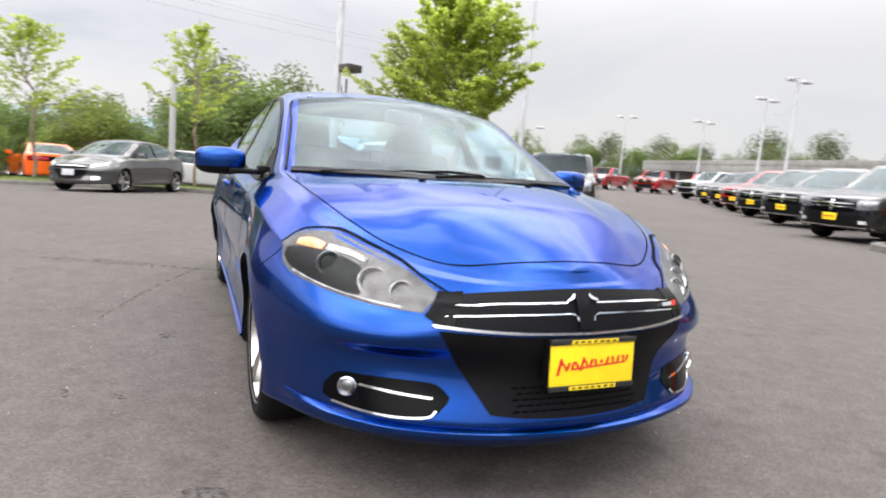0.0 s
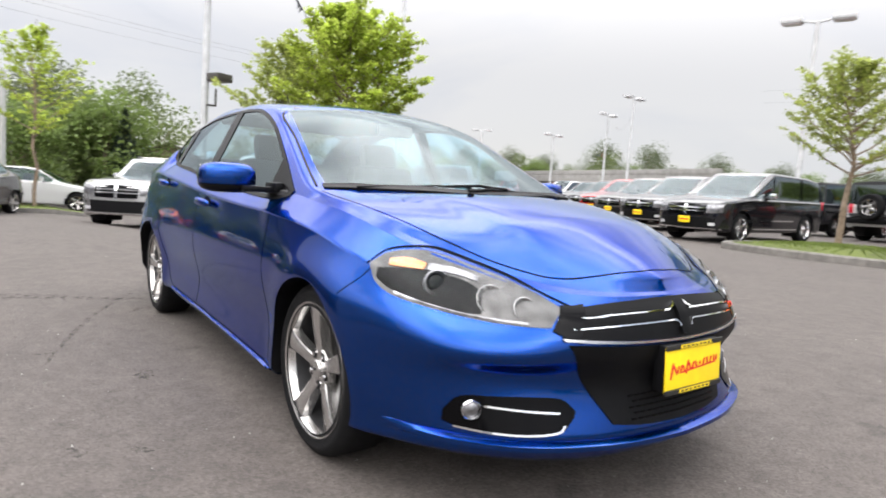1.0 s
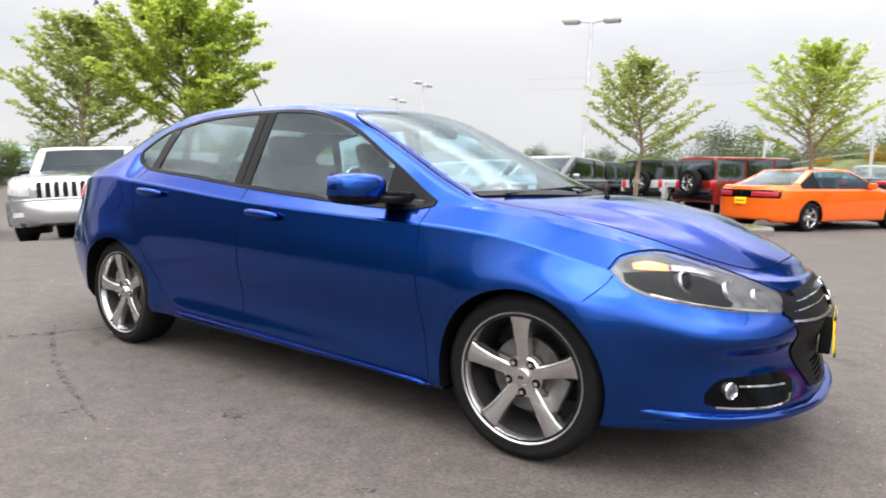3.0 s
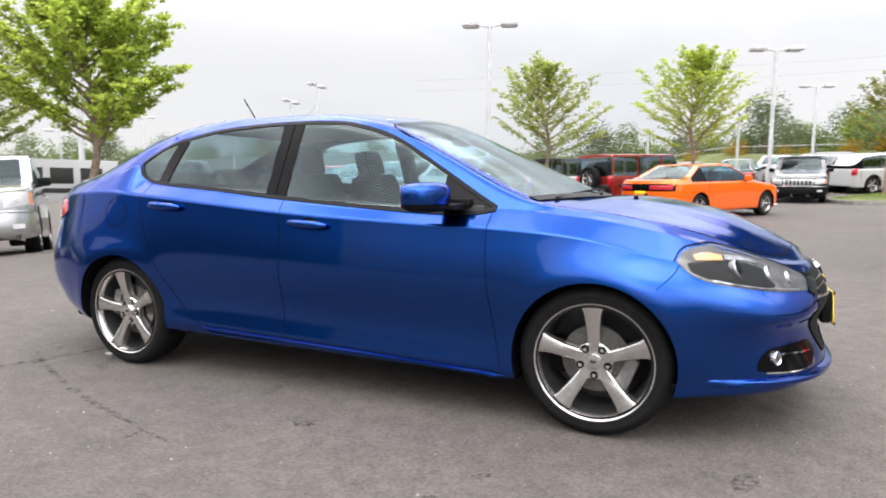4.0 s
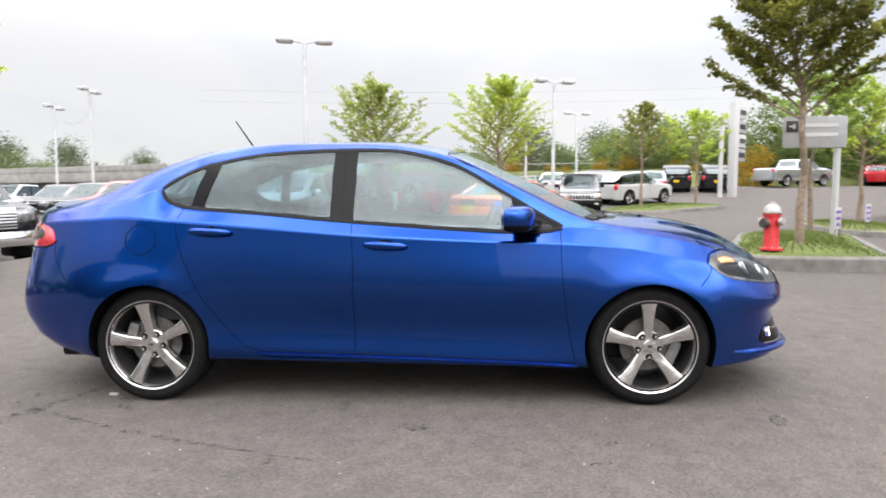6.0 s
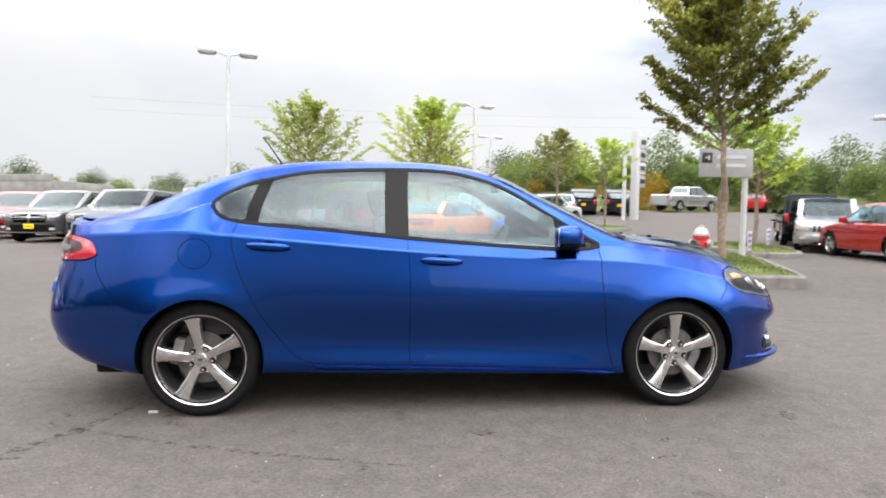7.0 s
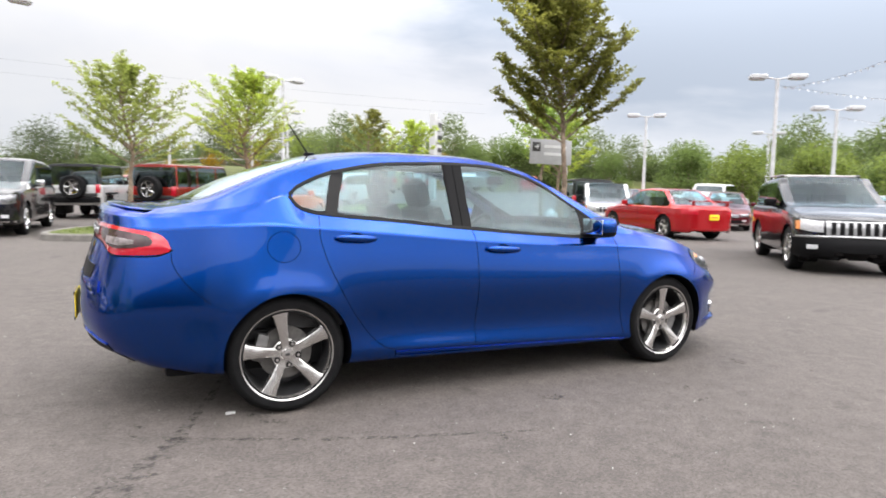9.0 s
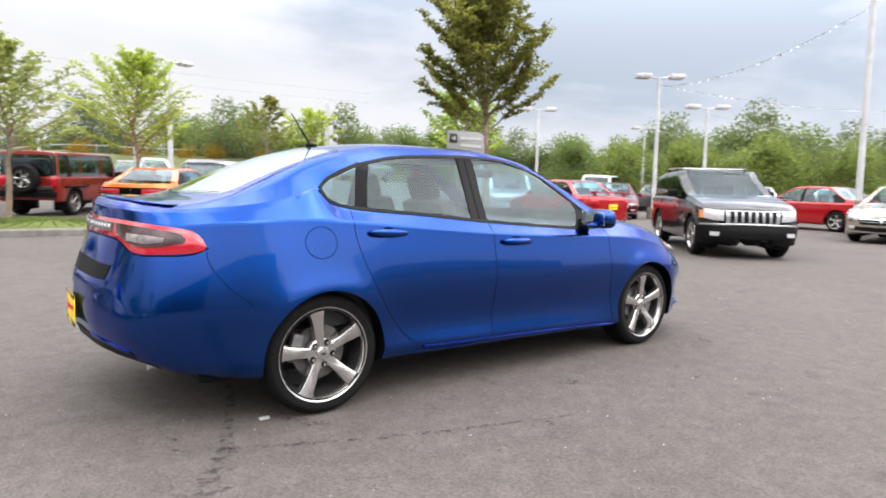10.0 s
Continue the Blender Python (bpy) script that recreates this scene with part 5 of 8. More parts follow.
# cabin
part("headliner", boxed(-0.42, 0, 1.375, 1.30, 1.02, 0.03, 0.01), M["lining"], hero, "pale grey headliner under the roof")
part("dashboard", boxed(0.86, 0, 0.83, 0.55, 1.38, 0.20, 0.07, m=Matrix()), M["dash"], hero, "dark dashboard")
part("cabin_floor", boxed(-0.35, 0, 0.40, 2.6, 1.44, 0.06, 0.01), M["dash"], hero)
for s in (1, -1):
    part("door_card", boxed(-0.25, s * 0.775, 0.70, 2.2, 0.05, 0.52, 0.02), M["dash"], hero)
    seat(hero, 0.08, s * 0.37)
rear_seat = part("rear_bench", boxed(-0.82, 0, 0.52, 0.52, 1.30, 0.2, 0.06), M["cloth"], hero, "dark cloth rear bench with headrests")
part("backrest", boxed(0, 0, 0.245, 0.16, 1.30, 0.51, 0.05, m=Matrix.Translation((-1.08, 0, 0.54)) @ Matrix.Rotation(radians(-22), 4, "Y")), M["cloth"], rear_seat)
for y in (-0.42, 0.0, 0.42):
    part("headrest", boxed(0, y, 0.56, 0.09, 0.25, 0.14, 0.04, m=Matrix.Translation((-1.08, 0, 0.54)) @ Matrix.Rotation(radians(-22), 4, "Y")), M["cloth"], rear_seat)
part("parcel_shelf", boxed(-1.52, 0, 1.03, 0.62, 1.20, 0.04, 0.01), M["dash"], hero)
wheel_bm = bmesh.new()
n, k = 28, 8
ring = [[wheel_bm.verts.new(((0.18 + 0.016 * math.cos(2 * math.pi * j / k)) * math.cos(2 * math.pi * i / n), (0.18 + 0.016 * math.cos(2 * math.pi * j / k)) * math.sin(2 * math.pi * i / n), 0.016 * math.sin(2 * math.pi * j / k))) for j in range(k)] for i in range(n)]
for i in range(n):
    for j in range(k):
        wheel_bm.faces.new((ring[i][j], ring[(i + 1) % n][j], ring[(i + 1) % n][(j + 1) % k], ring[i][(j + 1) % k]))
wheel_bm.transform(Matrix.Translation((0.50, 0.37, 0.86)) @ Matrix.Rotation(radians(-66), 4, "Y"))
sw = part("steering_wheel", wheel_bm, M["dash"], hero, "steering wheel seen through the glass")
part("steering_boss", boxed(0, 0, 0, 0.13, 0.30, 0.05, 0.02, m=Matrix.Translation((0.51, 0.37, 0.86)) @ Matrix.Rotation(radians(-66), 4, "Y")), M["dash"], sw)
part("rear_view_mirror", boxed(0.42, 0, 1.30, 0.03, 0.22, 0.065, 0.014), M["dash"], hero)

# ---- other vehicles ----
def car_paint(name, color, metal=0.5):
    m = paint(name, color, metal, 0.2)
    m.node_tree.nodes["Principled BSDF"].inputs["Coat Weight"].default_value = 1.0
    return m


PAINTS = {
    "black": car_paint("black_paint", (0.010, 0.010, 0.012), 0.2), "grey": car_paint("grey_paint", (0.105, 0.103, 0.101), 0.6), "silver": car_paint("silver_paint", (0.42, 0.42, 0.42), 0.7),
    "white": car_paint("white_paint", (0.47, 0.47, 0.466), 0.0), "red": car_paint("red_paint", (0.36, 0.008, 0.012), 0.3), "orange": car_paint("orange_paint", (0.85, 0.13, 0.008), 0.15),
    "brick": car_paint("dark_red_paint", (0.22, 0.018, 0.012), 0.3), "gold": car_paint("beige_paint", (0.42, 0.37, 0.30), 0.6), "maroon": car_paint("maroon_paint", (0.10, 0.006, 0.012), 0.4),
    "slate": car_paint("dark_slate_paint", (0.035, 0.037, 0.042), 0.5),
}
M["car_lamp"] = mat("car_headlight", (0.17, 0.17, 0.18), 0.18, 0.5, coat=1.0, vary=0.6, scale=14)
M["soft_top"] = mat("black_soft_top", (0.015, 0.015, 0.016), 0.8, vary=0.2, scale=30, bump=0.15, bump_scale=200)
M["dark_glass"] = glass("privacy_glass", (0.10, 0.11, 0.11), 0.12)


def smooth_poly(rows):
    """Straight spans with softened corners, as a function of x."""
    xs, zs = [r[0] for r in rows], [r[1] for r in rows]

    def f(x, w=0.05):
        return (np.interp(x - w, xs, zs) + 2 * np.interp(x, xs, zs) + np.interp(x + w, xs, zs)) / 4

    return f


def vehicle(name, label, category, m, L, W, H, wb, fo, belt, top, roof_w, paint_key, wheel_r=0.34, bottom=0.24, square=5.0, wrap=0.5, pillars=(), screens=(), rear_glass=None,
            cladding=0.0, roof_mat=None, rim="rim", dark=False, front="bar", plate=True, rear="wide", spare=False, group="cars parked in the lot", pillar=None, rack=False):
    """A parked vehicle from its side profile. top: rows (x, z) of the middle line, tail to nose; pillars: the x of the side window gaps;
    screens: x spans of the front and rear screens; belt: the height of the window sill."""
    root = thing(name, label, category, m, group)
    body = PAINTS[paint_key]
    xn, xt = wb / 2 + fo, wb / 2 + fo - L
    prof = smooth_poly(top)

    def plan(u):
        if u > 1:
            a = min(u - 1, 1.0) * math.pi / 2
            return xn - wrap + wrap * math.sin(a) ** (2 / square), W / 2 * max(0.0, math.cos(a)) ** (2 / square)
        if u < -1:
            a = min(-u - 1, 1.0) * math.pi / 2
            return xt + wrap - wrap * math.sin(a) ** (2 / square), W / 2 * max(0.0, math.cos(a)) ** (2 / square)
        return lerp(xt + wrap, xn - wrap, (u + 1) / 2), W / 2

    def line(kind):
        def f(u):
            x, y = plan(u)
            zt = float(prof(x))
            b = min(belt, zt - 0.05)
            over = max(0.0, zt - belt)
            k = over / max(0.05, H - belt)
            inset = lerp(0.93, roof_w / (W / 2), k)
            ends = 0.05 if abs(u) > 1.5 else 0.0
            if kind == 0:
                return np.array((x * 0.985, y * 0.84, bottom + ends))
            if kind == 1:
                return np.array((x * 0.99, y * 0.955, bottom + ends))
            if kind == 2:
                return np.array((x, y * 0.985, bottom + 0.10))
            if kind == 3:
                return np.array((x, y * 0.995, lerp(bottom, b, 0.38)))
            if kind == 4:
                return np.array((x, y, lerp(bottom, b, 0.66)))
            if kind == 5:
                return np.array((x * 0.997, y * 0.985, b - 0.05))
            if kind == 6:
                return np.array((x * 0.99, y * 0.945, b))
            if kind == 7:
                return np.array((x * 0.985, y * lerp(0.925, roof_w / (W / 2) + 0.03, k), b + over * 0.86 + 0.01))
            if kind == 8:
                return np.array((x * 0.98, y * (inset - 0.02), b + over * 0.95 + 0.02))
            return np.array((x * 0.98, 0.0, zt + 0.01))
        return f

    us = np.concatenate([np.linspace(-2, -1, 13), np.linspace(-1, 1, 61)[1:-1], np.linspace(1, 2, 13)])
    grid, seg = car_grid([line(k) for k in range(10)], us, (1, 2, 3, 3, 3, 2, 4, 2, 6), 2.6)

    def classify(u, sg, s, c):
        x, y, z = c
        if sg == 6 and z > belt - 0.02:
            if rear_glass and u < -1.35:
                return "rear_window|"
            for a, b in pillars:
                if a < x < b and -1.12 < u < 1:
                    return "side_window"
            if float(prof(x)) - belt > 0.12:
                return "window_pillar#%d" % sum(x > a for a, b in pillars)
        if sg == 8:
            for k, (a, b) in enumerate(screens):
                if a < x < b and s > 0.08:
                    return "windscreen|" if k == 0 else "rear_window|"
        if sg >= 7 and float(prof(x)) > belt + 0.2:
            return "roof|"
        if sg <= 2 and cladding and z < bottom + cladding:
            return "cladding|"
        return "body|"

    arches = [(wb / 2, wheel_r, wheel_r + 0.055), (-wb / 2, wheel_r, wheel_r + 0.055)]
    g = M["dark_glass"] if dark else M["glass"]
    looks = {"side_window": g, "rear_window": g, "windscreen": M["windscreen"], "window_pillar": pillar or M["gloss"], "cladding": M["trim"], "roof": roof_mat or body}
    made, skin = shell_parts(grid, us, seg, classify, arches, root, lambda k: looks.get(k, body))
    for k in ("side_window", "rear_window", "windscreen"):
        for ob in made.get(k, []):
            ob.visible_shadow = False
    part("underbody", boxed((xn + xt) / 2, 0, bottom + 0.14, L * 0.86, W * 0.80, 0.22, 0.03), M["trim"], root)
    cab = [r for r in top if r[1] > belt + 0.25]
    if cab:
        x0, x1 = cab[0][0], cab[-1][0]
        part("cabin_trim", boxed((x0 + x1) / 2, 0, belt * 0.72, max(0.6, (x1 - x0)), W * 0.80, 0.10, 0.02), M["dash"], root)
        for sx in (lerp(x0, x1, 0.72), lerp(x0, x1, 0.30)):
            for s in (1, -1):
                part("seat_back", boxed(sx, s * W * 0.2, belt * 0.95, 0.14, W * 0.24, 0.62, 0.05), M["cloth"], root)
    for ax in (wb / 2, -wb / 2):
        for s in (1, -1):
            wheel(root, "wheel", ax, s * (W / 2 - 0.135), wheel_r, wheel_r * 0.68, 0.21, s, turn=20 + 31 * ax, style="plain", mats=M[rim])
            part("arch_liner", boxed(ax, s * (W / 2 - 0.28), wheel_r + 0.16, 2 * wheel_r, 0.30, 2 * wheel_r, 0.05), M["trim"], root)
    zn = float(prof(xn - 0.12))
    mid = lerp(bottom, zn, 0.60)
    # front: grille, lamps, bumper
    gl = part("grille", drape(skin, "+x", [(-W * 0.27, zn - 0.08), (0, zn - 0.07), (W * 0.27, zn - 0.08)], [(-W * 0.26, mid - 0.04), (0, mid - 0.05), (W * 0.26, mid - 0.04)], 10, 4, 0.006), M["gloss"] if front != "slots" else PAINTS["silver"], root, "dark front grille" if front != "slots" else "chrome seven-slot grille")
    if front == "slots":
        for k in range(7):
            y = (k - 3) * W * 0.068
            part("grille_slot", drape(skin, "+x", [(y - 0.034, zn - 0.095), (y + 0.034, zn - 0.095)], [(y - 0.034, mid - 0.02), (y + 0.034, mid - 0.02)], 3, 4, 0.012), M["trim"], gl)
    else:
        for z in ((zn + mid) / 2 - 0.015, (zn + mid) / 2 - 0.085):
            part("grille_slat", drape(skin, "+x", [(-W * 0.26, z + 0.012), (0, z + 0.014), (W * 0.26, z + 0.012)], [(-W * 0.26, z - 0.012), (0, z - 0.010), (W * 0.26, z - 0.012)], 8, 2, 0.014), M["chrome"], gl)
        part("grille_post", drape(skin, "+x", [(-0.03, zn - 0.08), (0.03, zn - 0.08)], [(-0.03, mid - 0.04), (0.03, mid - 0.04)], 3, 4, 0.016), M["chrome"], gl)
    if front == "slots":
        fb = part("front_bumper", drape(skin, "+x", [(-W * 0.485, mid - 0.085), (-W * 0.25, mid - 0.075), (0, mid - 0.07), (W * 0.25, mid - 0.075), (W * 0.485, mid - 0.085)], [(-W * 0.485, bottom + 0.03), (-W * 0.25, bottom + 0.0), (0, bottom - 0.01), (W * 0.25, bottom + 0.0), (W * 0.485, bottom + 0.03)], 16, 6, 0.05, 0.035, 0.08), body if paint_key == "silver" else M["trim"], root, "silver front bumper" if paint_key == "silver" else "black front bumper")
        part("bumper_strip", drape(skin, "+x", [(-W * 0.47, mid - 0.045), (0, mid - 0.035), (W * 0.47, mid - 0.045)], [(-W * 0.47, mid - 0.075), (0, mid - 0.068), (W * 0.47, mid - 0.075)], 16, 3, 0.045, 0.012, 0.05), PAINTS["silver"], fb, "silver strip along the bumper's top")
    if front == "ram":
        gf = part("chrome_grille", drape(skin, "+x", [(-W * 0.30, zn - 0.05), (0, zn - 0.04), (W * 0.30, zn - 0.05)], [(-W * 0.28, mid - 0.12), (0, mid - 0.13), (W * 0.28, mid - 0.12)], 10, 4, 0.008), M["gloss"], root, "wide chrome-barred grille")
        for k in range(7):
            z = lerp(zn - 0.07, mid - 0.10, k / 6)
            part("chrome_bar", drape(skin, "+x", [(-W * 0.29, z + 0.016), (0, z + 0.017), (W * 0.29, z + 0.016)], [(-W * 0.29, z - 0.012), (0, z - 0.011), (W * 0.29, z - 0.012)], 8, 2, 0.022), M["chrome"], gf)
        part("chrome_post", drape(skin, "+x", [(-0.05, zn - 0.06), (0.05, zn - 0.06)], [(-0.05, mid - 0.11), (0.05, mid - 0.11)], 3, 4, 0.030), M["rim_dark"], gf)
        part("chrome_bumper", drape(skin, "+x", [(-W * 0.47, mid - 0.17), (0, mid - 0.18), (W * 0.47, mid - 0.17)], [(-W * 0.47, bottom + 0.06), (0, bottom + 0.05), (W * 0.47, bottom + 0.06)], 12, 5, 0.03, 0.02), M["chrome"], root, "chrome front bumper")
    for s in (1, -1):
        hl = part("headlight", drape(skin, "+x", [(s * W * 0.285, zn - 0.085), (s * W * 0.38, zn - 0.07), (s * W * 0.455, zn - 0.05)], [(s * W * 0.285, mid + 0.01), (s * W * 0.38, mid + 0.02), (s * W * 0.455, mid + 0.05)], 8, 4, 0.008, 0.02), M["clear_lens"] if front == "slots" else M["car_lamp"], root, "clear headlight")
        part("fog_lamp", drape(skin, "+x", [(s * W * 0.32, bottom + 0.22), (s * W * 0.39, bottom + 0.22)], [(s * W * 0.32, bottom + 0.15), (s * W * 0.39, bottom + 0.15)], 4, 3, 0.094 if front == "slots" else 0.01), M["clear_lens"], root)
        if front == "slots" or rear == "wide":
            part("indicator", drape(skin, "+x", [(s * W * 0.455, zn - 0.08), (s * W * 0.482, zn - 0.08)], [(s * W * 0.455, mid + 0.05), (s * W * 0.482, mid + 0.05)], 3, 3, 0.006), M["amber"], hl)
    part("bumper_intake", drape(skin, "+x", [(-W * 0.40, mid - 0.10), (0, mid - 0.11), (W * 0.40, mid - 0.10)], [(-W * 0.36, bottom + 0.10), (0, bottom + 0.09), (W * 0.36, bottom + 0.10)], 10, 4, 0.005), M["trim"], root, "black lower intake")
    if front == "bar":
        part("bumper_blade", drape(skin, "+x", [(-W * 0.45, bottom + 0.085), (0, bottom + 0.08), (W * 0.45, bottom + 0.085)], [(-W * 0.45, bottom + 0.05), (0, bottom + 0.045), (W * 0.45, bottom + 0.05)], 12, 2, 0.012), M["chrome"], root)
    if plate:
        p, _ = cast(skin, "+x", 0, lerp(bottom, mid, 0.62))
        yp = part("plate", boxed(p.x + 0.02, 0, p.z, 0.02, 0.31, 0.155, 0.003), M["yellow"], root, "yellow dealer plate")
        part("plate_bar", boxed(p.x + 0.031, 0, p.z, 0.002, 0.24, 0.03), M["red_ink"], yp)
    # rear: lamps, plate, glass edge
    zr = float(prof(xt + 0.10)) if rear != "tall" else belt + 0.02
    for s in (1, -1):
        if rear == "tall":
            part("tail_light", drape(skin, "-x", [(s * W * 0.37, belt + 0.02), (s * W * 0.455, belt + 0.02)], [(s * W * 0.37, belt - 0.26), (s * W * 0.455, belt - 0.26)], 4, 6, 0.008, 0.012), M["red_lens"], root, "red tail light")
        elif rear == "band":
            tb = part("tail_panel", drape(skin, "-x", [(s * 0.004, zr - 0.09), (s * W * 0.44, zr - 0.09)], [(s * 0.004, zr - 0.27), (s * W * 0.44, zr - 0.27)], 10, 4, 0.006), M["gloss"], root, "black tail panel")
            part("tail_light", drape(skin, "-x", [(s * W * 0.14, zr - 0.125), (s * W * 0.42, zr - 0.125)], [(s * W * 0.14, zr - 0.235), (s * W * 0.42, zr - 0.235)], 10, 4, 0.012, 0.008), M["red_lens"], tb, "red tail light band")
        else:
            part("tail_light", drape(skin, "-x", [(s * W * 0.27, zr - 0.11), (s * W * 0.46, zr - 0.09)], [(s * W * 0.27, zr - 0.25), (s * W * 0.46, zr - 0.25)], 8, 4, 0.008, 0.012), M["red_lens"], root, "red tail light")
    if plate:
        p, _ = cast(skin, "-x", 0, lerp(bottom, zr, 0.58))
        yp = part("rear_plate", boxed(p.x - 0.02, 0, p.z, 0.02, 0.31, 0.155, 0.003), M["yellow"], root, "yellow dealer plate")
        part("plate_bar", boxed(p.x - 0.031, 0, p.z, 0.002, 0.24, 0.03), M["red_ink"], yp)
    # mirrors, handles and shut lines
    for s in (1, -1):
        side = "+y" if s > 0 else "-y"
        if screens:
            mx = screens[0][0] + 0.35 * (screens[0][1] - screens[0][0])
            mr = part("mirror", boxed(mx, s * (W / 2 + 0.08), belt + 0.07, 0.10, 0.20, 0.15, 0.04), M["chrome"] if rim == "chrome" else body if front != "slots" else M["trim"], root, "wing mirror")
            part("mirror_arm", boxed(mx + 0.02, s * (W / 2 - 0.02), belt + 0.0, 0.06, 0.12, 0.05, 0.01), M["trim"], mr)
        for a, b in pillars:
            z0 = bottom + 0.13
            part("shut_line", seam(skin, side, [(a, belt - 0.03), (a, lerp(belt, z0, 0.5)), (a + 0.03, z0)], 0.012, 0.002, 10), M["seam"], root)
            part("door_handle", drape(skin, side, [(a + 0.06, belt - 0.09), (a + 0.22, belt - 0.09)], [(a + 0.06, belt - 0.12), (a + 0.22, belt - 0.12)], 4, 2, 0.02), body, root)
    if rim == "chrome" and rear == "tall":
        for s in (1, -1):
            side = "+y" if s > 0 else "-y"
            for z, x0, x1 in ((bottom + 0.09, -wb / 2 + 0.48, wb / 2 - 0.48), (lerp(bottom, belt, 0.36), -wb / 2 + 0.7, wb / 2 - 0.8)):
                part("side_strip", drape(skin, side, [(x0, z + 0.014), (x1, z + 0.014)], [(x0, z - 0.014), (x1, z - 0.014)], 10, 2, 0.012), M["chrome"], root, "bright side strip")
    if rack:
        for s in (1, -1):
            rl = part("roof_rail", rodded((-wb / 2 - 0.1, s * roof_w * 0.86, H + 0.045), (screens[0][0] - 0.22, s * roof_w * 0.86, H + 0.045), 0.018, 0.018, 8), M["rim"], root, "pale roof rail")
            for x in (-wb / 2 - 0.05, -wb / 4 - 0.1, screens[0][0] - 0.27):
                part("rail_foot", boxed(x, s * roof_w * 0.86, H + 0.01, 0.06, 0.04, 0.08, 0.01), M["trim"], rl)
        for x in (-wb / 2 + 0.3, screens[0][0] - 0.45):
            part("roof_bar", rodded((x, -roof_w * 0.86, H + 0.05), (x, roof_w * 0.86, H + 0.05), 0.014, 0.014, 8), M["rim"], root)
    if spare:
        sw = wheel(root, "spare_wheel", 0, 0, 0.39, 0.24, 0.22, 1, style="plain", mats=M[rim])
        sw.matrix_basis = Matrix.Translation((xt - 0.13, 0.0, belt - 0.06)) @ Matrix.Rotation(radians(-90), 4, "Y")
        for s in (1, -1):
            for ax in (wb / 2, -wb / 2):
                part("fender_flare", boxed(ax, s * (W / 2 + 0.03), 2 * wheel_r + 0.06, wheel_r * 2.5, 0.22, 0.06, 0.02), M["trim"], root, "black fender flare")
        part("rear_bumper", boxed(xt - 0.04, 0, bottom + 0.22, 0.14, W * 0.9, 0.18, 0.03), M["trim"], root)
    return root


def at(x, y, heading, lift=0.0):
    """Stands a thing on the lot at (x, y), turned by heading degrees, tilted with the ground."""
    e = 0.8
    sx = (ground_z(x + e, y) - ground_z(x - e, y)) / (2 * e)
    sy = (ground_z(x, y + e) - ground_z(x, y - e)) / (2 * e)
    n = Vector((-sx, -sy, 1)).normalized()
    tilt = Vector((0, 0, 1)).rotation_difference(n).to_matrix().to_4x4()
    return Matrix.Translation((x, y, ground_z(x, y) + lift)) @ tilt @ Matrix.Rotation(radians(heading), 4, "Z")


def suv(name, label, m, paint_key, L=5.07, W=1.92, H=1.79, wb=3.04, fo=0.92, belt=1.12, dark=True, front="bar", cladding=0.0, plate=True, rim="chrome", rear="tall", rack=False, rake=0.84, nose=0.0):
    xn, xt = wb / 2 + fo, wb / 2 + fo - L
    cowl, head = wb / 2 - 0.52 - nose, wb / 2 - 0.52 - nose - rake
    top = [(xt - 0.1, belt + 0.10), (xt + 0.10, belt + 0.16), (xt + 0.42, H - 0.12), (xt + 1.1, H - 0.04), (0, H), (head - 0.1, H - 0.02), (cowl, belt + 0.05), (cowl + 0.5, belt + 0.015), (xn - 0.35, belt - 0.065), (xn - 0.12, belt - 0.13), (xn + 0.1, belt - 0.24)]
    return vehicle(name, label, "suv", m, L, W, H, wb, fo, belt, top, W / 2 * 0.87, paint_key, 0.375, 0.27, 3.4, 0.62, [(xt + 0.34, -wb / 2 + 0.25), (-wb / 2 + 0.33, 0.10), (0.18, cowl - 0.08)], [(head - 0.02, cowl), (xt + 0.10, xt + 0.42)], None, cladding, rim=rim, dark=dark, front=front, plate=plate, rear=rear, rack=rack)


def saloon(name, label, m, paint_key, L=4.85, W=1.84, H=1.49, wb=2.765, fo=0.98, belt=0.95, deck=1.03, plate=True, rear="wide", rim="rim", coupe=False, spoiler=False):
    xn, xt = wb / 2 + fo, wb / 2 + fo - L
    cowl, head, back, base = wb / 2 - 0.32, wb / 2 - 1.10, -wb / 2 + 0.42, -wb / 2 - 0.28
    if coupe:
        cowl, head, back, base = wb / 2 - 0.62, wb / 2 - 1.30, -wb / 2 + 0.30, -wb / 2 - 0.42
    top = [(xt - 0.1, deck - 0.03), (xt + 0.12, deck + 0.01), (base, deck), (back, H - 0.03), (-0.2, H), (head, H - 0.04), (cowl, belt + 0.04), (xn - 0.4, belt - 0.10), (xn - 0.08, belt - 0.24), (xn + 0.1, belt - 0.32)]
    glass_spans = [(back + 0.02, cowl - 0.12)] if coupe else [(back - 0.22, -0.16), (-0.08, cowl - 0.12)]
    root = vehicle(name, label, "car", m, L, W, H, wb, fo, belt, top, W / 2 * 0.64, paint_key, 0.335, 0.22, 3.0, 0.80, glass_spans, [(head + 0.02, cowl), (base + 0.02, back - 0.04)], None, 0, rim=rim, rear=rear, plate=plate)
    if spoiler:
        sp = part("spoiler", boxed(xt + 0.16, 0, deck + 0.125, 0.17, W * 0.74, 0.03, 0.012), PAINTS[paint_key], root, "raised boot spoiler")
        for s in (1, -1):
            part("spoiler_post", boxed(xt + 0.17, s * W * 0.31, deck + 0.06, 0.10, 0.05, 0.12, 0.01), PAINTS[paint_key], sp)
    return root


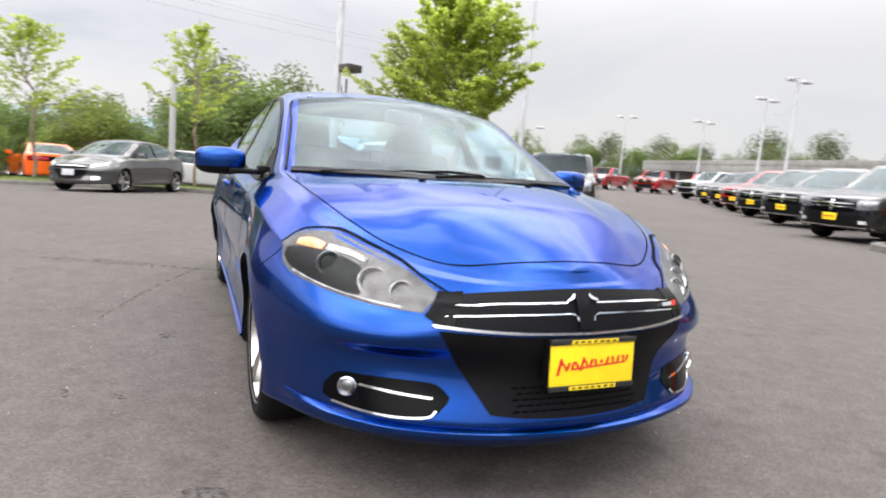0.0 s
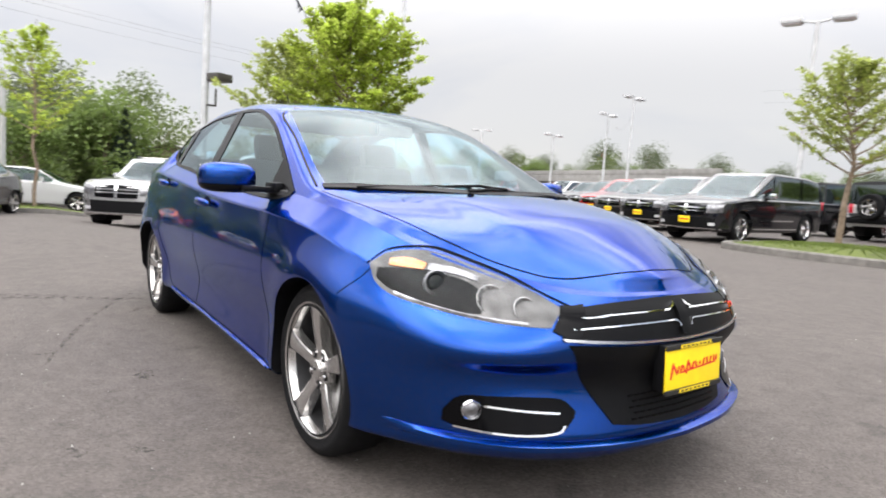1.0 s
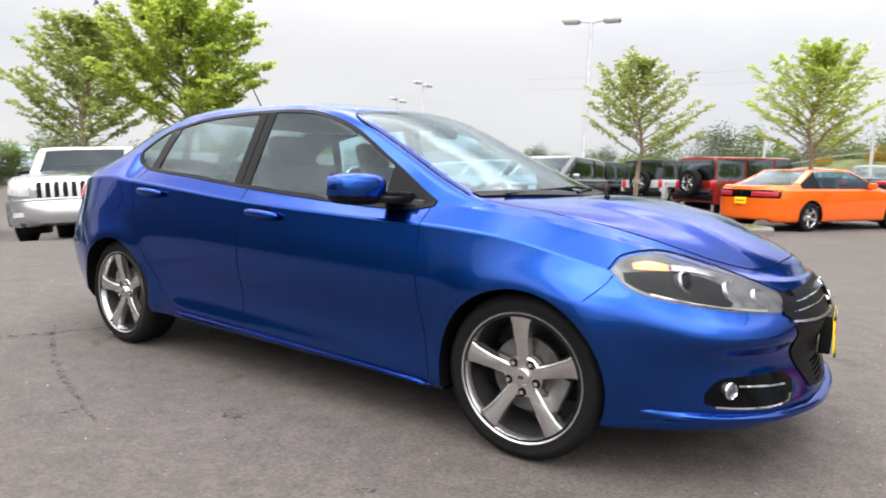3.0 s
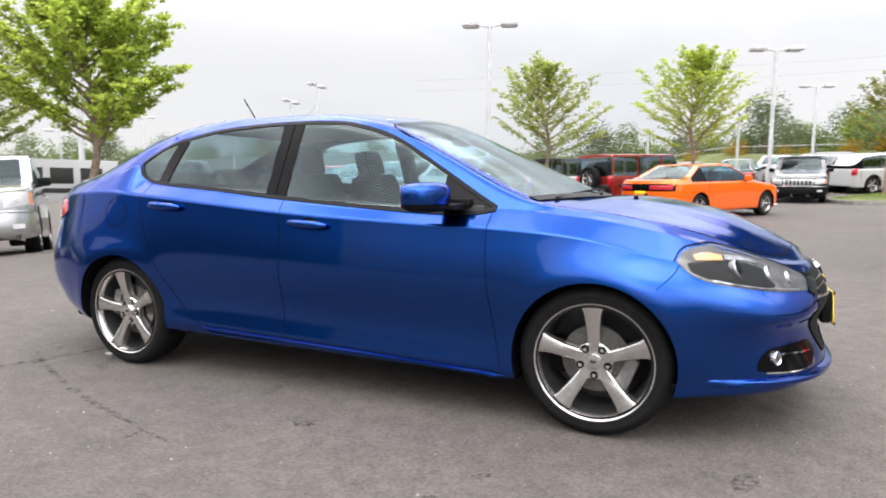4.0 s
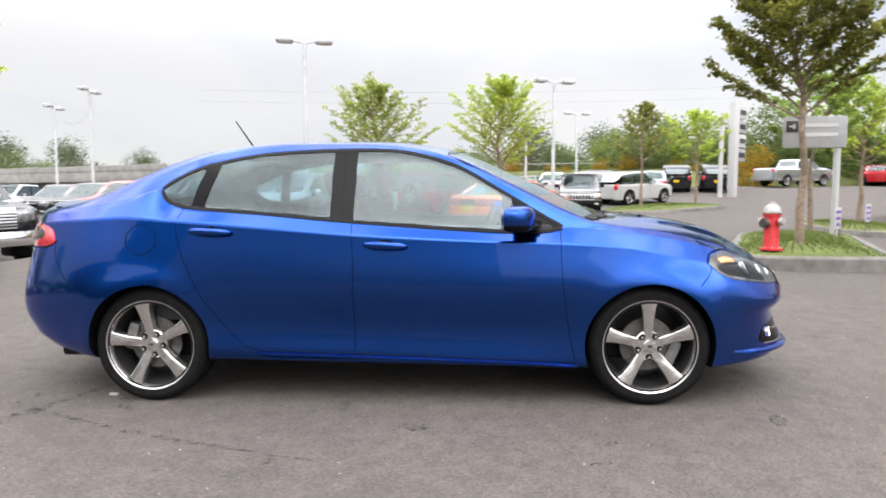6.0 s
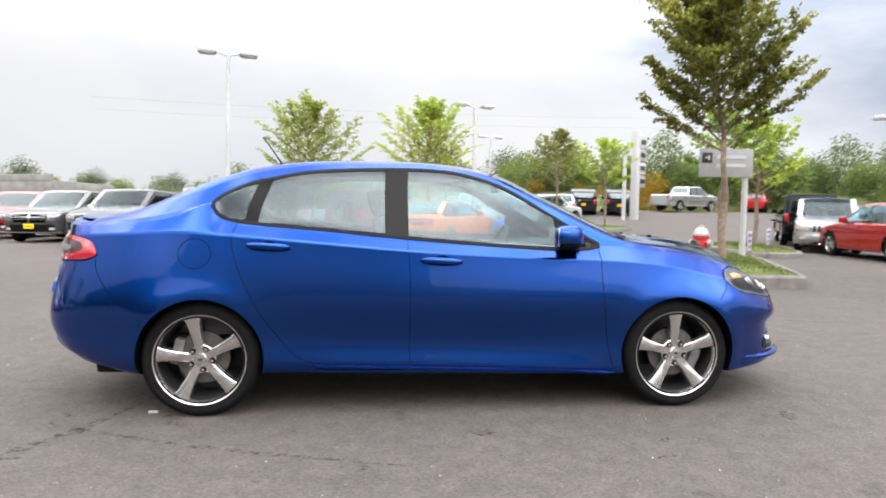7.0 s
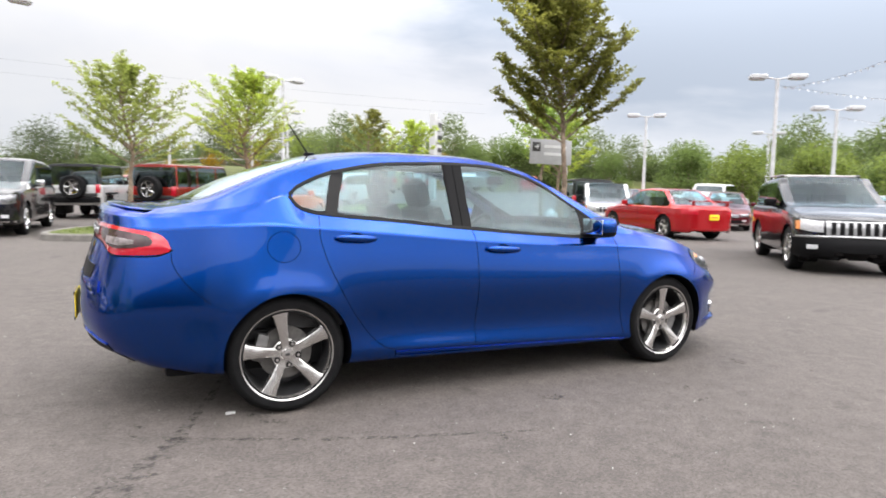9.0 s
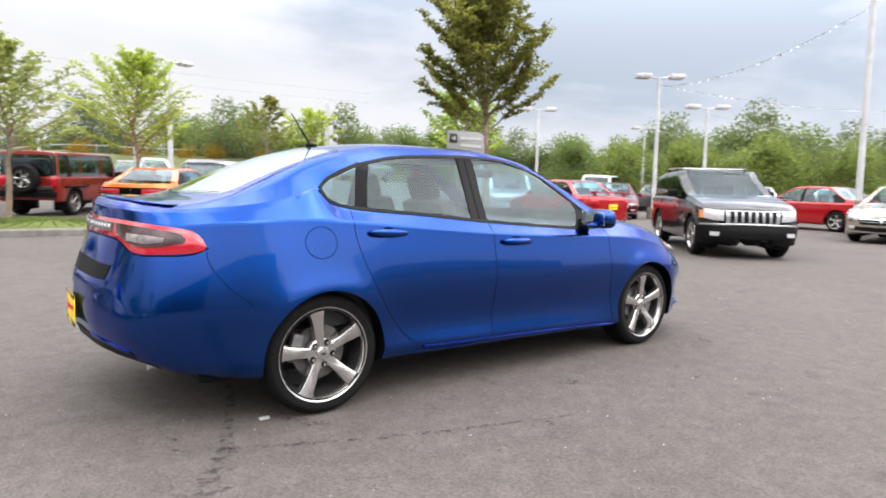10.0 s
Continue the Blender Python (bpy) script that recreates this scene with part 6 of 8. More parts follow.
def wrangler(name, label, m, paint_key, long=True, hard_top=False):
    wb, L = (2.95, 4.40) if long else (2.42, 3.85)
    fo, W, H, belt = 0.68, 1.72, 1.83, 1.13
    xn, xt = wb / 2 + fo, wb / 2 + fo - L
    cowl = wb / 2 - 0.42
    head = cowl - 0.28
    top = [(xt - 0.1, H - 0.02), (xt + 0.1, H), (head, H - 0.01), (cowl, belt + 0.03), (xn - 0.2, belt - 0.02), (xn + 0.1, belt - 0.05)]
    spans = [(xt + 0.12, -wb / 2 + 0.36), (-wb / 2 + 0.46, 0.02), (0.12, head + 0.06)] if long else [(xt + 0.12, -0.45), (-0.35, head + 0.06)]
    return vehicle(name, label, "off-roader", m, L, W, H, wb, fo, belt, top, W / 2 * 0.88, paint_key, 0.39, 0.42, 9.0, 0.22, spans, [(head, cowl)], True, 0.0, PAINTS[paint_key] if hard_top else M["soft_top"], pillar=PAINTS[paint_key] if hard_top else M["soft_top"], dark=True, front="slots", rear="tall", spare=True, plate=True)


def pickup(name, label, m, paint_key, L=5.82, W=2.02, H=1.92, wb=3.57, plate=False, front="bar"):
    fo, belt = 1.0, 1.28
    xn, xt = wb / 2 + fo, wb / 2 + fo - L
    cowl, head, back = wb / 2 - 0.35, wb / 2 - 1.05, -0.62
    top = [(xt - 0.1, belt - 0.02), (back - 0.12, belt), (back, H - 0.03), (0.3, H), (head, H - 0.02), (cowl, belt + 0.03), (xn - 0.3, belt - 0.06), (xn + 0.1, belt - 0.13)]
    return vehicle(name, label, "pickup truck", m, L, W, H, wb, fo, belt - 0.06, top, W / 2 * 0.76, paint_key, 0.40, 0.36, 6.0, 0.36, [(back + 0.08, 0.10), (0.2, cowl - 0.2)], [(head, cowl), (back - 0.1, back - 0.02)], None, 0, rim="chrome", dark=True, front=front, rear="tall", plate=plate)


def sedan_face(root, skin):
    """Lamps, grille, trim and mirrors of the compact sedan where it stands far off."""
    part("grille", drape(skin, "+x", [(-0.46, 0.67), (0, 0.69), (0.46, 0.67)], [(-0.46, 0.585), (0, 0.57), (0.46, 0.585)], 12, 3, 0.005), M["gloss"], root, "black grille")
    part("grille_slat", drape(skin, "+x", [(-0.44, 0.64), (0, 0.65), (0.44, 0.64)], [(-0.44, 0.632), (0, 0.642), (0.44, 0.632)], 12, 1, 0.012), M["chrome"], root)
    part("lower_intake", drape(skin, "+x", [(-0.44, 0.55), (0, 0.54), (0.44, 0.55)], [(-0.30, 0.32), (0, 0.30), (0.30, 0.32)], 12, 4, 0.005), M["trim"], root, "black lower intake")
    part("plate", boxed(2.31, 0, 0.48, 0.02, 0.31, 0.155, 0.003), M["sign_plate"], root, "pale front plate")
    for s in (1, -1):
        side = "+y" if s > 0 else "-y"
        part("headlight", drape(skin, "+x", [(s * 0.48, 0.69), (s * 0.62, 0.74), (s * 0.76, 0.79)], [(s * 0.48, 0.61), (s * 0.62, 0.63), (s * 0.76, 0.68)], 10, 4, 0.006, 0.01), M["clear_lens"], root, "clear headlight")
        part("fog_lamp", drape(skin, "+x", [(s * 0.52, 0.39), (s * 0.66, 0.40)], [(s * 0.52, 0.31), (s * 0.66, 0.32)], 4, 3, 0.008), M["chrome"], root)
        part("tail_light", drape(skin, "-x", [(s * 0.05, 0.99), (s * 0.74, 0.97)], [(s * 0.05, 0.92), (s * 0.74, 0.87)], 12, 4, 0.006, 0.01), M["red_lens"], root, "red tail light")
        for pts in ([(0.889, 0.94), (0.892, 0.66), (0.957, 0.25)], [(-0.22, 0.985), (-0.212, 0.28)], [(-1.165, 1.07), (-1.14, 0.81), (-1.015, 0.56), (-0.80, 0.315)]):
            part("shut_line", seam(skin, side, pts, 0.009, 0.002, 14), M["seam"], root)
        for x0, z0 in ((-1.08, 0.95), (-0.15, 0.87)):
            part("door_handle", drape(skin, side, [(x0, z0), (x0 + 0.2, z0)], [(x0, z0 - 0.03), (x0 + 0.2, z0 - 0.03)], 4, 2, 0.02), PAINTS["grey"], root)
        part("mirror", boxed(0.72, s * 0.97, 1.0, 0.12, 0.20, 0.13, 0.045), PAINTS["grey"], root, "wing mirror")
        part("seat_back", boxed(-0.2, s * 0.37, 0.8, 0.13, 0.46, 0.66, 0.05), M["cloth"], root)
    part("dashboard", boxed(0.86, 0, 0.83, 0.55, 1.38, 0.20, 0.07), M["dash"], root)
    part("cabin_floor", boxed(-0.35, 0, 0.40, 2.6, 1.44, 0.06, 0.01), M["dash"], root)


M["sign_plate"] = mat("pale_plate", (0.55, 0.56, 0.58), 0.45, vary=0.1, scale=20)
# the row of sport utility vehicles that face the lane
suv("suv", "black three-row suv with chrome wheels in a slanted row", at(-5.28, 14.38, 267.6), "black")
for k, (x, y, key, word) in enumerate(((-8.75, 14.75, "black", "black"), (-11.75, 17.0, "grey", "grey"), (-14.5, 19.2, "red", "red"), (-17.5, 21.6, "slate", "dark slate"), (-21.0, 24.3, "slate", "dark slate"))):
    suv("suv", f"{word} suv with a yellow dealer plate in a slanted row", at(x, y + 2.42, 268), key)
pickup("pickup_truck", "white pickup truck at the end of a slanted row", at(-27.0, 31.5, 268), "white")
# cars near the blue sedan's tail
grey_sedan = thing("sedan", "grey compact sedan parked beside a kerb", "car", at(-16.1, -2.75, 333), "cars parked in the lot")
_, grey_skin = sedan(grey_sedan, PAINTS["grey"], detail=False, du=0.05)
sedan_face(grey_sedan, grey_skin)
saloon("coupe", "white two-door coupe parked beside a kerb", at(-22.6, -0.6, 72), "white", 5.0, 1.92, 1.45, 2.95, 0.95, 0.98, 1.02, coupe=True, plate=False, rear="band")
saloon("coupe", "orange two-door coupe parked by a hedge", at(-24.6, -6.2, 200), "orange", 5.0, 1.92, 1.45, 2.95, 0.95, 0.98, 1.02, coupe=True, plate=False, rear="band")
saloon("sedan", "pale grey sedan parked by a hedge", at(-25.4, -9.8, 200), "silver", plate=False)
suv("suv", "silver compact suv with dark windows", at(-13.6, 1.65, 324), "silver", 4.44, 1.81, 1.72, 2.62, 0.90, 1.17, plate=False, rim="rim", rack=True, rake=0.56, nose=0.14)
suv("suv", "silver boxy suv with a seven-slot grille", at(-9.85, 3.35, 323), "silver", 4.40, 1.82, 1.78, 2.65, 0.80, 1.18, front="slots", plate=False, rim="rim", rake=0.48, nose=0.12)
pickup("pickup_truck", "black pickup truck with a chrome bumper", at(-11.13, 8.78, 322), "black", plate=True, front="ram")
# beyond the tree island
saloon("coupe", "bright orange two-door coupe with black-trimmed tail", at(1.61, 15.17, 56), "orange", 5.02, 1.92, 1.45, 2.95, 0.95, 0.98, 1.03, coupe=True, rear="band")
wrangler("off_roader", "dark red off-roader with a rear spare wheel", at(-0.41, 18.86, 54.5), "brick", hard_top=True)
wrangler("off_roader", "white off-roader with a black top and spare wheel", at(-3.52, 21.5, 75.9), "white", False)
wrangler("off_roader", "black off-roader with a rear spare wheel", at(-6.1, 22.6, 76), "black", False)
suv("suv", "black boxy suv facing the lane", at(4.9, 23.6, 262), "black", 4.41, 1.76, 1.64, 2.63, 0.85, 1.05, front="slots", rim="rim")
suv("suv", "grey suv parked in the back row", at(7.0, 30.0, 60), "grey", 4.7, 1.85, 1.70, 2.75, 0.9, 1.05)
suv("suv", "white compact suv beside a grass island", at(8.5, 28.6, 35), "white", 4.43, 1.81, 1.68, 2.60, 0.88, 1.04, plate=False, rim="rim")
suv("suv", "black suv parked in the back row", at(13.8, 39.0, 75), "black", 4.9, 1.9, 1.75, 2.9, 0.9, 1.08)
suv("suv", "black suv parked in the back row", at(16.2, 38.6, 75), "black", 4.9, 1.9, 1.75, 2.9, 0.9, 1.08)
for x, y, h, key in ((0.8, 27.5, 80, "grey"), (3.0, 29.0, 80, "slate"), (5.0, 34.0, 80, "white"), (9.6, 35.0, 70, "maroon"), (-2.0, 28.5, 80, "red"), (11.6, 36.0, 70, "silver")):
    saloon("sedan", f"{key} sedan in the back row", at(x, y, h), key, plate=False)
pickup("pickup_truck", "silver pickup truck crossing the far lane", at(23.3, 42.3, 24), "silver")
saloon("hatchback", "red hatchback parked at the far lane", at(29.5, 43.0, 60), "red", 4.2, plate=False)
# to the right of the entrance
saloon("sedan", "bright red four-door sedan with a yellow plate", at(12.85, 10.5, 79.5), "red", 4.80, 1.82, 1.48, deck=0.985, spoiler=True)
suv("suv", "black and grey suv with a chrome seven-slot grille", at(9.67, 3.31, 227), "black", 4.48, 1.74, 1.64, 2.64, 0.78, 1.08, front="slots", cladding=0.0, plate=False, rim="rim", rack=True)
suv("suv", "silver compact suv with a yellow plate", at(13.9, 14.4, 235), "silver", 4.4, 1.78, 1.66, 2.65, 0.85, 1.05, front="slots", rim="rim")
wrangler("off_roader", "dark off-roader with a rear spare wheel", at(15.3, 17.4, 60), "black", False)
pickup("pickup_truck", "white pickup truck with a dark rear window", at(25.3, 19.2, 20), "white")
saloon("sedan", "maroon sedan with a yellow plate", at(19.5, 13.6, 220), "maroon")
saloon("sedan", "red sedan parked behind a lamp post", at(20.6, 5.9, 78), "red", plate=False, spoiler=True)
saloon("sedan", "beige sedan parked beside the lane", at(17.3, 2.2, 185), "gold", plate=False)
for x, y, h, key in ((23.5, 9.5, 30, "silver"), (27.0, 8.0, 30, "white"), (30.0, 6.0, 30, "slate"), (27.0, 13.0, 30, "white"), (22.0, 17.0, 30, "silver"), (18.6, 18.5, 30, "slate"), (31.0, 10.0, 30, "maroon"), (33.0, 15.0, 30, "white"), (21.5, 21.5, 30, "red"), (29.0, 18.0, 30, "grey")):
    saloon("sedan", f"{key} sedan in the far row of the lot", at(x, y, h), key, plate=False)
for x, y, key in ((-38.0, 36.0, "red"), (-41.5, 33.5, "red"), (-44.5, 31.0, "slate"), (-47.5, 29.0, "white"), (-35.0, 38.5, "red")):
    pickup("pickup_truck", f"{key} pickup truck at the far side of the lot", at(x, y, 300), key)

# ---- trees and shrubs ----
M["bark"] = mat("grey_bark", (0.22, 0.165, 0.12), 0.95, vary=0.35, scale=16, bump=0.5, bump_scale=50)
LEAF = {
    "lime": mat("lime_leaves", (0.4032, 0.488, 0.08256), 0.6, vary=0.25, scale=3, random_hue=0.35),
    "olive": mat("olive_leaves", (0.345, 0.3959, 0.099), 0.6, vary=0.3, scale=3, random_hue=0.35),
    "dark": mat("dark_leaves", (0.1459, 0.1749, 0.07062), 0.65, vary=0.3, scale=3, random_hue=0.35),
    "bronze": mat("bronze_tipped_leaves", (0.2297, 0.2343, 0.05206), 0.6, vary=0.45, scale=2, random_hue=0.4),
    "mid": mat("mid_green_leaves", (0.2517, 0.3554, 0.07179), 0.6, vary=0.3, scale=2, random_hue=0.35),
    "far_lime": mat("far_lime_leaves", (0.1917, 0.2439, 0.05227), 0.6, vary=0.3, scale=3, random_hue=0.35),
    "far_mid": mat("far_green_leaves", (0.1684, 0.2323, 0.06389), 0.6, vary=0.3, scale=2, random_hue=0.35),
    "far_olive": mat("far_olive_leaves", (0.1452, 0.1859, 0.06389), 0.6, vary=0.3, scale=3, random_hue=0.35),
    "far_dark": mat("far_dark_leaves", (0.1278, 0.1568, 0.0755), 0.65, vary=0.3, scale=3, random_hue=0.35),
    "pine": mat("conifer_needles", (0.0561, 0.0792, 0.0495), 0.7, vary=0.3, scale=3, random_hue=0.3),
    "gorse": mat("yellow_blossom", (0.3089, 0.198, 0.0132), 0.7, vary=0.3, scale=3, random_hue=0.3),
}
for leaf_mat in LEAF.values():
    nb = leaf_mat.node_tree.nodes["Principled BSDF"]
    nb.inputs["Subsurface Weight"].default_value = 0.0
    tr = leaf_mat.node_tree.nodes.new("ShaderNodeBsdfTranslucent")
    mx = leaf_mat.node_tree.nodes.new("ShaderNodeMixShader")
    mx.inputs["Fac"].default_value = 0.6
    lk = leaf_mat.node_tree.links
    lk.new(nb.inputs["Base Color"].links[0].from_socket, tr.inputs["Color"])
    out_node = leaf_mat.node_tree.nodes["Material Output"]
    lk.new(nb.outputs["BSDF"], mx.inputs[1])
    lk.new(tr.outputs["BSDF"], mx.inputs[2])
    lk.new(mx.outputs["Shader"], out_node.inputs["Surface"])


def leaf_quads(points, size, rnd, flat=0.55):
    """Small folded leaves at the points, mostly lying level."""
    v, f = [], []
    for p in points:
        a = rnd.uniform(0, 6.283)
        s = size * rnd.uniform(0.6, 1.25)
        tilt = rnd.gauss(0, flat)
        roll = rnd.gauss(0, flat)
        d = Vector((math.cos(a) * math.cos(tilt), math.sin(a) * math.cos(tilt), math.sin(tilt)))
        w = Vector((-math.sin(a), math.cos(a), math.sin(roll))).normalized() * s * 0.36
        k = len(v)
        v += [p - d * s * 0.5, p + w, p + d * s * 0.5, p - w]
        f.append((k, k + 1, k + 2, k + 3))
    return v, f


def tree(name, label, m, height, radius, crown_base, leaf, seed, limbs=30, twigs=9, leaves=16, size=0.11, trunk=0.085, lean=0.0, shape=0.35, cone=0.5, rise=(26, 66)):
    """A young street tree: a tapered trunk, rising limbs that fork, and layered sprays of leaves with gaps."""
    rnd = random.Random(seed)
    root = thing(name, label, "tree", m)
    wood = bmesh.new()
    pts = []
    n = 9
    spine = [Vector((rnd.gauss(0, 0.02) * k + lean * (k / n) ** 2, rnd.gauss(0, 0.02) * k, height * 0.93 * k / n)) for k in range(n + 1)]
    for k in range(n):
        rod(wood, spine[k] - Vector((0, 0, 0.03)), spine[k + 1], trunk * (1 - 0.88 * k / n), trunk * (1 - 0.88 * (k + 1) / n), 8, False)

    def on_spine(z):
        t = min(max(z / (height * 0.93), 0), 0.999) * n
        k = int(t)
        return spine[k].lerp(spine[k + 1], t - k)

    for i in range(limbs):
        h = (i + rnd.random()) / limbs
        z0 = lerp(crown_base, height * 0.86, h ** 0.9)
        az = i * 2.399 + rnd.uniform(-0.4, 0.4)
        prof = math.sin(math.pi * min(1, (h + shape) / (1 + shape))) ** 0.8 if h > 0.1 else 0.75
        ln = radius * (0.35 + 0.75 * prof) * rnd.uniform(0.75, 1.12) * (1.0 - cone * h)
        el = radians(lerp(*rise, h) + rnd.uniform(-8, 8))
        d = Vector((math.cos(az) * math.cos(el), math.sin(az) * math.cos(el), math.sin(el)))
        a = on_spine(z0)
        prev = a
        r0 = trunk * 0.34 * (1 - 0.5 * h)
        steps = 5
        nodes = [a]
        for k in range(1, steps + 1):
            q = a + d * ln * k / steps + Vector((rnd.gauss(0, 0.04), rnd.gauss(0, 0.04), 0.10 * ln * (k / steps) ** 2 * (1 - h)))
            rod(wood, prev, q, r0 * (1 - 0.8 * (k - 1) / steps), r0 * (1 - 0.8 * k / steps), 5, False)
            prev = q
            nodes.append(q)
        for j in range(twigs):
            t = 0.22 + 0.78 * (j + rnd.random()) / twigs
            k = min(int(t * steps), steps - 1)
            b = nodes[k].lerp(nodes[k + 1], t * steps - k)
            sgn = 1 if j % 2 else -1
            ta = az + sgn * rnd.uniform(0.5, 1.2)
            te = el * 0.55 + rnd.uniform(-0.15, 0.35)
            td = Vector((math.cos(ta) * math.cos(te), math.sin(ta) * math.cos(te), math.sin(te)))
            tl = ln * rnd.uniform(0.13, 0.27) * (1.15 - 0.5 * t)
            e = b + td * tl
            rod(wood, b, e, r0 * 0.22, r0 * 0.08, 4, False)
            for _ in range(int(leaves * (1.15 - 0.45 * h))):
                u = rnd.random()
                pts.append(b.lerp(e, 0.15 + u) + Vector((rnd.gauss(0, 0.055), rnd.gauss(0, 0.055), rnd.gauss(0, 0.022))) * (size / 0.11) ** 0.5)
    part("trunk", wood, M["bark"], root, "slim grey-brown trunk with forking limbs")
    v, f = leaf_quads(pts, size, rnd)
    part("crown", mesh_from("crown", v, f, LEAF[leaf], False), None, root, "layered sprays of small leaves with gaps")
    return root


def clump_tree(name, label, m, height, radius, leaf, seed, count=2600, size=0.34, lobes=16, base=0.12, conifer=False, category="tree"):
    """A far tree or shrub: a trunk and a ragged crown made of many leafy lobes."""
    rnd = random.Random(seed)
    root = thing(name, label, category, m)
    wood = bmesh.new()
    rod(wood, (0, 0, -0.1), (0, 0, height * 0.8), 0.03 * height * 0.6 + 0.02, 0.01, 7, False)
    pts = []
    if conifer:
        for _ in range(count):
            h = rnd.random() ** 0.8
            tier = 0.72 + 0.28 * math.sin(h * 40)
            r = radius * (1 - h) * tier * math.sqrt(rnd.uniform(0.25, 1)) + 0.03
            a = rnd.uniform(0, 6.283)
            pts.append(Vector((r * math.cos(a), r * math.sin(a), height * (base + (1 - base) * h) - 0.18 * r)))
    else:
        cs = []
        for k in range(lobes):
            h = rnd.random()
            rr = radius * 0.72 * math.sin(math.pi * (0.18 + 0.74 * h)) * math.sqrt(rnd.random())
            a = rnd.uniform(0, 6.283)
            c = Vector((rr * math.cos(a), rr * math.sin(a), height * (base + (0.92 - base) * h)))
            cs.append((c, radius * rnd.uniform(0.26, 0.46)))
            rod(wood, (0, 0, height * 0.25 * h + 0.05 * height), c, 0.012 * height * 0.5 + 0.005, 0.006, 5, False)
        for _ in range(count):
            c, r = rnd.choice(cs)
            d = Vector((rnd.gauss(0, 1), rnd.gauss(0, 1), rnd.gauss(0, 0.8))).normalized() * r * rnd.uniform(0.55, 1.08)
            pts.append(c + d)
    part("trunk", wood, M["bark"], root)
    v, f = leaf_quads(pts, size, rnd, 0.8)
    part("crown", mesh_from("crown", v, f, LEAF[leaf], False), None, root)
    return root


def stand(x, y, turn=0.0, s=1.0, dz=0.0):
    return Matrix.Translation((x, y, ground_z(x, y) + dz)) @ Matrix.Rotation(radians(turn), 4, "Z") @ Matrix.Diagonal((s, s, s, 1))


tree("street_tree", "young street tree in bright lime-green leaf beside shrubs", stand(-7.95, 3.98, 0, 1, 0.12), 4.7, 1.85, 1.45, "lime", 3, 60, 14, 40, 0.090, 0.085)
tree("street_tree", "young street tree in olive-bronze leaf behind a parked suv", stand(-13.1, 4.8, 50, 1, 0.0), 5.3, 2.15, 1.9, "olive", 4, 54, 13, 34, 0.090, 0.08)
tree("street_tree", "young street tree in sparse olive-green leaf on grass", stand(-2.33, 12.95, 40, 1, 0.15), 4.3, 1.7, 1.45, "olive", 5, 46, 12, 22, 0.080, 0.07)
tree("street_tree", "young street tree in fresh green leaf on grass", stand(1.2, 17.9, 10, 1, 0.1), 5.3, 2.15, 1.6, "lime", 8, 52, 13, 26, 0.086, 0.08)
tree("street_tree", "street tree with bronze-green leaf beside a hydrant", stand(5.53, 5.92, 180, 1, 0.25), 5.7, 1.9, 1.95, "bronze", 11, 66, 15, 48, 0.076, 0.066, 0.45, cone=0.6, rise=(36, 70))
tree("street_tree", "small street tree in bronze-green leaf on an island", stand(7.6, 23.6, 0, 1, 0.15), 5.0, 1.6, 1.9, "bronze", 13, 24, 8, 14, 0.14, 0.07)
tree("street_tree", "small street tree in fresh green leaf on an island", stand(10.6, 25.4, 0, 1, 0.15), 4.6, 1.9, 1.7, "lime", 14, 24, 8, 14, 0.16, 0.07)
tree("street_tree", "small leafy street tree on a grass island", stand(10.6, 13.0, 20, 1, 0.15), 3.9, 1.7, 1.5, "lime", 17, 26, 9, 16, 0.13, 0.07)
tree("street_tree", "small leafy street tree on a grass island", stand(7.6, 9.6, 20, 1, 0.25), 3.6, 1.35, 1.7, "mid", 18, 24, 9, 14, 0.11, 0.06)
tree("street_tree", "young lime-green street tree on a kerbed strip", stand(-19.2, -0.79, 0, 1, 0.1), 6.0, 1.9, 2.0, "lime", 21, 28, 8, 14, 0.13, 0.06)
tree("street_tree", "young lime-green street tree on a kerbed strip", stand(-18.9, -5.45, 90, 1, 0.1), 5.2, 1.9, 1.9, "lime", 22, 26, 8, 14, 0.13, 0.06)
# shrubs in the mulched bed
for k, (x, y, h, r) in enumerate(((-7.3, 3.75, 0.50, 0.30), (-7.0, 4.4, 0.42, 0.30))):
    clump_tree("shrub", "low olive shrub in a mulched bed", stand(x, y, 40 * k, 1, 0.12), h, r, "olive", 30 + k, 1500, 0.06, 12, 0.05, category="shrub")

# the belt of trees round the lot: a few kinds, repeated
masters = {
    "lime": clump_tree("tree", "leafy lime-green tree behind the lot", stand(-28.0, -5.0), 3.6, 2.2, "far_lime", 41, 6200, 0.17, 26),
    "mid": clump_tree("tree", "full mid-green tree behind the lot", stand(-29.0, -0.8), 4.2, 2.6, "far_mid", 42, 7200, 0.18, 30),
    "dark": clump_tree("tree", "tall grey-green tree behind the lot", stand(-36.0, 0.5), 7.0, 3.6, "far_dark", 43, 7200, 0.21, 30),
    "olive": clump_tree("tree", "olive-green tree behind the lot", stand(-33.5, 1.2), 5.6, 3.2, "far_olive", 44, 7200, 0.20, 30),
    "pine": clump_tree("conifer", "dark conifer behind the lot", stand(-30.5, 3.4), 4.8, 1.5, "pine", 45, 4200, 0.17, 0, 0.06, True),
    "gorse": clump_tree("shrub", "yellow flowering shrub on the bank", stand(2.0, 60.0), 1.6, 1.5, "gorse", 46, 1400, 0.14, 12, 0.05, category="shrub"),
}
SIZE = {"lime": 1.4, "mid": 1.4, "dark": 1.35, "olive": 1.4, "pine": 1.1}
belt_rnd = random.Random(99)
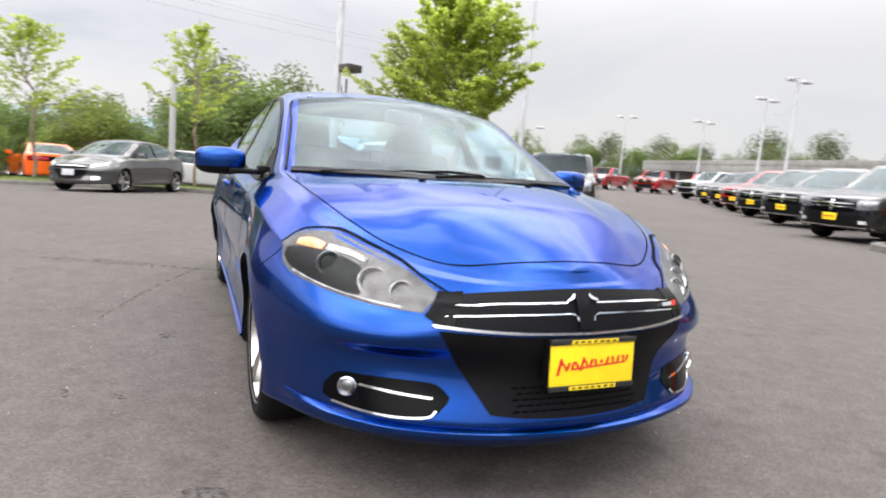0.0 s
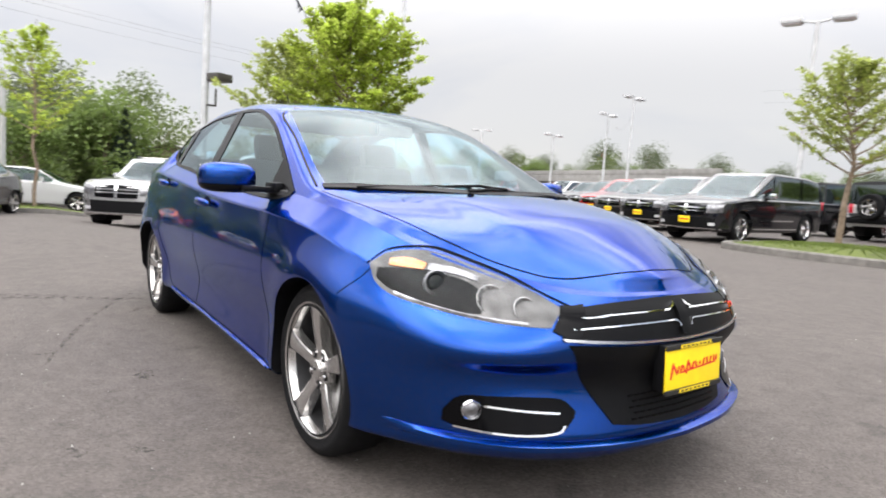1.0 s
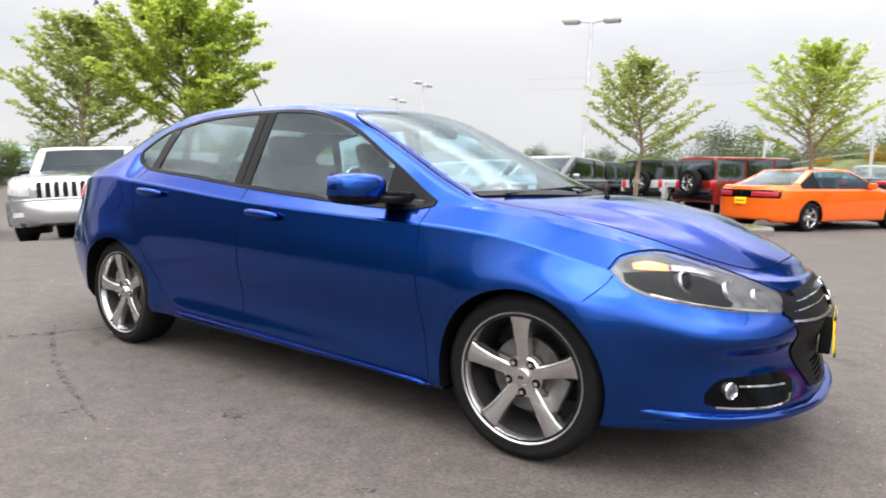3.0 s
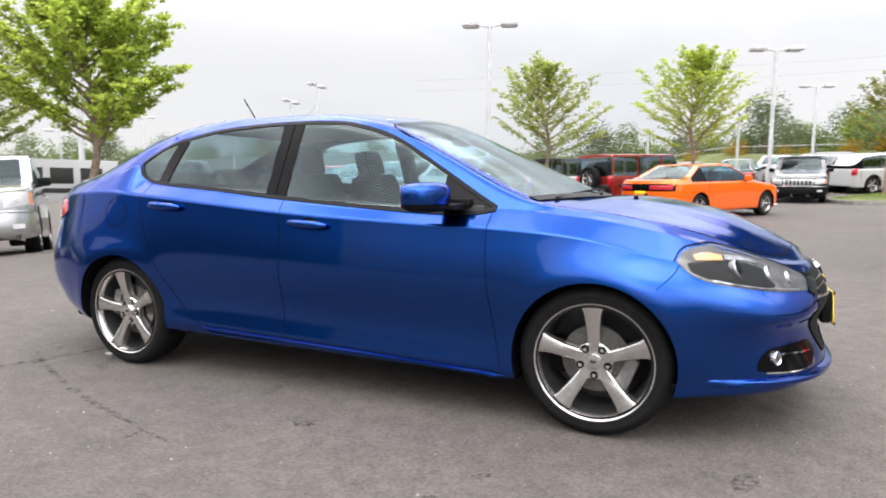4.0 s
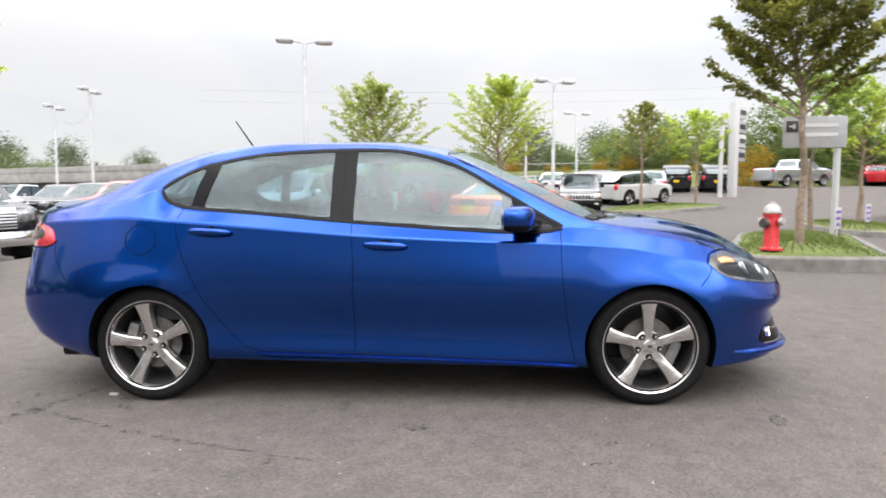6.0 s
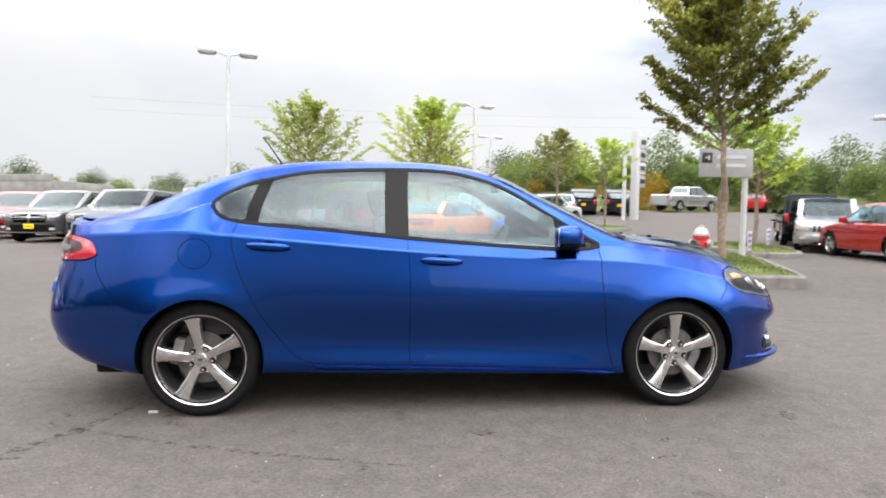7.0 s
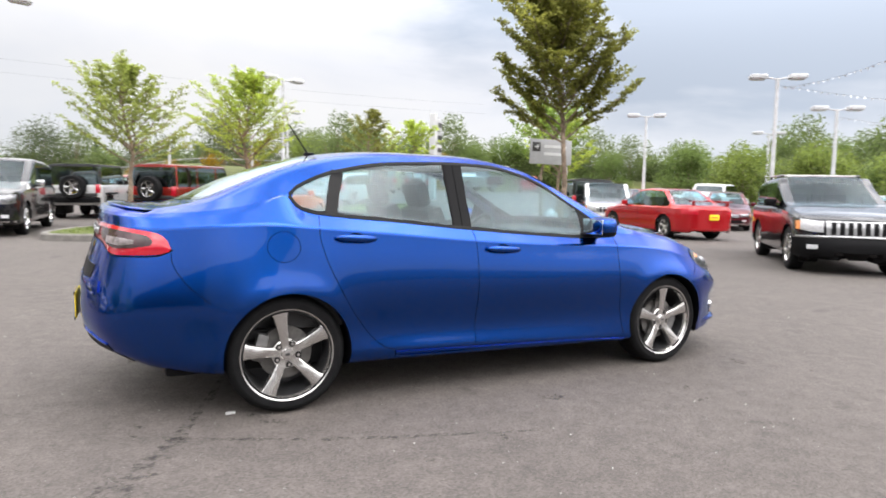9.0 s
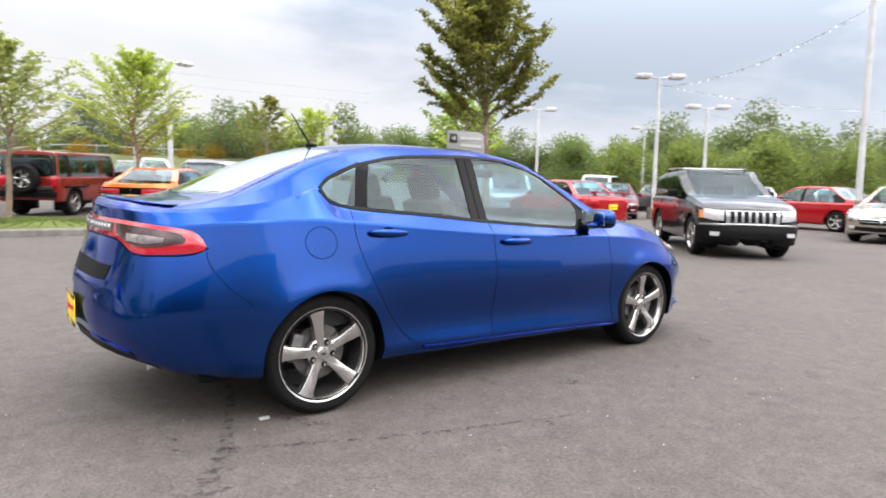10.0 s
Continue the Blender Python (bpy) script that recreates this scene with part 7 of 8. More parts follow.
BELT_ROWS = (
    # from bearing, to bearing (degrees from +x), distance, count, kinds, scale
    (184, 206, 31, 9, ("lime", "mid", "lime"), 0.5), (176, 205, 41, 11, ("olive", "dark", "olive", "mid"), 0.58), (172, 178, 33, 4, ("olive", "pine", "mid"), 0.8),
    (146, 163.5, 48, 8, ("mid", "olive", "lime"), 0.52), (126, 146, 160, 14, ("mid", "olive", "dark"), 1.35), (104, 126, 150, 12, ("olive", "mid", "dark"), 1.35),
    (74, 104, 88, 18, ("mid", "olive", "dark", "mid"), 1.0), (62, 78, 62, 10, ("mid", "lime", "mid", "olive"), 1.0), (52, 64, 58, 8, ("mid", "olive", "lime"), 0.8),
    (40, 54, 66, 10, ("mid", "olive", "mid"), 0.8), (24, 42, 58, 14, ("mid", "mid", "olive", "lime"), 0.72), (20, 34, 70, 9, ("mid", "olive"), 1.15), (2, 24, 60, 14, ("mid", "lime", "olive"), 0.75), (0, 20, 74, 8, ("mid", "olive"), 1.2),
    (64, 100, 120, 9, ("pine",), 1.6),
)
for a0, a1, dist, count, kinds, s in BELT_ROWS:
    for k in range(count):
        a = radians(lerp(a0, a1, (k + 0.5) / count) + belt_rnd.uniform(-0.6, 0.6))
        d = dist * belt_rnd.uniform(0.92, 1.1)
        x, y = d * math.cos(a), d * math.sin(a)
        copy_thing(masters[kinds[k % len(kinds)]], stand(x, y, belt_rnd.uniform(0, 360), s * SIZE[kinds[k % len(kinds)]] * belt_rnd.uniform(0.8, 1.2), -0.1))
for k in range(14):
    a = radians(lerp(60, 98, k / 13) + belt_rnd.uniform(-1, 1))
    copy_thing(masters["gorse"], stand(55 * math.cos(a), 55 * math.sin(a), belt_rnd.uniform(0, 360), belt_rnd.uniform(0.7, 1.2), 0.9))

copy_thing(masters["gorse"], stand(22.0, 45.5, 20, 1.7, 0.0))
# a row of bright young trees beyond the far row of cars
for k, (x, y) in enumerate(((31.5, 22.3), (33.9, 18.8), (36.0, 15.0), (37.5, 11.3))):
    copy_thing(masters["lime"], stand(x, y, 70 * k, 1.12 + 0.06 * (k % 3), 0.2))

# ---- poles, signs, hydrant, bridge ----
M["pole"] = mat("galvanised_pole", (0.492, 0.4981, 0.5043), 0.5, 0.0, vary=0.12, scale=6)
M["bronze_box"] = mat("dark_floodlight", (0.04, 0.035, 0.03), 0.5, vary=0.2, scale=12)
M["lamp_glass"] = mat("lamp_glass", (0.75, 0.76, 0.78), 0.2, vary=0.1, scale=10)
M["sign_white"] = mat("white_sign", (0.4428, 0.4428, 0.4366), 0.5, vary=0.05, scale=8)
M["sign_grey"] = mat("grey_sign", (0.2767, 0.2767, 0.2767), 0.5, vary=0.08, scale=8)
M["hydrant_red"] = mat("hydrant_red", (0.50, 0.025, 0.03), 0.4, vary=0.2, scale=25, bump=0.08, bump_scale=80)
M["hydrant_grey"] = mat("hydrant_silver", (0.40, 0.39, 0.375), 0.45, 0.4, vary=0.2, scale=25)
M["concrete"] = mat("bridge_concrete", (0.2376, 0.231, 0.2178), 0.9, vary=0.2, scale=1.2, bump=0.2, bump_scale=20)
M["cable"] = mat("black_cable", (0.02, 0.02, 0.02), 0.7)
M["flag"] = mat("silver_pennant", (0.75, 0.76, 0.78), 0.4, 0.1, vary=0.2, scale=20)
# silver pennants seen against bright sky: their backlit darkness is in the colour
M["flag_backlit"] = mat("backlit_pennant", (0.16, 0.16, 0.18), 0.5, vary=0.3, scale=20)
M["purple"] = mat("purple_ink", (0.12, 0.05, 0.30), 0.6, vary=0.1, scale=20)


def lamp_post(x, y, height, turn=0.0, heads=2, size=0.62, radius=0.09, label="tall pale lamp post with two flat lamp heads"):
    root = thing("lamp_post", label, "lamp post", stand(x, y, turn), "lamp posts in the lot")
    part("pole", rodded((0, 0, -0.1), (0, 0, height), radius, radius * 0.72, 12), M["pole"], root)
    part("footing", rodded((0, 0, -0.2), (0, 0, 0.45), 0.26, 0.26, 16), M["kerb"], root)
    for k in range(heads):
        s = 1 if k else -1
        part("arm", rodded((0, 0, height - 0.05), (s * 0.40, 0, height + 0.02), 0.035, 0.03, 8), M["pole"], root)
        h = part("lamp_head", boxed(s * (0.40 + size / 2), 0, height + 0.05, size, 0.46, 0.17, 0.05), M["pole"], root, "flat lamp head")
        part("lamp_glass", boxed(s * (0.40 + size / 2), 0, height - 0.045, size * 0.8, 0.36, 0.03, 0.01), M["lamp_glass"], h)
    return root


lamp_post(-6.02, 18.9, 6.75, 15)
lamp_post(3.97, 25.47, 5.9, 20)
lamp_post(7.58, 41.7, 5.3, 20)
lamp_post(20.08, 12.0, 5.9, -35)
lamp_post(25.1, 12.75, 5.2, -35)
lamp_post(23.2, 22.1, 5.5, -35)
lamp_post(-22.81, 32.1, 7.45, 95)
lamp_post(-26.4, 34.0, 6.8, 100)
lamp_post(-33.6, 36.0, 5.8, 95)
lamp_post(-40.0, 26.0, 4.6, 40, 1)
lamp_post(-48.0, 40.0, 7.2, 40)
lamp_post(18.4, 3.75, 11.5, -30, 2, radius=0.095)
lamp_post(-17.4, 10.8, 11.5, 30, 2, radius=0.095)
lamp_post(36.0, 24.0, 5.5, -35)

flood = thing("floodlight_pole", "tall grey pole with a dark box floodlight", "lamp post", stand(-15.0, 3.0))
part("pole", rodded((0, 0, -0.1), (0, 0, 11.0), 0.11, 0.08, 14), M["pole"], flood)
fb = part("floodlight", boxed(0.28, 0.22, 4.18, 0.62, 0.5, 0.22, 0.03, m=Matrix.Rotation(radians(20), 4, "Z")), M["bronze_box"], flood, "dark box floodlight")
part("bracket", boxed(0.28, 0.22, 3.62, 0.05, 0.05, 0.5, 0.01), M["bronze_box"], fb)
part("bracket", boxed(0.20, 0.12, 3.40, 0.22, 0.22, 0.04, 0.01), M["bronze_box"], fb)
solo("sign_post", rodded((0, 0, -0.1), (0, 0, 4.6), 0.11, 0.11, 12), M["sign_white"], "plain white post behind a parked sedan", "post", stand(-22.2, -1.58))
solo("sign_post", rodded((0, 0, -0.1), (0, 0, 3.1), 0.06, 0.06, 10), M["sign_white"], "plain white post behind off-roaders", "post", stand(-0.9, 26.0))
solo("sign_post", rodded((0, 0, -0.1), (0, 0, 3.4), 0.06, 0.06, 10), M["sign_white"], "plain white post behind a street tree", "post", stand(2.8, 27.0))


def pennant_line(name, a, b, sag, count, size=0.11, cloth="flag"):
    """A sagging line hung with small pennants."""
    a, b = Vector(a), Vector(b)
    root = thing(name, "sagging line of silver pennants", "pennant line")
    ps = []
    for k in range(count + 1):
        t = k / count
        p = a.lerp(b, t)
        p.z -= sag * 4 * t * (1 - t)
        ps.append(p)
    bm = bmesh.new()
    for p, q in zip(ps, ps[1:]):
        rod(bm, p, q, 0.004, 0.004, 4, False)
    part("line", bm, M["cable"], root)
    rnd = random.Random(count)
    bm = bmesh.new()
    for p in ps[1:-1]:
        d = (b - a).normalized()
        w = Vector((rnd.gauss(0, 0.5), rnd.gauss(0, 0.5), -1)).normalized()
        vs = [bm.verts.new(p - d * size * 0.4), bm.verts.new(p + d * size * 0.4), bm.verts.new(p + w * size)]
        bm.faces.new(vs)
        vs = [bm.verts.new(v.co + Vector((0.002, 0.002, 0))) for v in vs]
        bm.faces.new(vs[::-1])
    tagged(part("bunting", bm, M[cloth], root, "", False), kind="stuff")
    return root


pennant_line("pennant_line", (-14.6, 3.1, 10.6), (-17.4, 10.8, 5.2), 2.4, 90, 0.20, "flag_backlit")
pennant_line("pennant_line", (20.1, 12.0, 6.0), (38.0, 6.0, 6.2), 0.5, 60)
pennant_line("pennant_line", (25.1, 12.75, 5.3), (44.0, 8.0, 5.2), 0.4, 60)
pennant_line("pennant_line", (20.1, 12.0, 5.9), (18.4, 3.75, 7.0), 0.5, 40)
pennant_line("pennant_line", (-26.0, 34.3, 6.2), (-22.8, 32.1, 6.6), 0.4, 14)


def power_line(a, b, sag, r=0.005):
    a, b = Vector(a), Vector(b)
    d = (b - a).normalized()
    w = d.cross(Vector((0, 0, 1))).normalized()
    up = w.cross(d)
    v, f = [], []
    for k in range(25):
        t = k / 24
        p = a.lerp(b, t)
        p.z -= sag * 4 * t * (1 - t)
        v += [p + (w * math.cos(c) + up * math.sin(c)) * r for c in (0.0, 1.571, 3.142, 4.712)]
    for k in range(24):
        f += [(4 * k + j, 4 * k + (j + 1) % 4, 4 * k + 4 + (j + 1) % 4, 4 * k + 4 + j) for j in range(4)]
    tagged(new("power_line", mesh_from("power_line", v, f, M["cable"])), "thin black overhead power line", "cable")


for dz in (0.0, 0.7, 1.0):
    power_line((-40, -30, 12.5 + dz), (-46, 16, 9.5 + dz), 0.8)
for dz in (0.0, 1.2):
    power_line((-30, 62, 12 + dz), (40, 70, 13.5 + dz), 0.6)

# fire hydrant
hyd = thing("fire_hydrant", "red fire hydrant with a pale grey bonnet on a kerbed island", "fire hydrant", stand(4.80, 5.30, 25, 1, 0.235))
barrel = part("barrel", lathe(bmesh.new(), [(0.001, 0), (0.15, 0), (0.15, 0.03), (0.115, 0.035), (0.105, 0.07), (0.105, 0.50), (0.125, 0.51), (0.125, 0.545), (0.10, 0.55)], 28), M["hydrant_red"], hyd)
part("bonnet", lathe(bmesh.new(), [(0.135, 0.545), (0.135, 0.575), (0.115, 0.58), (0.105, 0.63), (0.075, 0.67), (0.04, 0.685), (0.035, 0.715), (0.001, 0.72)], 28), M["hydrant_grey"], hyd, "pale grey bonnet")
for s in (1, -1):
    part("side_outlet", rodded((0, 0, 0.43), (0, s * 0.17, 0.43), 0.05, 0.05, 16), M["hydrant_red"], hyd)
    part("outlet_cap", rodded((0, s * 0.15, 0.43), (0, s * 0.20, 0.43), 0.06, 0.05, 8), M["hydrant_grey"], hyd)
part("front_outlet", rodded((0, 0, 0.40), (-0.15, 0, 0.40), 0.07, 0.07, 18), M["hydrant_red"], hyd)
part("front_cap", rodded((-0.13, 0, 0.40), (-0.185, 0, 0.40), 0.082, 0.07, 10), M["bronze_box"], hyd)
for k in range(8):
    a = k * math.pi / 4
    part("flange_bolt", rodded((0.135 * math.cos(a), 0.135 * math.sin(a), 0.02), (0.135 * math.cos(a), 0.135 * math.sin(a), 0.05), 0.012, 0.012, 6), M["hydrant_grey"], hyd)

# grey direction sign behind the hydrant's tree
sign = thing("direction_sign", "grey panel sign with a black arrow square on a white post", "sign", stand(6.95, 8.36, -5, 1, 0.2))
part("post", rodded((0.45, 0.06, -0.1), (0.45, 0.06, 2.35), 0.06, 0.06, 12), M["sign_white"], sign)
panel_ob = part("panel", boxed(0, 0, 2.03, 1.15, 0.05, 0.60, 0.01), M["sign_grey"], sign)
part("arrow_square", boxed(-0.42, -0.03, 2.14, 0.22, 0.012, 0.22, 0.004), M["black_ink"], panel_ob, "black square with a pale arrow")
part("arrow_mark", boxed(-0.42, -0.04, 2.14, 0.11, 0.006, 0.03), M["sign_white"], panel_ob)
part("arrow_mark", boxed(-0.39, -0.04, 2.14, 0.03, 0.006, 0.10), M["sign_white"], panel_ob)
for k in range(2):
    part("text_bar", boxed(0.10, -0.03, 2.16 - 0.18 * k, 0.62, 0.008, 0.07), M["sign_white"], panel_ob)
for x, y, w in ((8.66, 9.4, 0.55), (6.7, 7.0, 0.5)):
    lawn = thing("lawn_sign", "small white lawn sign with purple bars", "sign", stand(x, y, 50, 1, 0.2))
    b = part("board", boxed(0, 0, 0.42, w, 0.012, 0.38, 0.003), M["sign_white"], lawn)
    for k in range(3):
        part("text_bar", boxed(0, -0.008, 0.53 - 0.11 * k, w * (0.8 - 0.15 * k), 0.004, 0.05), M["purple"], b)
    for s in (1, -1):
        part("stake", rodded((s * w * 0.35, 0, -0.1), (s * w * 0.35, 0, 0.3), 0.008, 0.008, 6), M["steel"], lawn)

# pylon sign with stacked panels
pyl = thing("pylon_sign", "tall white pylon with stacked dark panels", "sign", stand(15.3, 33.1, 40))
part("column", boxed(0, 0, 2.7, 0.42, 0.42, 5.8, 0.04), M["sign_white"], pyl)
for k in range(4):
    pb = part("panel", boxed(0.62, 0, 4.9 - 0.82 * k, 0.85, 0.35, 0.74, 0.03), M["sign_grey"] if k % 2 else M["sign_white"], pyl)
    part("panel_bar", boxed(0.62, -0.19, 4.9 - 0.82 * k, 0.6, 0.02, 0.28), M["black_ink"] if k % 2 else M["bronze_box"], pb)
part("side_post", rodded((-0.8, 0.3, -0.2), (-0.8, 0.3, 4.6), 0.12, 0.12, 12), M["sign_white"], pyl)

# white banner on a trailer behind the lime tree
ban = thing("banner", "white banner with bold black lettering blocks", "banner", stand(-12.0, 6.05, 62))
part("sheet", boxed(0, 0, 1.45, 2.7, 0.05, 1.0, 0.01), M["sign_white"], ban)
for k in range(3):
    part("letter_block", boxed(-0.42 + 0.60 * k, -0.03, 1.58, 0.46, 0.01, 0.36, 0.004), M["black_ink"], ban)
part("text_bar", boxed(0.25, -0.03, 1.24, 1.9, 0.01, 0.10), M["black_ink"], ban)
for s in (1, -1):
    part("leg", rodded((s * 1.25, 0.05, -0.1), (s * 1.25, 0.05, 1.95), 0.04, 0.04, 8), M["pole"], ban)

# the concrete road bridge and the bank beyond the lot
bridge = thing("road_bridge", "long concrete road bridge over the far lane", "bridge", kind="structure")
bx0, by0, bx1, by1 = -104.0, 91.0, -36.0, 67.0
bd = Vector((bx1 - bx0, by1 - by0, 0))
turn = math.degrees(math.atan2(bd.y, bd.x))
bm_at = Matrix.Translation((bx0, by0, 0)) @ Matrix.Rotation(radians(turn), 4, "Z")
part("deck", boxed(bd.length / 2, 4, 4.25, bd.length, 9, 1.3, 0.1, m=bm_at), M["concrete"], bridge)
part("parapet", boxed(bd.length / 2, -0.4, 5.2, bd.length, 0.3, 0.75, 0.05, m=bm_at), M["concrete"], bridge)
for k in range(6):
    part("pier", boxed(bd.length * (k + 0.3) / 6, 4, 1.4, 1.3, 7, 4.4, 0.1, m=bm_at), M["concrete"], bridge)


def bank(points, height, width, label, material):
    """A grassed bank along a line."""
    bm = bmesh.new()
    prof = ((width, -0.3), (width * 0.5, height * 0.55), (width * 0.15, height), (-width * 0.3, height * 1.02), (-width, height * 0.9), (-width * 1.4, -0.3))
    f = seg_curve(points)
    rows = []
    n = 60
    for i in range(n + 1):
        p, q = f(i / n), f(min(1, (i + 1) / n)) - f(max(0, (i - 1) / n))
        d = Vector((-q[1], q[0])).normalized()
        rows.append([bm.verts.new((p[0] + d.x * o, p[1] + d.y * o, ground_z(p[0] + d.x * o, p[1] + d.y * o) + h + noise.noise((p[0] * 0.2, o, 0)) * 0.3)) for o, h in prof])
    for a, b in zip(rows, rows[1:]):
        for j in range(len(prof) - 1):
            bm.faces.new((a[j], b[j], b[j + 1], a[j + 1]))
    solo("grass_bank", bm, material, label, "bank", kind="structure")


M["bank"] = mat("rough_grass", (0.07036, 0.08118, 0.01894), 0.95, vary=0.35, scale=1.2, bump=0.6, bump_scale=15, big=0.35)
# the haze of distance is put into the hills' blue-green colour
M["hill"] = mat("hazy_hill", (0.26, 0.33, 0.38), 0.95, vary=0.15, scale=0.05)
bank([(48, 50), (20, 54), (-5, 58), (-20, 62)], 1.9, 9, "rough grassed bank behind the lot", M["bank"])
bank([(-14, 61.5), (-26, 66), (-40, 73)], 3.3, 8, "grassed bank beside the bridge", M["bank"])
bank([(48, 44), (30, 48), (22, 51)], 1.6, 5, "hedge-topped bank at the exit", M["bank"])
rail = thing("guard_rail", "pale guard rail along the bank", "guard rail")
rb = bmesh.new()
for k in range(40):
    x = lerp(-18, 26, k / 39)
    y = lerp(59.5, 54.5, k / 39)
    z = ground_z(x, y) + 2.55
    x2, y2 = lerp(-18, 26, (k + 1) / 39), lerp(59.5, 54.5, (k + 1) / 39)
    rod(rb, (x, y, z), (x2, y2, ground_z(x2, y2) + 2.55), 0.045, 0.045, 6, False)
part("beam", rb, M["sign_grey"], rail)
for k in range(20):
    x, y = lerp(-18, 26, k / 19), lerp(59.5, 54.5, k / 19)
    part("rail_post", boxed(x, y, ground_z(x, y) + 2.1, 0.10, 0.10, 0.9, 0.01), M["kerb"], rail)
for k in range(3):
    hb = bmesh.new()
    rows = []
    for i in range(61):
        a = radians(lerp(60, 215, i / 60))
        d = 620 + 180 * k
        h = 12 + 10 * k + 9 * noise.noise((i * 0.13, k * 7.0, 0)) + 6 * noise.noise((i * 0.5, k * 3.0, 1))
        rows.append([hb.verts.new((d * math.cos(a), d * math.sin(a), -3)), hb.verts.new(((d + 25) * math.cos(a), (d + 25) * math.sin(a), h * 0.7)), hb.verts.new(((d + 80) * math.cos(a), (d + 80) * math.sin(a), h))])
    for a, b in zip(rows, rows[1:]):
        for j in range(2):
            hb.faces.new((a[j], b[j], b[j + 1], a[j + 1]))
    solo("hill", hb, M["hill"], "low hills on the horizon with distance haze in their colour", "hill", kind="structure")

# house gable beyond the trees
house = thing("house", "tan gabled house beyond the trees", "house", stand(-36.0, 6.6, -12, 0.85, -0.25))
M["siding"] = mat("tan_siding", (0.3444, 0.2706, 0.1968), 0.8, vary=0.15, scale=3)
M["shingle"] = mat("brown_shingle", (0.07, 0.055, 0.05), 0.9, vary=0.25, scale=4, bump=0.3, bump_scale=20)
hb = bmesh.new()
vs = [hb.verts.new((x, y, z)) for x in (0, -9) for y, z in ((-4, -0.5), (4, -0.5), (4, 2.6), (0, 4.2), (-4, 2.6))]
hb.faces.new(vs[:5])
hb.faces.new(vs[5:][::-1])
for k in range(5):
    hb.faces.new((vs[k], vs[5 + k], vs[5 + (k + 1) % 5], vs[(k + 1) % 5]))
part("wall", hb, M["siding"], house, "", False)
for s in (1, -1):
    a = math.degrees(math.atan2(1.6, 4))
    part("roof", boxed(0, 0, 0, 9.8, 4.7, 0.16, 0.02, m=Matrix.Translation((-4.5, s * 2.15, 3.46)) @ Matrix.Rotation(radians(-s * a), 4, "X")), M["shingle"], house)
part("window", boxed(0.03, 0, 2.6, 0.08, 1.2, 0.9, 0.01), M["gloss"], house)

# far flag beyond the bridge
fp = thing("flag_pole", "tall white pole with a striped red flag", "flag pole", stand(-117.6, 140.0, 40))
part("pole", rodded((0, 0, -0.2), (0, 0, 14.2), 0.12, 0.07, 10), M["pole"], fp)
fl = part("flag", boxed(1.45, 0, 13.2, 2.8, 0.04, 1.6, 0.01), M["red_ink"], fp, "red striped flag")
for k in range(3):
    part("stripe", boxed(1.45, 0, 12.62 + 0.5 * k, 2.8, 0.06, 0.16), M["sign_white"], fl)
part("canton", boxed(0.65, 0, 13.6, 1.15, 0.08, 0.8), M["blue_ink"], fl)

# ---- marks and grit on the asphalt ----
def blotch_material(name, color, cover=0.5, scale=30.0):
    """A thin stain that breaks up into specks."""
    m = mat(name, color, 0.85, vary=0.3, scale=25)
    n, l = m.node_tree.nodes, m.node_tree.links
    t, tc, mr = n.new("ShaderNodeTexNoise"), n.new("ShaderNodeTexCoord"), n.new("ShaderNodeMapRange")
    t.inputs["Scale"].default_value, t.inputs["Detail"].default_value, t.inputs["Roughness"].default_value = scale, 8, 0.7
    l.new(tc.outputs["Object"], t.inputs["Vector"])
    mr.inputs["From Min"].default_value, mr.inputs["From Max"].default_value = 0.62 - 0.3 * cover, 0.78 - 0.3 * cover
    mr.inputs["To Max"].default_value = 0.6
    l.new(t.outputs["Fac"], mr.inputs["Value"])
    tr, mx = n.new("ShaderNodeBsdfTransparent"), n.new("ShaderNodeMixShader")
    l.new(mr.outputs["Result"], mx.inputs["Fac"])
    l.new(tr.outputs["BSDF"], mx.inputs[1])
    l.new(n["Principled BSDF"].outputs["BSDF"], mx.inputs[2])
    l.new(mx.outputs["Shader"], n["Material Output"].inputs["Surface"])
    return m


M["streak"] = blotch_material("damp_dirt_streak", (0.036, 0.033, 0.031), 0.5, 22)
M["spot"] = blotch_material("oil_spot", (0.025, 0.023, 0.022), 0.55, 34)
M["grit"] = mat("pale_grit", (0.2165, 0.2084, 0.1948), 0.8, vary=0.3, scale=40, random_hue=0.5)


def streak(name, label, rows, material, seed):
    """A flat stain along a line: rows of (x, y, half width), with a ragged edge."""
    rnd = random.Random(seed)
    f = smooth_curve([(k, *r) for k, r in enumerate(rows)])
    n = 14 * (len(rows) - 1)
    bm = bmesh.new()
    out = []
    for i in range(n + 1):
        s = (len(rows) - 1) * i / n
        p, q = f(s), f(min(len(rows) - 1, s + 0.05)) - f(max(0, s - 0.05))
        d = Vector((-q[1], q[0])).normalized()
        w0, w1 = p[2] * rnd.uniform(0.6, 1.25), p[2] * rnd.uniform(0.6, 1.25)
        out.append([bm.verts.new((p[0] + d.x * o, p[1] + d.y * o, ground_z(p[0] + d.x * o, p[1] + d.y * o) + 0.004)) for o in (-w0, 0, w1)])
    for a, b in zip(out, out[1:]):
        for j in range(2):
            bm.faces.new((a[j], b[j], b[j + 1], a[j + 1]))
    solo(name, bm, material, label, "stain")


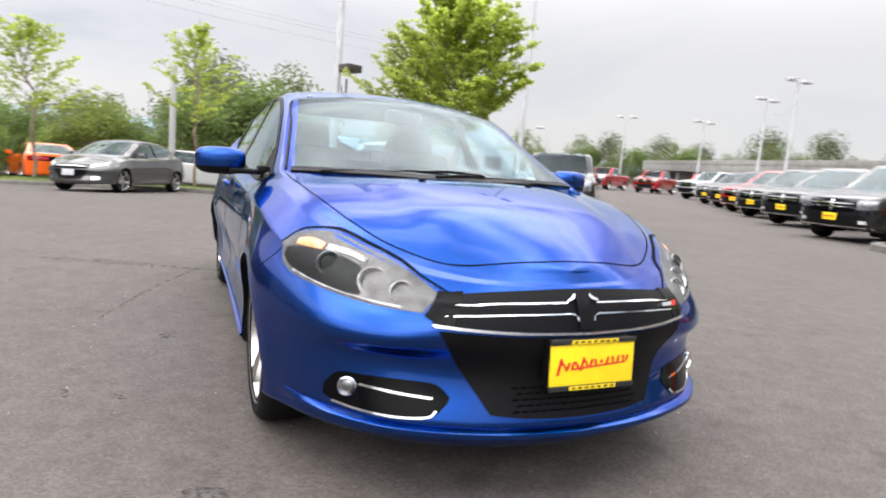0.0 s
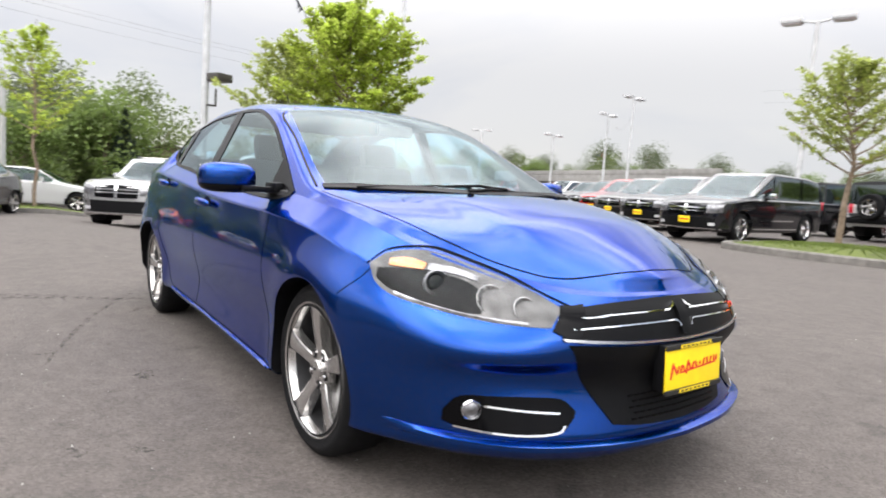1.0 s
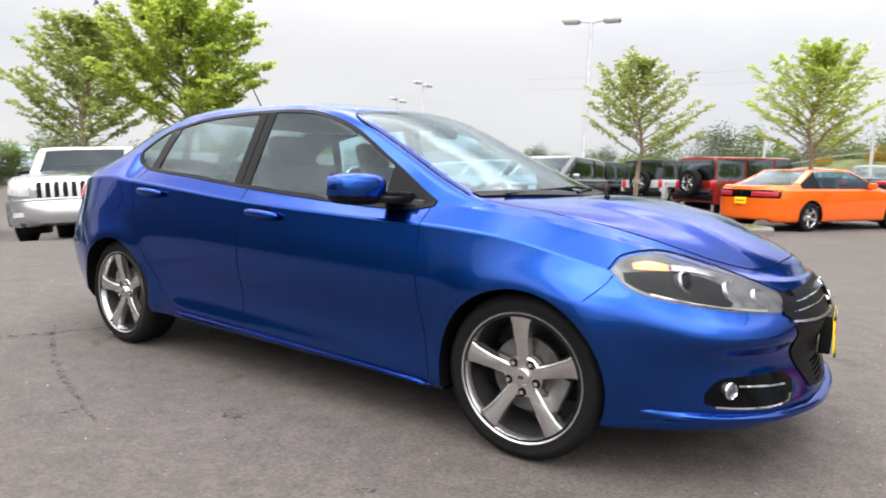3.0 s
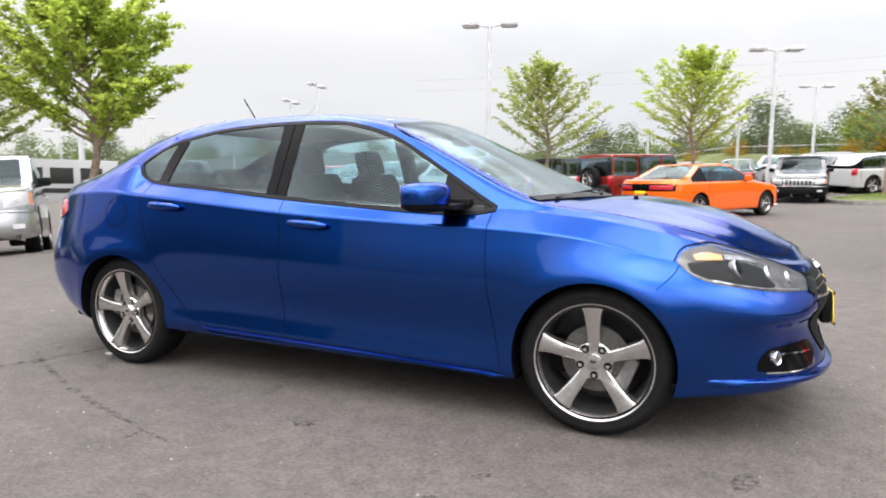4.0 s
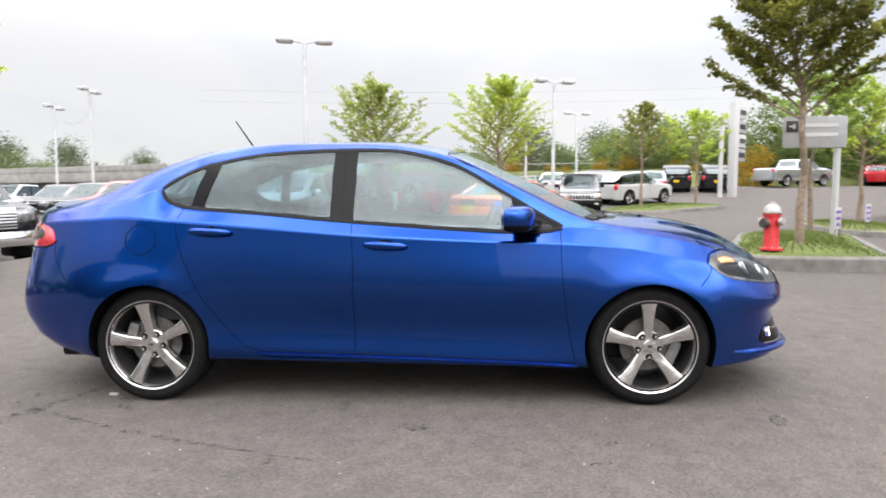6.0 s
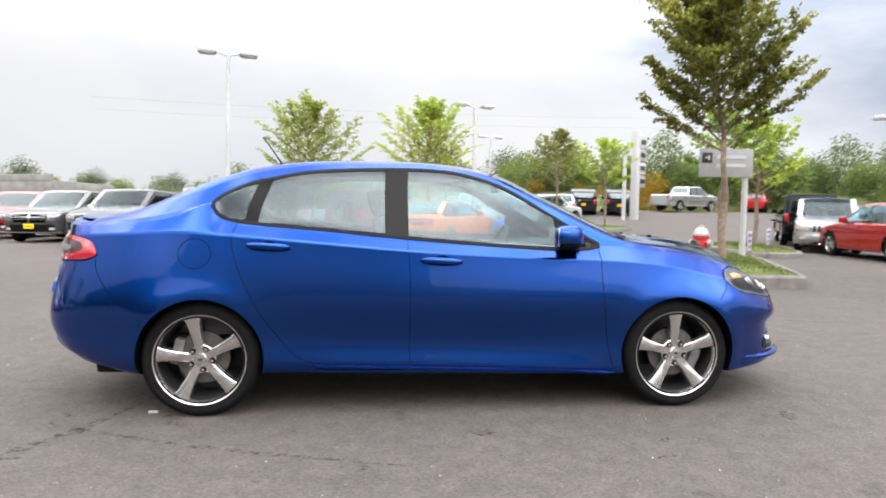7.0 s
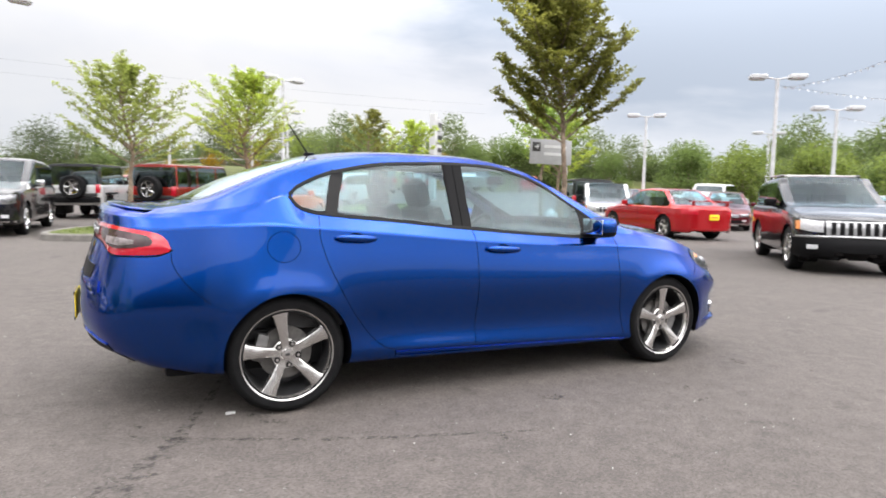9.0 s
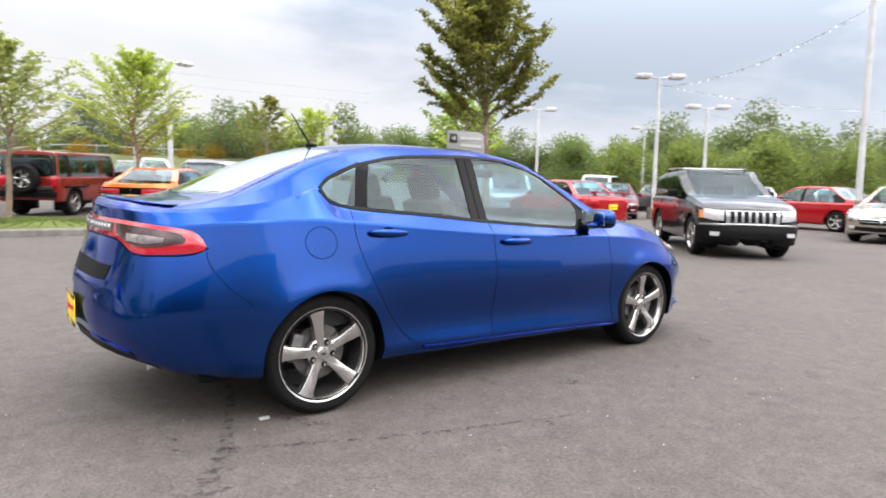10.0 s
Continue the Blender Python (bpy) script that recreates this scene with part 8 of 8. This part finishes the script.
def spot(x, y, rx, ry, turn, seed, label="small dark oil spot on the asphalt"):
    rnd = random.Random(seed)
    bm = bmesh.new()
    c, s = math.cos(radians(turn)), math.sin(radians(turn))
    vs = []
    for k in range(26):
        a = 2 * math.pi * k / 26
        r = rnd.uniform(0.6, 1.15)
        u, v = rx * r * math.cos(a), ry * r * math.sin(a)
        px, py = x + c * u - s * v, y + s * u + c * v
        vs.append(bm.verts.new((px, py, ground_z(px, py) + 0.004)))
    bm.faces.new(vs)
    solo("oil_spot", bm, M["spot"], label, "stain")


streak("dirt_streak", "dark damp streak on the asphalt behind a rear tyre", [(-1.60, -0.10, 0.015), (-1.70, -0.45, 0.022), (-1.82, -0.78, 0.028), (-1.95, -1.14, 0.055), (-2.09, -1.34, 0.09), (-2.22, -1.62, 0.11), (-2.36, -1.95, 0.10), (-2.5, -2.3, 0.05)], M["streak"], 4)
streak("crack_line", "broken dark crack across the asphalt beside the sedan", [(-1.99, -0.98, 0.010), (-1.70, -1.12, 0.016), (-1.27, -1.30, 0.018), (-0.78, -1.46, 0.016), (-0.2, -1.62, 0.008)], M["streak"], 5)
streak("crack_line", "faint dark crack across the asphalt", [(3.0, 2.2, 0.010), (3.8, 1.9, 0.018), (4.6, 1.7, 0.022), (5.4, 1.5, 0.010)], M["streak"], 6)
for k, (x, y, rx, ry) in enumerate(((0.13, -1.22, 0.10, 0.05), (0.96, -1.59, 0.055, 0.03), (1.05, -1.39, 0.05, 0.025), (1.92, -1.07, 0.09, 0.05), (-0.45, -1.62, 0.05, 0.02), (-2.08, -0.79, 0.05, 0.02), (-2.1, -0.91, 0.04, 0.015), (-1.52, -0.86, 0.10, 0.03),
                                     (-1.45, -0.98, 0.09, 0.035), (1.6, -1.75, 0.03, 0.02), (-0.9, -1.72, 0.03, 0.012), (2.2, -1.45, 0.03, 0.015))):
    spot(x, y, rx, ry, 20 * k, 70 + k)
solo("paper_scrap", boxed(-1.635, -0.775, 0.0, 0.05, 0.022, 0.012, 0.003), M["sign_white"], "small crumpled white scrap beside a tyre", "litter", Matrix.Translation((0, 0, ground_z(-1.635, -0.775) + 0.006)))
# pale grit scattered over the near asphalt
grit_rnd = random.Random(17)
gv, gf = [], []
for _ in range(3600):
    x, y = grit_rnd.uniform(-5.5, 7.0), grit_rnd.uniform(-4.2, 4.5)
    if noise.noise((x * 0.9, y * 0.9, 3.0)) < grit_rnd.uniform(-0.6, 0.45):
        continue
    r = 0.0022 + 0.0042 * grit_rnd.random() ** 3
    z = ground_z(x, y)
    k = len(gv)
    gv += [(x - r, y - r * grit_rnd.uniform(0.3, 1), z - 0.001), (x + r, y - r * 0.8, z - 0.001), (x + r * grit_rnd.uniform(0.2, 1), y + r, z - 0.001), (x - r * 0.7, y + r, z - 0.001), (x, y, z + r * grit_rnd.uniform(0.8, 1.5))]
    gf += [(k, k + 1, k + 4), (k + 1, k + 2, k + 4), (k + 2, k + 3, k + 4), (k + 3, k, k + 4)]
tagged(new("grit", mesh_from("grit", gv, gf, M["grit"], False)), "loose pale grit scattered over the asphalt", "grit", kind="stuff")
